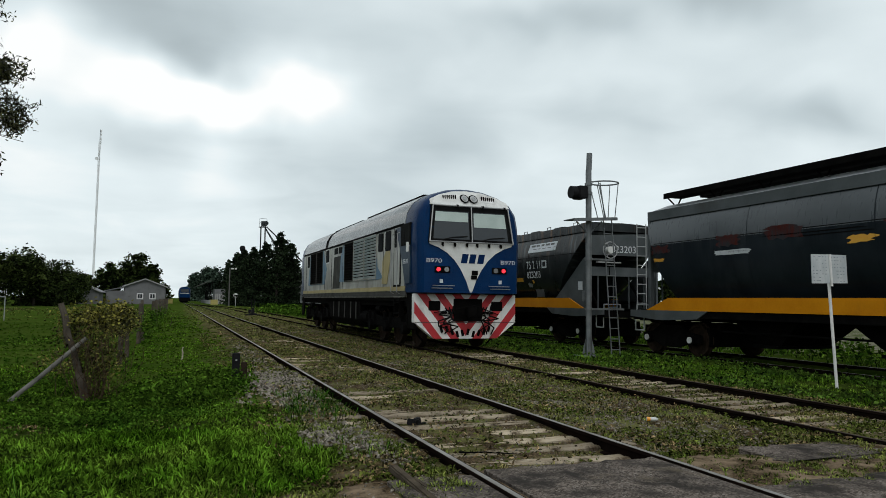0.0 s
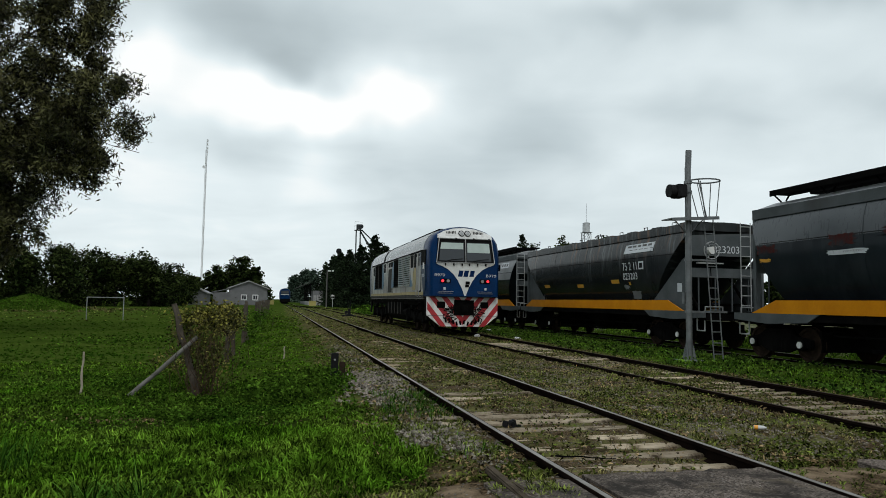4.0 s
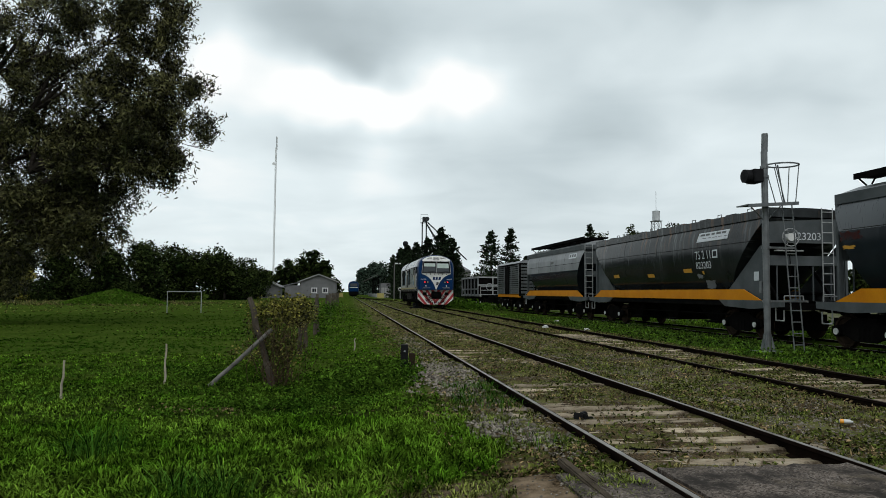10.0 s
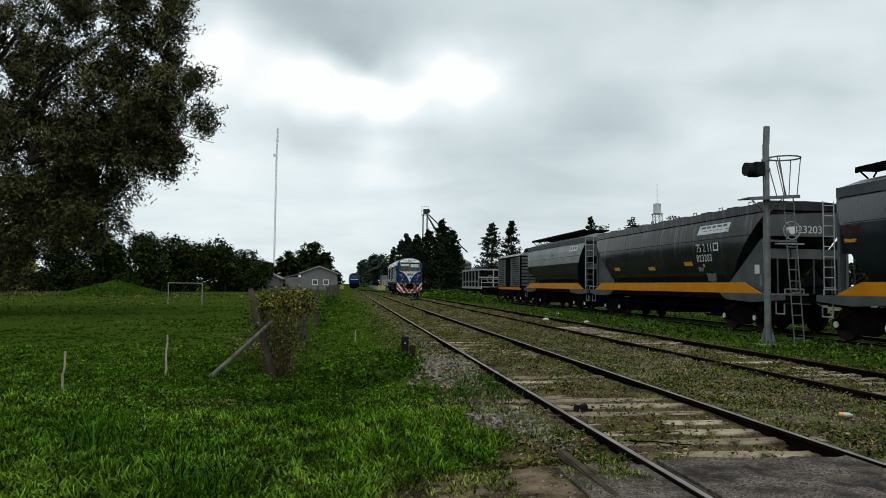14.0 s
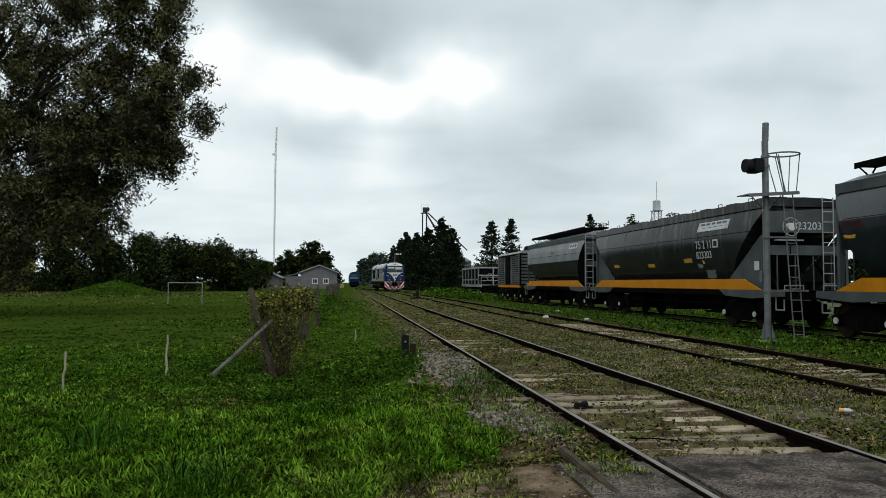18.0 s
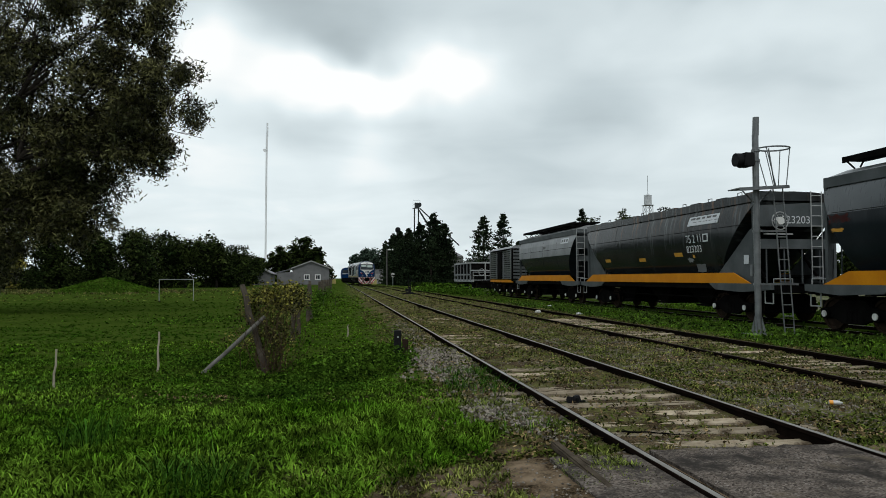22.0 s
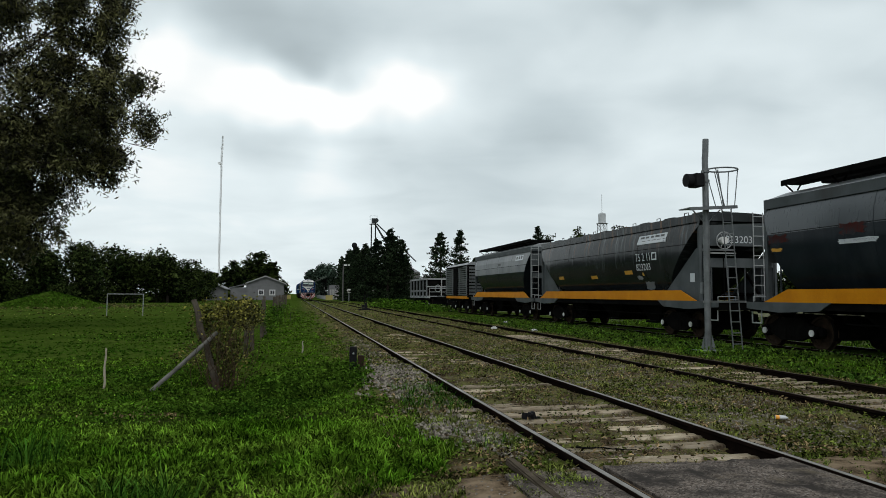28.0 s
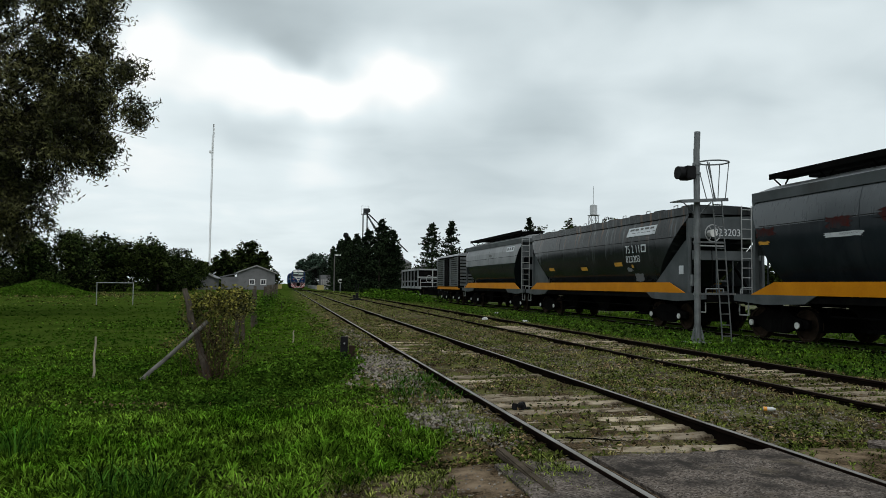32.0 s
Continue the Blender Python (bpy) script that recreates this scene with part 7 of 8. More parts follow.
def gum_tree():
    """The large tree at the edge of the field, its crown hanging over the grass."""
    r = np.random.RandomState(11)
    tr = thing("gum_tree", "large olive gum tree with drooping crown over the field", "tree")
    blobs = [(-8.4, 30, 12.5, 1.5, 2.2, 1.3), (-12.4, 31, 12.8, 1.5, 1.8, 1.1), (-7.1, 30, 9.6, 1.4, 2.0, 0.9), (-9.9, 30, 8.9, 1.9, 2.4, 1.7), (-12.2, 30.5, 9.9, 1.5, 2.0, 1.3), (-8.3, 30, 7.2, 1.7, 2.2, 1.2), (-10.4, 30, 6.4, 1.7, 2.2, 1.3), (-12.3, 30.5, 7.0, 2.0, 2.5, 1.6),
             (-9.5, 30, 14.0, 2.2, 2.5, 1.6), (-6.5, 30, 8.1, 1.3, 1.8, 0.8), (-8.0, 30, 10.8, 1.3, 1.6, 0.9), (-8.5, 30, 5.9, 1.2, 1.8, 0.9), (-9.3, 30, 4.7, 1.0, 1.5, 0.8), (-10.4, 30, 3.9, 0.9, 1.2, 0.6), (-10.1, 30, 11.5, 1.8, 2.4, 1.6), (-14.6, 31, 10.8, 2.4, 3, 2.2),
             (-14.8, 31, 7.6, 2.4, 3, 1.9), (-17.2, 31.5, 9.2, 2.8, 3, 2.6), (-16.8, 31, 12.9, 2.8, 3, 2.2), (-19.6, 32, 8, 3, 3.5, 3), (-12.4, 30, 4.6, 1.5, 1.8, 1.0), (-14.8, 30.5, 4.4, 1.9, 2, 1.4), (-13.2, 29.8, 2.7, 0.9, 1.2, 0.9), (-15.6, 30.5, 2.0, 1.5, 1.6, 1.4), (-18.0, 31, 3.4, 2.3, 2, 2.6), (-13.4, 33, 5.6, 2.2, 1.6, 1.6), (-11.4, 33, 5.2, 1.4, 1.4, 1.1), (-12.2, 33, 3.4, 1.5, 1.2, 1.0), (-15.0, 33, 2.6, 1.8, 1.6, 1.8), (-12.4, 32.5, 8.2, 2.0, 1.5, 1.5), (-10.6, 32.5, 7.3, 1.5, 1.4, 1.1), (-7.4, 29.5, 8.7, 1.4, 1.4, 1.1), (-8.3, 29.5, 7.7, 1.4, 1.4, 1.1), (-14.2, 30, 3.2, 1.6, 1.6, 1.6), (-12.0, 30, 4.1, 1.4, 1.4, 1.0), (-13.2, 30, 2.0, 0.9, 1.0, 1.0), (-10.8, 30.5, 4.6, 1.1, 1.2, 0.8), (-7.8, 30, 13.2, 1.3, 1.6, 1.0), (-7.6, 30, 11.9, 1.1, 1.4, 0.7), (-7.2, 30.5, 6.9, 1.1, 1.2, 0.7), (-7.6, 30, 6.2, 0.8, 1.2, 0.6), (-11.2, 30.5, 4.9, 1.3, 1.4, 0.9), (-10.0, 31, 5.4, 1.2, 1.4, 0.8), (-12.8, 31, 3.9, 1.3, 1.4, 0.9), (-9.7, 30, 3.8, 1.0, 1.2, 0.7), (-11.0, 30, 3.4, 1.3, 1.2, 0.8), (-12.3, 30, 2.9, 1.2, 1.2, 0.9), (-10.3, 30, 3.1, 0.7, 0.9, 0.5), (-9.4, 31.5, 9.6, 1.6, 1.4, 1.4), (-9.0, 31.5, 7.6, 1.4, 1.2, 1.2)]
    tb = Build().rod((-16.6, 31, -0.4), (-16.2, 31, 2.4), 0.55, 0.42, 12)
    for tgt in ((-12.0, 30, 3.9), (-10.0, 30, 6.6), (-11.5, 30, 9.5), (-13, 30, 11.5), (-16, 31, 12), (-19, 32, 8.5)):
        limbs(tb, (-16.2, 31, 2.3), 0.26, [tgt], r, 2)
    for q in blobs[:8]:
        limbs(tb, (-12.6 if q[0] > -12 else -14, 30.2, 6 if q[2] > 5 else 3.6), 0.10, [q[:3]], r, 1)
    part("trunk", tb, BARK, tr)
    # sprays: each twig carries a bunch of narrow hanging leaves
    n_twig, per = 18500, 12
    hub = in_blobs(blobs, n_twig, r, 0.30, 0.22)
    c = (hub[:, None] + r.normal(size=(n_twig, per, 3)) * np.array([0.10, 0.10, 0.14])).reshape(-1, 3)
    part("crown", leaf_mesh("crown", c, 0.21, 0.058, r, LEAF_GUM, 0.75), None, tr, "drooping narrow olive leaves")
    tw = Build()
    for i in range(0, n_twig, 9):
        h = hub[i]
        tw.rod(h, h + r.normal(size=3) * 0.28 + np.array([0, 0, 0.1]), 0.012, 0.006, 3)
    for e in ((-5.9, 30, 7.2), (-5.5, 30.1, 7.05)):
        tw.tube([(-7.2, 30, 7.5), (-6.5, 30, 7.25), e], 0.014, 4)
    tagged(part("twig_tangle", tw, BARK, tr), kind="stuff")


gum_tree()

# belt of trees behind the field
r7 = random.Random(21)
BELT = [(-47, 104, 8.3), (-43, 100, 7.6), (-40.5, 108, 8.6), (-37.5, 102, 8.0), (-34.5, 106, 8.4), (-31.5, 101, 7.8), (-29, 108, 8.7), (-26.5, 104, 8.4), (-24.5, 111, 8.3), (-22, 108, 7.4), (-20.5, 116, 8.3), (-18.2, 112, 7.3), (-17.8, 122, 7.0), (-18.5, 133, 6.2), (-17.0, 145, 6.2), (-50, 110, 9), (-53, 104, 8.5), (-56, 112, 9)]
for k, (x, y, h) in enumerate(BELT):
    broad_tree("field_tree", "dense dark green tree in the belt behind the field", x, y, h, 4.9 if h > 7.8 else 4.2, 30 + k, LEAF_GREEN, 6000, 0.44, low=-0.2)
for k, (x, y, h, w) in enumerate(((-38.2, 92, 5.2, 1.6), (-33.5, 97, 3.0, 2.2), (-42, 88, 3.2, 2.4), (-36, 90, 2.6, 2.2), (-28.5, 97, 2.6, 2.4))):
    broad_tree("understorey_bush", "yellow-green bush at the foot of the tree belt" if k == 0 else "low dark green bush at the foot of the tree belt", x, y, h, w, 70 + k, LEAF_YELLOW if k == 0 else LEAF_GREEN, 1500, 0.30, 0.08, -0.2)
for k, (x, y, h, w) in enumerate(((-13.8, 176, 9.0, 4.6), (-9.3, 184, 12.4, 6.0), (-5.2, 182, 10.0, 4.4), (-18.2, 178, 6.2, 3.6), (-23, 185, 6.5, 5))):
    broad_tree("garden_tree", "rounded dark tree behind the houses", x, y, h, w, 90 + k, LEAF_GREEN, 5500, 0.8, low=-0.3)
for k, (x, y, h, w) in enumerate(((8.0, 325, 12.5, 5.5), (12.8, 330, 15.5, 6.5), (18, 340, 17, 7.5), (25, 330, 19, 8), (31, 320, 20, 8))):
    broad_tree("far_tree", "dark tree beyond the station, haze tinted into its leaves", x, y, h, w, 110 + k, LEAF_HAZE, 6500, 1.05, low=-0.3)
# conifers behind the tracks
for k, (x, y, h, w) in enumerate(((17.6, 130, 13.2, 3.4), (19.5, 131, 11.4, 3.0), (15.4, 133, 11.6, 2.9), (13.9, 140, 11.0, 2.6), (13.1, 150, 11.0, 2.5), (12.9, 160, 10.6, 2.4), (13.2, 172, 11.6, 2.4), (16.7, 127, 8.5, 3.0), (14.8, 131, 8.0, 2.8), (20.6, 134, 8.6, 2.6), (18.4, 136, 12.6, 2.8), (12.6, 146, 7.8, 2.5), (12.3, 155, 8.0, 2.3), (14.4, 185, 12.8, 2.4), (13.2, 198, 11.5, 2.3))):
    conifer("conifer", "dense black-green conifer beside the station yard", x, y, h, w * 1.4, 130 + k, 6500, 0.44, 0.55, -0.02, 0.62)
for k, (x, y, h, w) in enumerate(((24.9, 120, 11.9, 2.3), (28.4, 120, 12.4, 1.9), (31.5, 121, 7.6, 1.6))):
    conifer("tall_pine", "open feathery dark pine behind the wagons", x, y, h, w * 2.1, 160 + k, 5200, 0.42, 0.6, 0.04, 0.75)
for k, (x, y, h, w) in enumerate(((42.6, 120, 13.4, 2.0), (46.0, 122, 10.2, 2.0), (51.8, 124, 11.0, 1.7))):
    conifer("tall_pine", "open feathery dark pine behind the wagons", x, y, h, w * 1.9, 170 + k, 4200, 0.42, 0.6, 0.04, 0.75)
for k, (x, y, h, w) in enumerate(((47.5, 128, 13.6, 3.5), (54.5, 130, 15.4, 4), (58, 131, 14.6, 4), (64.5, 134, 16.6, 3.5), (46, 62, 3.6, 2.6), (49, 62, 4.2, 2.8), (52, 64, 4.0, 2.8), (54.5, 63, 4.2, 2.8), (43.5, 62, 3.6, 2.6), (57, 62, 4.4, 2.8), (40.5, 63, 3.4, 2.6), (72, 134, 13.0, 4), (76, 136, 12.4, 3.5), (84, 140, 11, 4), (38, 128, 7.5, 3.5), (33, 132, 7.0, 3), (92, 130, 10, 5), (100, 122, 11, 6), (106, 112, 10, 6), (110, 102, 11, 6), (114, 92, 10, 6), (118, 82, 11, 6), (120, 72, 10, 6))):
    broad_tree("yard_tree", "dark leafy tree behind the wagons", x, y, h, w, 180 + k, LEAF_GREEN, 4200 if k < 4 else 1500, 0.5)
# closing belt of trees all round, beyond the yard and behind the camera
r9 = random.Random(9)
for k in range(26):
    a = radians(60 + 300 * k / 25) if k else radians(55)
    x, y = 150 * math.sin(a), 150 * math.cos(a)
    if y < 60 or abs(x) > 100:
        broad_tree("distant_tree", "distant dark tree closing the yard", x, y, 11 + 3 * r9.random(), 8, 300 + k, LEAF_GREEN, 700, 1.3)


def mound():
    b = []
    n, m = 26, 12
    verts, faces = [], []
    for j in range(m):
        k = j / (m - 1)
        for i in range(n):
            a = 2 * math.pi * i / n
            rr = 5.2 * k
            z = 1.55 * (1 - k) ** 0.9 * (1 + 0.25 * noise.noise(Vector((math.cos(a) * k * 3, math.sin(a) * k * 3, 2)))) - 0.25
            verts.append((-22.5 + rr * math.cos(a) * 1.0, 74 + rr * math.sin(a) * 0.8, z))
    for j in range(m - 1):
        for i in range(n):
            faces.append((j * n + i, j * n + (i + 1) % n, (j + 1) * n + (i + 1) % n, (j + 1) * n + i))
    md = thing("earth_mound", "grassy earth mound at the edge of the field", "mound")
    part("earth", sheet("earth", verts, faces, ground.data.materials[0], True), None, md)
    r = np.random.RandomState(4)
    k = np.sqrt(r.uniform(0, 1, 4500))
    a = r.uniform(0, 6.28, 4500)
    c = np.stack([-22.5 + 5.2 * k * np.cos(a), 74 + 4.2 * k * np.sin(a), 1.55 * (1 - k) ** 0.9 - 0.15], 1)
    part("turf", leaf_mesh("turf", c, 0.26, 0.10, r, BLADE_FIELD, -0.8), None, md)


mound()


STEM_BROWN = surface("dry_brown_stem", (0.022, 0.014, 0.010), (0.095, 0.065, 0.042), 9, 0.9, 0, 0.2, 30)


def vine_shrub():
    r = np.random.RandomState(6)
    vs = thing("vine_shrub", "tangled yellowing vine over the old corner post", "shrub")
    blobs = [(-1.05, 11.6, 0.95, 0.36, 0.4, 0.22), (-0.85, 12.0, 1.0, 0.3, 0.6, 0.2), (-1.0, 11.5, 0.5, 0.28, 0.3, 0.4), (-0.85, 11.6, 0.25, 0.24, 0.3, 0.35), (-1.35, 11.6, 0.75, 0.15, 0.3, 0.3), (-0.85, 12.8, 0.95, 0.3, 0.5, 0.18), (-1.65, 12.6, 0.25, 0.3, 0.4, 0.2), (-0.95, 14.2, 0.85, 0.28, 1.0, 0.22), (-0.98, 16.6, 0.72, 0.28, 1.2, 0.28)]
    c = in_blobs(blobs, 7600, r, 0.0, 0.075)
    c = c[(c[:, 2] > 0.62) | (r.uniform(0, 1, len(c)) < 0.65)]
    part("leaves", leaf_mesh("leaves", c, 0.052, 0.032, r, LEAF_SHRUB, 0.2), None, vs, "small yellow-green vine leaves")
    up = c[c[:, 2] > 0.85][:1500] + np.array([0, -0.05, 0.05])
    part("top_leaves", leaf_mesh("top_leaves", up, 0.055, 0.036, r, LEAF_YELLOW, 0.1), None, vs, "bright yellowing leaves on top")
    st = Build()
    for i in range(75):
        x, y = -1.02 + r.normal() * 0.14, 11.5 + r.normal() * 0.14
        p = Vector((x, y, ground_z(x, y) - 0.02))
        for k in range(4):
            q = p + Vector((r.normal() * 0.10 + 0.02, r.normal() * 0.10 + 0.03, r.uniform(0.15, 0.32)))
            st.rod(p, q, 0.0055, 0.004, 4)
            p = q
    tagged(part("stem_tangle", st, STEM_BROWN, vs), kind="stuff")
    # growth along the wires
    for k, (x, y, s) in enumerate(((-0.75, 24.5, 0.22), (-0.75, 28, 0.3), (-0.75, 33, 0.3), (-0.7, 38, 0.35), (-0.6, 46, 0.45))):
        hd = thing("fence_weeds", "straggling green weeds along the fence", "weeds", "weeds along the fence")
        c = in_blobs([(x, y, 0.35, s, 1.6, 0.45)], 480, r, 0.1, 0.12)
        c[:, 2] = np.maximum(c[:, 2], -0.1)
        part("leaves", leaf_mesh("leaves", c, 0.09, 0.05, r, WEED, 0.1), None, hd)


vine_shrub()


def clump(name, label, x, y, sx, sy, h, n, size, seed, material):
    r = np.random.RandomState(seed)
    c = np.stack([x + r.normal(size=n) * sx, y + r.normal(size=n) * sy, np.abs(r.normal(size=n)) * h], 1)
    c[:, 2] = np.minimum(c[:, 2], h * 1.8) + np.array([ground_z(a, b) for a, b in c[:, :2]])
    ob = thing(name, label, "weeds", "weed clumps")
    part("leaves", leaf_mesh("leaves", c, size, size * 0.45, r, material, -0.1), None, ob)


for k, (x, y, sx, sy, h, n, size) in enumerate(((-1.5, 9.25, 0.5, 0.16, 0.07, 1500, 0.05), (-0.5, 9.3, 0.45, 0.16, 0.07, 1400, 0.05), (0.3, 9.6, 0.3, 0.2, 0.06, 900, 0.05), (0.10, 11.2, 0.30, 0.45, 0.15, 2600, 0.07), (0.7, 11.9, 0.25, 0.5, 0.15, 2200, 0.07), (-2.2, 11.8, 0.35, 0.3, 0.08, 700, 0.06), (-1.0, 10.6, 0.9, 0.35, 0.07, 1500, 0.055), (-4.5, 24, 1.2, 0.8, 0.10, 700, 0.10), (11.5, 60, 1.0, 3.0, 0.3, 900, 0.25), (10.6, 68, 1.0, 3.0, 0.45, 1100, 0.3), (10.2, 75, 1.2, 3.5, 0.5, 1100, 0.3), (16.8, 9.5, 0.8, 2.5, 0.35, 1500, 0.16), (17.2, 15, 0.8, 3.0, 0.3, 1200, 0.16), (17.5, 24, 0.9, 5.0, 0.3, 1600, 0.18))):
    clump("weed_clump", "low broad-leaved dark green weeds in the grass", x, y, sx, sy, h, n, size, 200 + k, WEED)


def blades(name, label, zones, material, seed):
    """Grass of curved blades; zones of (x0, x1, y0, y1, per square metre, height, width, clumping)."""
    r = np.random.RandomState(seed)
    vs, fs, base = [], [], 0
    for x0, x1, y0, y1, dens, hgt, wid, patchy in zones:
        n = int((x1 - x0) * (y1 - y0) * dens)
        # blades stand in tufts and lean away from their middle
        hubs = max(n // 11, 1)
        root = np.stack([r.uniform(x0, x1, hubs), r.uniform(y0, y1, hubs)], 1)[r.randint(0, hubs, n)]
        away = r.normal(size=(n, 2))
        p = root + away * 0.22 * hgt
        lump = np.array([noise.noise(Vector((a * 1.1, b * 1.1, seed))) + 0.5 * noise.noise(Vector((a * 4, b * 4, seed + 3))) for a, b in p])
        edge = np.array([noise.noise(Vector((a * 0.9, b * 0.9, 11))) for a, b in p])
        keep = (r.uniform(-0.6, 0.6, n) * (1.2 - patchy) + lump * patchy * 1.4 > -0.05 - 0.5 * (1 - patchy)) & ~((p[:, 0] + 0.5 * edge > 1.25) & (p[:, 0] < 1.55) & (p[:, 1] < 6)) 
        if name == "lawn_grass":
            keep &= ~((p[:, 1] + 0.7 * edge < 4.45 + 0.9 * p[:, 0]) & (p[:, 0] > -0.2))
            keep &= p[:, 0] + 0.35 * edge < 1.35 + 0.25 * (p[:, 1] > 14)
            keep &= ~(((p[:, 0] - 1.6) / 0.36) ** 2 + ((p[:, 1] - 7.4) / 0.7) ** 2 + edge * 0.6 < 0.8)
        if name == "yard_weeds":
            for c in (TRACK_A, TRACK_B):
                keep &= ~((np.abs(np.abs(p[:, 0] - c) - 0.87) < 0.07))
            keep &= ~((p[:, 0] > 2.2) & (p[:, 0] < 12.6) & (p[:, 1] < 5.35))
            keep &= ~((np.abs(p[:, 0] - TRACK_A) < 0.75) & (p[:, 1] < 8.8) & (r.uniform(0, 1, n) < 0.7))
        p, lump, away = p[keep], lump[keep], away[keep]
        n = len(p)
        z = np.array([ground_z(a, b) for a, b in p]) - 0.01
        h = hgt * (0.65 + 0.55 * np.clip(lump + 0.4, 0, 1.4)) * r.uniform(0.55, 1.3, n)
        a = np.arctan2(away[:, 1], away[:, 0]) + r.normal(size=n) * 0.5
        ox, oy = np.cos(a), np.sin(a)
        w = wid * r.uniform(0.6, 1.3, n) / 2
        arch = r.uniform(0.25, 1.25, n)
        fold = r.uniform(-0.6, 0.6, n)
        dx, dy = -np.sin(a + fold) * w, np.cos(a + fold) * w
        rows = []
        # each blade rises, leans out and nods over at its tip
        for k, wide in ((0.0, 0.8), (0.42, 1.0), (0.78, 0.7)):
            out, up = h * arch * k ** 1.7, h * (k - 0.42 * arch * k ** 2.2)
            for sgn in (-1, 1):
                rows.append(np.stack([p[:, 0] + ox * out + sgn * dx * wide, p[:, 1] + oy * out + sgn * dy * wide, z + up], 1))
        rows.append(np.stack([p[:, 0] + ox * h * arch, p[:, 1] + oy * h * arch, z + h * (1 - 0.5 * arch)], 1))
        i = base + np.arange(n)[:, None] * 7
        fs.append(np.concatenate([i + np.array(q) for q in ((0, 1, 3), (0, 3, 2), (2, 3, 5), (2, 5, 4), (4, 5, 6))], 0))
        vs.append(np.stack(rows, 1).reshape(-1, 3))
        base += n * 7
    return tagged(part(name, sheet(name, np.concatenate(vs), np.concatenate(fs), material)), label, "grass", kind="stuff")


blades("lawn_grass", "lush uneven green grass of the field", [(-3.0, 1.6, 3.6, 5.0, 3600, 0.115, 0.012, 0.5), (-4.2, 1.6, 5.0, 8.0, 2900, 0.125, 0.013, 0.5), (-6.6, 1.7, 8.0, 13.0, 1300, 0.075, 0.016, 0.45), (-7.4, -1.0, 13, 16.5, 520, 0.07, 0.018, 0.55), (-1.0, 1.9, 13, 26, 560, 0.055, 0.021, 0.25), (-0.9, 2.2, 26, 60, 130, 0.07, 0.04, 0.4)], BLADE, 3)
blades("field_grass", "short dark green turf of the playing field", [(-10.5, -1.0, 13, 22, 260, 0.06, 0.028, 0.4), (-21, -0.9, 22, 44, 46, 0.06, 0.045, 0.4)], BLADE_FIELD, 4)
blades("far_turf", "olive-green grass at the far side of the field", [(-40, 2.4, 44, 85, 9, 0.09, 0.10, 0.6)], BLADE_OLIVE, 29)
def clover():
    """Small round weed leaves lying in the turf."""
    r = np.random.RandomState(17)
    c = np.concatenate([np.stack([r.uniform(-6.5, 1.2, 22000), r.uniform(8.5, 14, 22000), np.zeros(22000)], 1), np.stack([r.uniform(-4, 0.2, 2500), r.uniform(5.8, 8.5, 2500), np.zeros(2500)], 1), np.stack([r.uniform(-20, -1.5, 1200), r.uniform(20, 44, 1200), np.zeros(1200)], 1)])
    keep = np.array([noise.noise(Vector((a * 0.6, b * 0.6, 21))) + 0.6 * noise.noise(Vector((a * 2.1, b * 2.1, 4))) > -0.05 for a, b, _ in c])
    c = c[keep]
    c[:, 2] = np.array([ground_z(a, b) for a, b, _ in c]) + r.uniform(0.02, 0.075, len(c))
    c = c[~((c[:, 0] > -1.0) & (c[:, 1] > 13))]
    k = c[:, 1] > 20
    me = leaf_mesh("clover", np.concatenate([c[~k], c[k]]), 0.036, 0.030, r, WEED, 0.0)
    tagged(part("clover", me), "small dark clover leaves among the grass", "clover", kind="stuff")


clover()


def verge_weeds():
    """Broad low weed leaves between the siding and the parked wagons."""
    r = np.random.RandomState(31)
    n = 16000
    c = np.stack([r.uniform(8.9, 12.8, n), 6 + 34 * r.uniform(0, 1, n) ** 1.4, np.zeros(n)], 1)
    c = c[np.array([noise.noise(Vector((a * 0.8, b * 0.8, 41))) + 0.6 * noise.noise(Vector((a * 2.6, b * 2.6, 14))) > 0.0 for a, b, _ in c])]
    c[:, 2] = np.array([ground_z(a, b) for a, b, _ in c]) + r.uniform(0.02, 0.13, len(c))
    tagged(part("verge_weeds", leaf_mesh("verge_weeds", c, 0.075, 0.055, r, WEED_BRIGHT, 0.0)), "broad-leaved green weeds beside the parked wagons", "weeds", kind="stuff")


WEED_BRIGHT = foliage("bright_weed_leaf", (0.04, 0.085, 0.012), (0.075, 0.13, 0.02), 1.2, 0.3, 4.0)
verge_weeds()
blades("dry_edge", "dry tan grass along the foot of the tree belt", [(-46, -14, 66, 90, 12, 0.28, 0.05, 0.7), (-14, -3, 74, 110, 5, 0.2, 0.06, 0.8)], BLADE_DRY, 19)


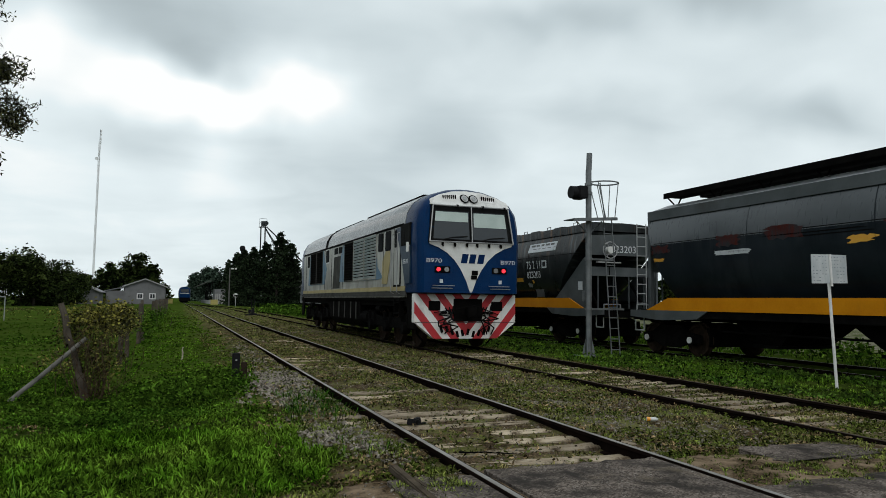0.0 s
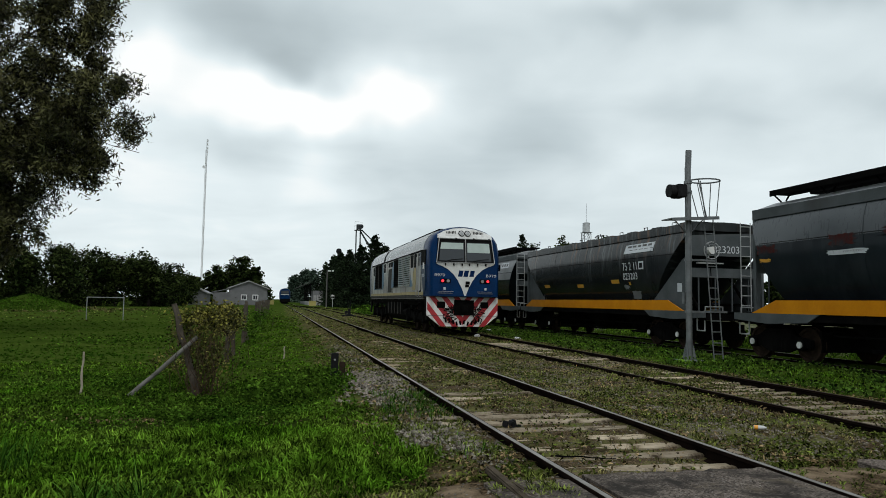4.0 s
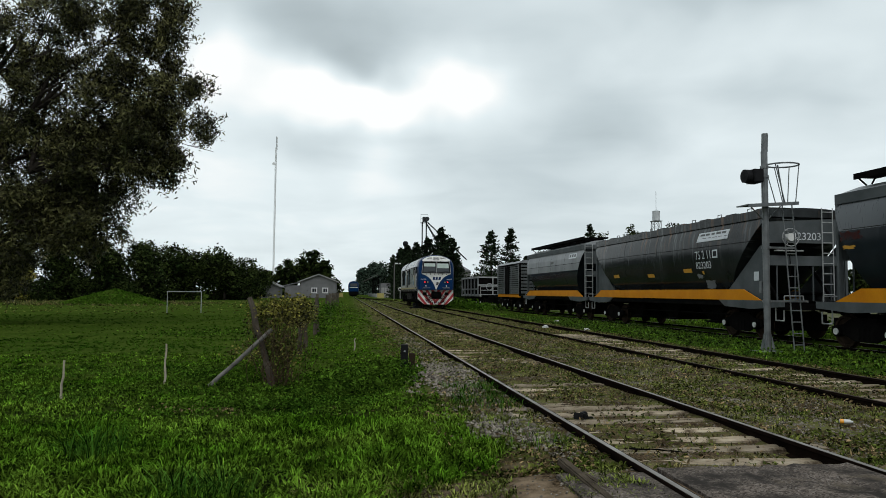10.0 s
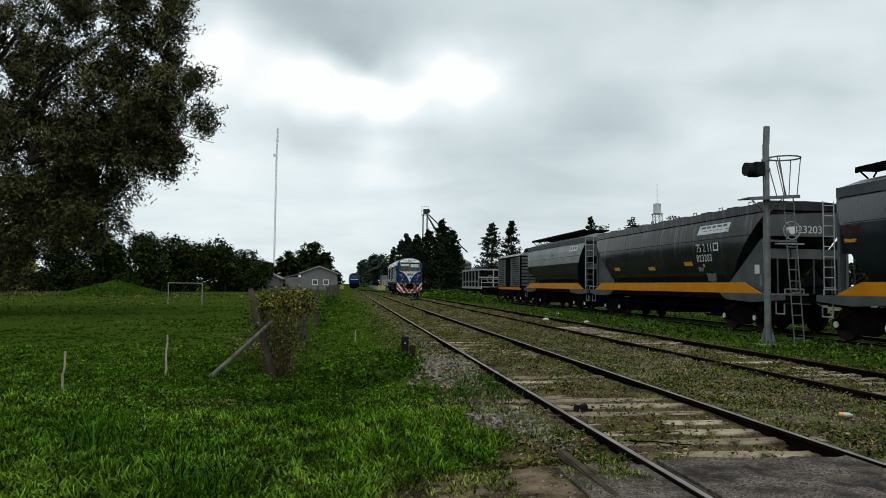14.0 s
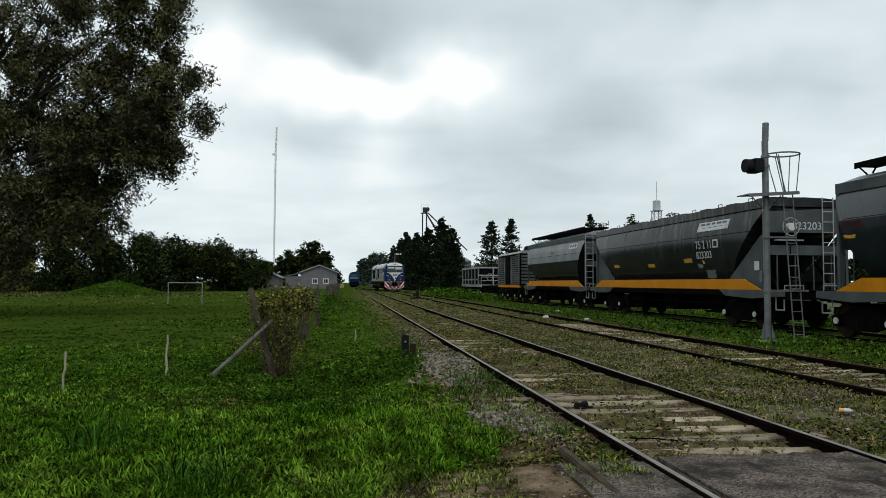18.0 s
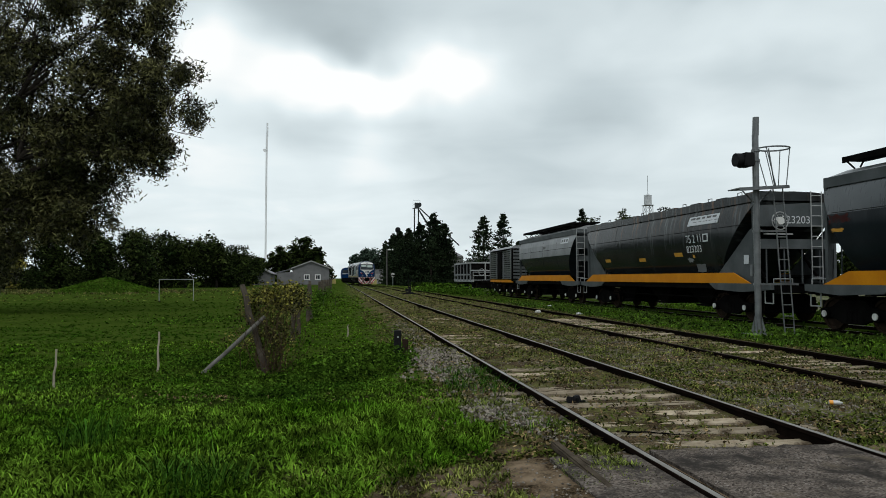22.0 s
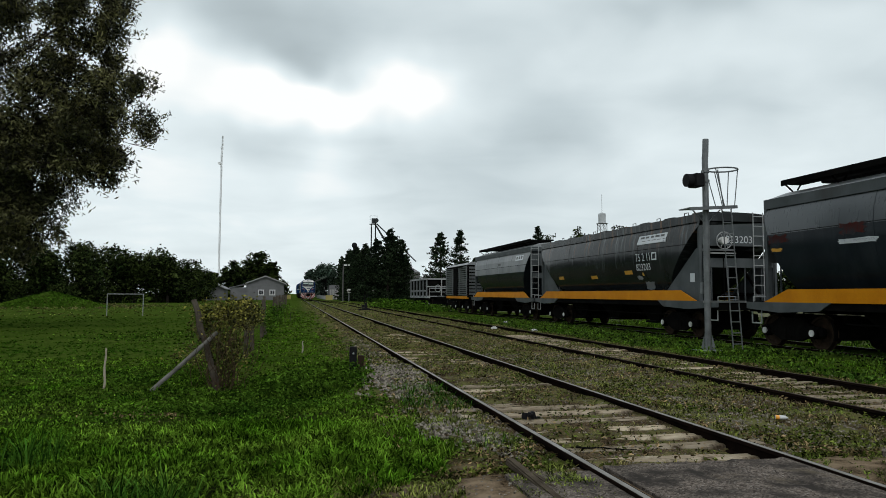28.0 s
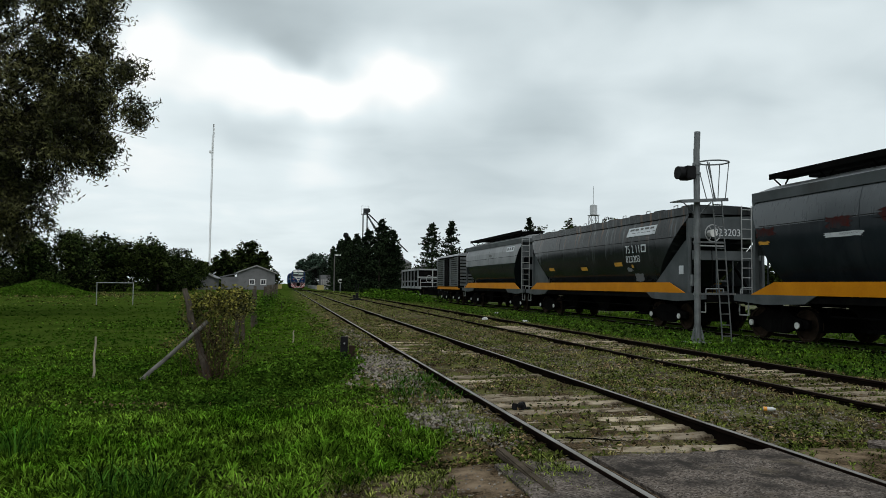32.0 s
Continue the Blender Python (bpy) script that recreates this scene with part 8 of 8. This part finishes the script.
def litter_layer():
    """Dead leaves, moss and low weeds lying on the soil between the rails."""
    r = np.random.RandomState(23)
    for nm, lab, n, mat, seed, cut in (("soil_litter", "brown dead leaf litter on the yard soil", 42000, LITTER, 2, 0.0), ("low_weeds", "low green weeds creeping over the yard soil", 62000, WEED_OLIVE, 9, 0.02)):
        y = 5.3 + 24 * r.uniform(0, 1, n) ** 1.6
        c = np.stack([r.uniform(0.9, 9.3, n), y, np.zeros(n)], 1)
        if nm == "soil_litter":
            c[:1300] = np.stack([r.normal(-1.0, 0.75, 1300), r.normal(9.1, 0.2, 1300), np.zeros(1300)], 1)
        keep = np.array([noise.noise(Vector((a * 0.9, b * 0.9, seed))) + 0.7 * noise.noise(Vector((a * 3.1, b * 3.1, seed))) > cut for a, b, _ in c])
        for t in (TRACK_A, TRACK_B):
            keep &= np.abs(np.abs(c[:, 0] - t) - 0.87) > 0.06
        keep &= ~((np.abs(c[:, 0] - TRACK_A) < 0.85) & (c[:, 1] < (10.5 if nm == "low_weeds" else 8.8)) & (r.uniform(0, 1, n) < 0.75))
        c = c[keep]
        c[:, 2] = np.array([ground_z(a, b) for a, b, _ in c]) + r.uniform(0.004, 0.045, len(c))
        tagged(part(nm, leaf_mesh(nm, c, 0.05, 0.02, r, mat, 0.0)), lab, "ground cover", kind="stuff")


LITTER = foliage("dead_leaf_litter", (0.10, 0.07, 0.035), (0.28, 0.20, 0.105), 2.0, 0.15, 5.0)
WEED_OLIVE = foliage("olive_creeping_weed", (0.048, 0.078, 0.012), (0.125, 0.140, 0.030), 1.5, 0.25, 5.0)
litter_layer()
blades("verge_grass", "rough green grass between the sidings", [(9.0, 12.4, 5.5, 20, 420, 0.095, 0.013, 0.55), (9.2, 12.4, 20, 48, 140, 0.10, 0.022, 0.6), (12.4, 15.6, 5, 40, 25, 0.10, 0.022, 0.8), (15.6, 20, 5, 40, 70, 0.25, 0.022, 0.5)], BLADE, 5)
blades("yard_weeds", "thin olive weeds on the soil between rails", [(1.6, 9.4, 5.3, 11, 760, 0.055, 0.010, 0.85), (1.6, 9.4, 11, 22, 360, 0.06, 0.015, 0.8), (1.8, 9.6, 22, 50, 70, 0.08, 0.026, 0.6)], BLADE_DRY, 7)
blades("edge_weeds", "short dry weeds on the bare soil beside the road", [(-0.4, 2.1, 4.3, 6.3, 2800, 0.055, 0.010, 0.25), (1.3, 2.1, 6.0, 9.5, 600, 0.07, 0.010, 0.4)], BLADE_OLIVE, 37)
blades("crossing_weeds", "matted olive weeds between the asphalt slabs", [(4.12, 5.2, 4.05, 5.5, 1700, 0.05, 0.009, 0.45), (5.0, 6.6, 4.1, 4.9, 1500, 0.05, 0.009, 0.4), (6.15, 6.6, 4.7, 5.6, 1500, 0.05, 0.009, 0.4), (4.6, 6.5, 5.22, 5.7, 1500, 0.05, 0.009, 0.5)], BLADE_OLIVE, 27)
blades("siding_turf", "olive turf grown over the far track bed", [(4.2, 6.5, 5.6, 14, 640, 0.055, 0.012, 0.8), (6.8, 8.2, 5.6, 14, 420, 0.055, 0.012, 0.85), (8.5, 9.2, 5.6, 14, 500, 0.06, 0.011, 0.8), (2.4, 3.9, 8.8, 18, 420, 0.05, 0.012, 0.95), (4.2, 6.5, 14, 32, 120, 0.06, 0.018, 0.8), (6.7, 9.2, 14, 32, 130, 0.06, 0.02, 0.7), (2.2, 4.1, 18, 32, 60, 0.05, 0.02, 0.8), (1.8, 12.4, 32, 60, 45, 0.07, 0.05, 0.5), (1.6, 12.4, 60, 130, 11, 0.09, 0.12, 0.4)], BLADE_OLIVE, 13)
blades("tall_tufts", "taller dark grass tufts in the field", [(-1.25, -0.75, 4.9, 5.4, 1500, 0.34, 0.010, 0.1), (-2.3, -1.8, 6.2, 6.7, 700, 0.28, 0.009, 0.3), (1.4, 2.15, 8.3, 10.5, 380, 0.20, 0.008, 0.4), (1.5, 2.1, 6.0, 7.2, 160, 0.16, 0.007, 0.5), (-3.9, -3.3, 9.5, 9.9, 500, 0.18, 0.01, 0.3), (8.6, 9.3, 8, 16, 60, 0.22, 0.009, 0.7)], BLADE_DARK, 9)

# ---- what moves ----
# seconds, distance along the yard of the locomotive's near end, its sideways place and heading
LOCO_RUN = [(0, 18.0), (1, 19.8), (2, 22.0), (3, 24.7), (4.5, 30.2), (6, 36.4), (7.5, 44.3), (9, 52.8), (11, 65), (13, 77.5), (15, 90.5), (17, 102.5), (19, 114), (21, 126.5), (23, 138), (25.5, 149), (28, 157), (30, 160.8), (32, 162)]
RAKE_RUN = [(0, 0.0), (17, 0.0), (20, 0.03), (23, 0.08), (25.5, 0.16), (28, 0.30), (30, 0.36), (32, 0.40)]


def at_time(run, t):
    """Smooth reading between the rows of a run."""
    for i in range(len(run) - 1):
        if run[i][0] <= t <= run[i + 1][0]:
            (ta, a), (tb, b) = run[i], run[i + 1]
            def slope(k):
                lo, hi = max(k - 1, 0), min(k + 1, len(run) - 1)
                return (run[hi][1] - run[lo][1]) / (run[hi][0] - run[lo][0])
            h = tb - ta
            s = (t - ta) / h
            return (2 * s ** 3 - 3 * s ** 2 + 1) * a + (s ** 3 - 2 * s ** 2 + s) * h * slope(i) + (3 * s ** 2 - 2 * s ** 3) * b + (s ** 3 - s ** 2) * h * slope(i + 1)
    return run[-1][1]


def motions():
    def loco_pose(t):
        y = at_time(LOCO_RUN, t)
        x0, x1 = crossover_x(y + 3.1), crossover_x(y + 14.9)
        turn = math.atan2(x0 - x1, 11.8)
        return pose(x0 + (x0 - x1) * 3.1 / 11.8, y, 0, 0, 0, math.degrees(turn))
    walk(loco, [(0.5 * i, loco_pose(0.5 * i)) for i in range(65)])
    for wg in RAKE:
        base = wg.matrix_basis.copy()
        walk(wg, [(t, Matrix.Translation((0, d, 0)) @ base) for t, d in RAKE_RUN])
    for ax, r, mid, owner in WHEELS:
        if owner == loco:
            rows = [(0.1 * i, at_time(LOCO_RUN, 0.1 * i)) for i in range(321)]
        else:
            rows = RAKE_RUN
        d0 = rows[0][1]
        walk(ax, [(t, pose(*mid, -math.degrees((d - d0) / r))) for t, d in rows])


motions()
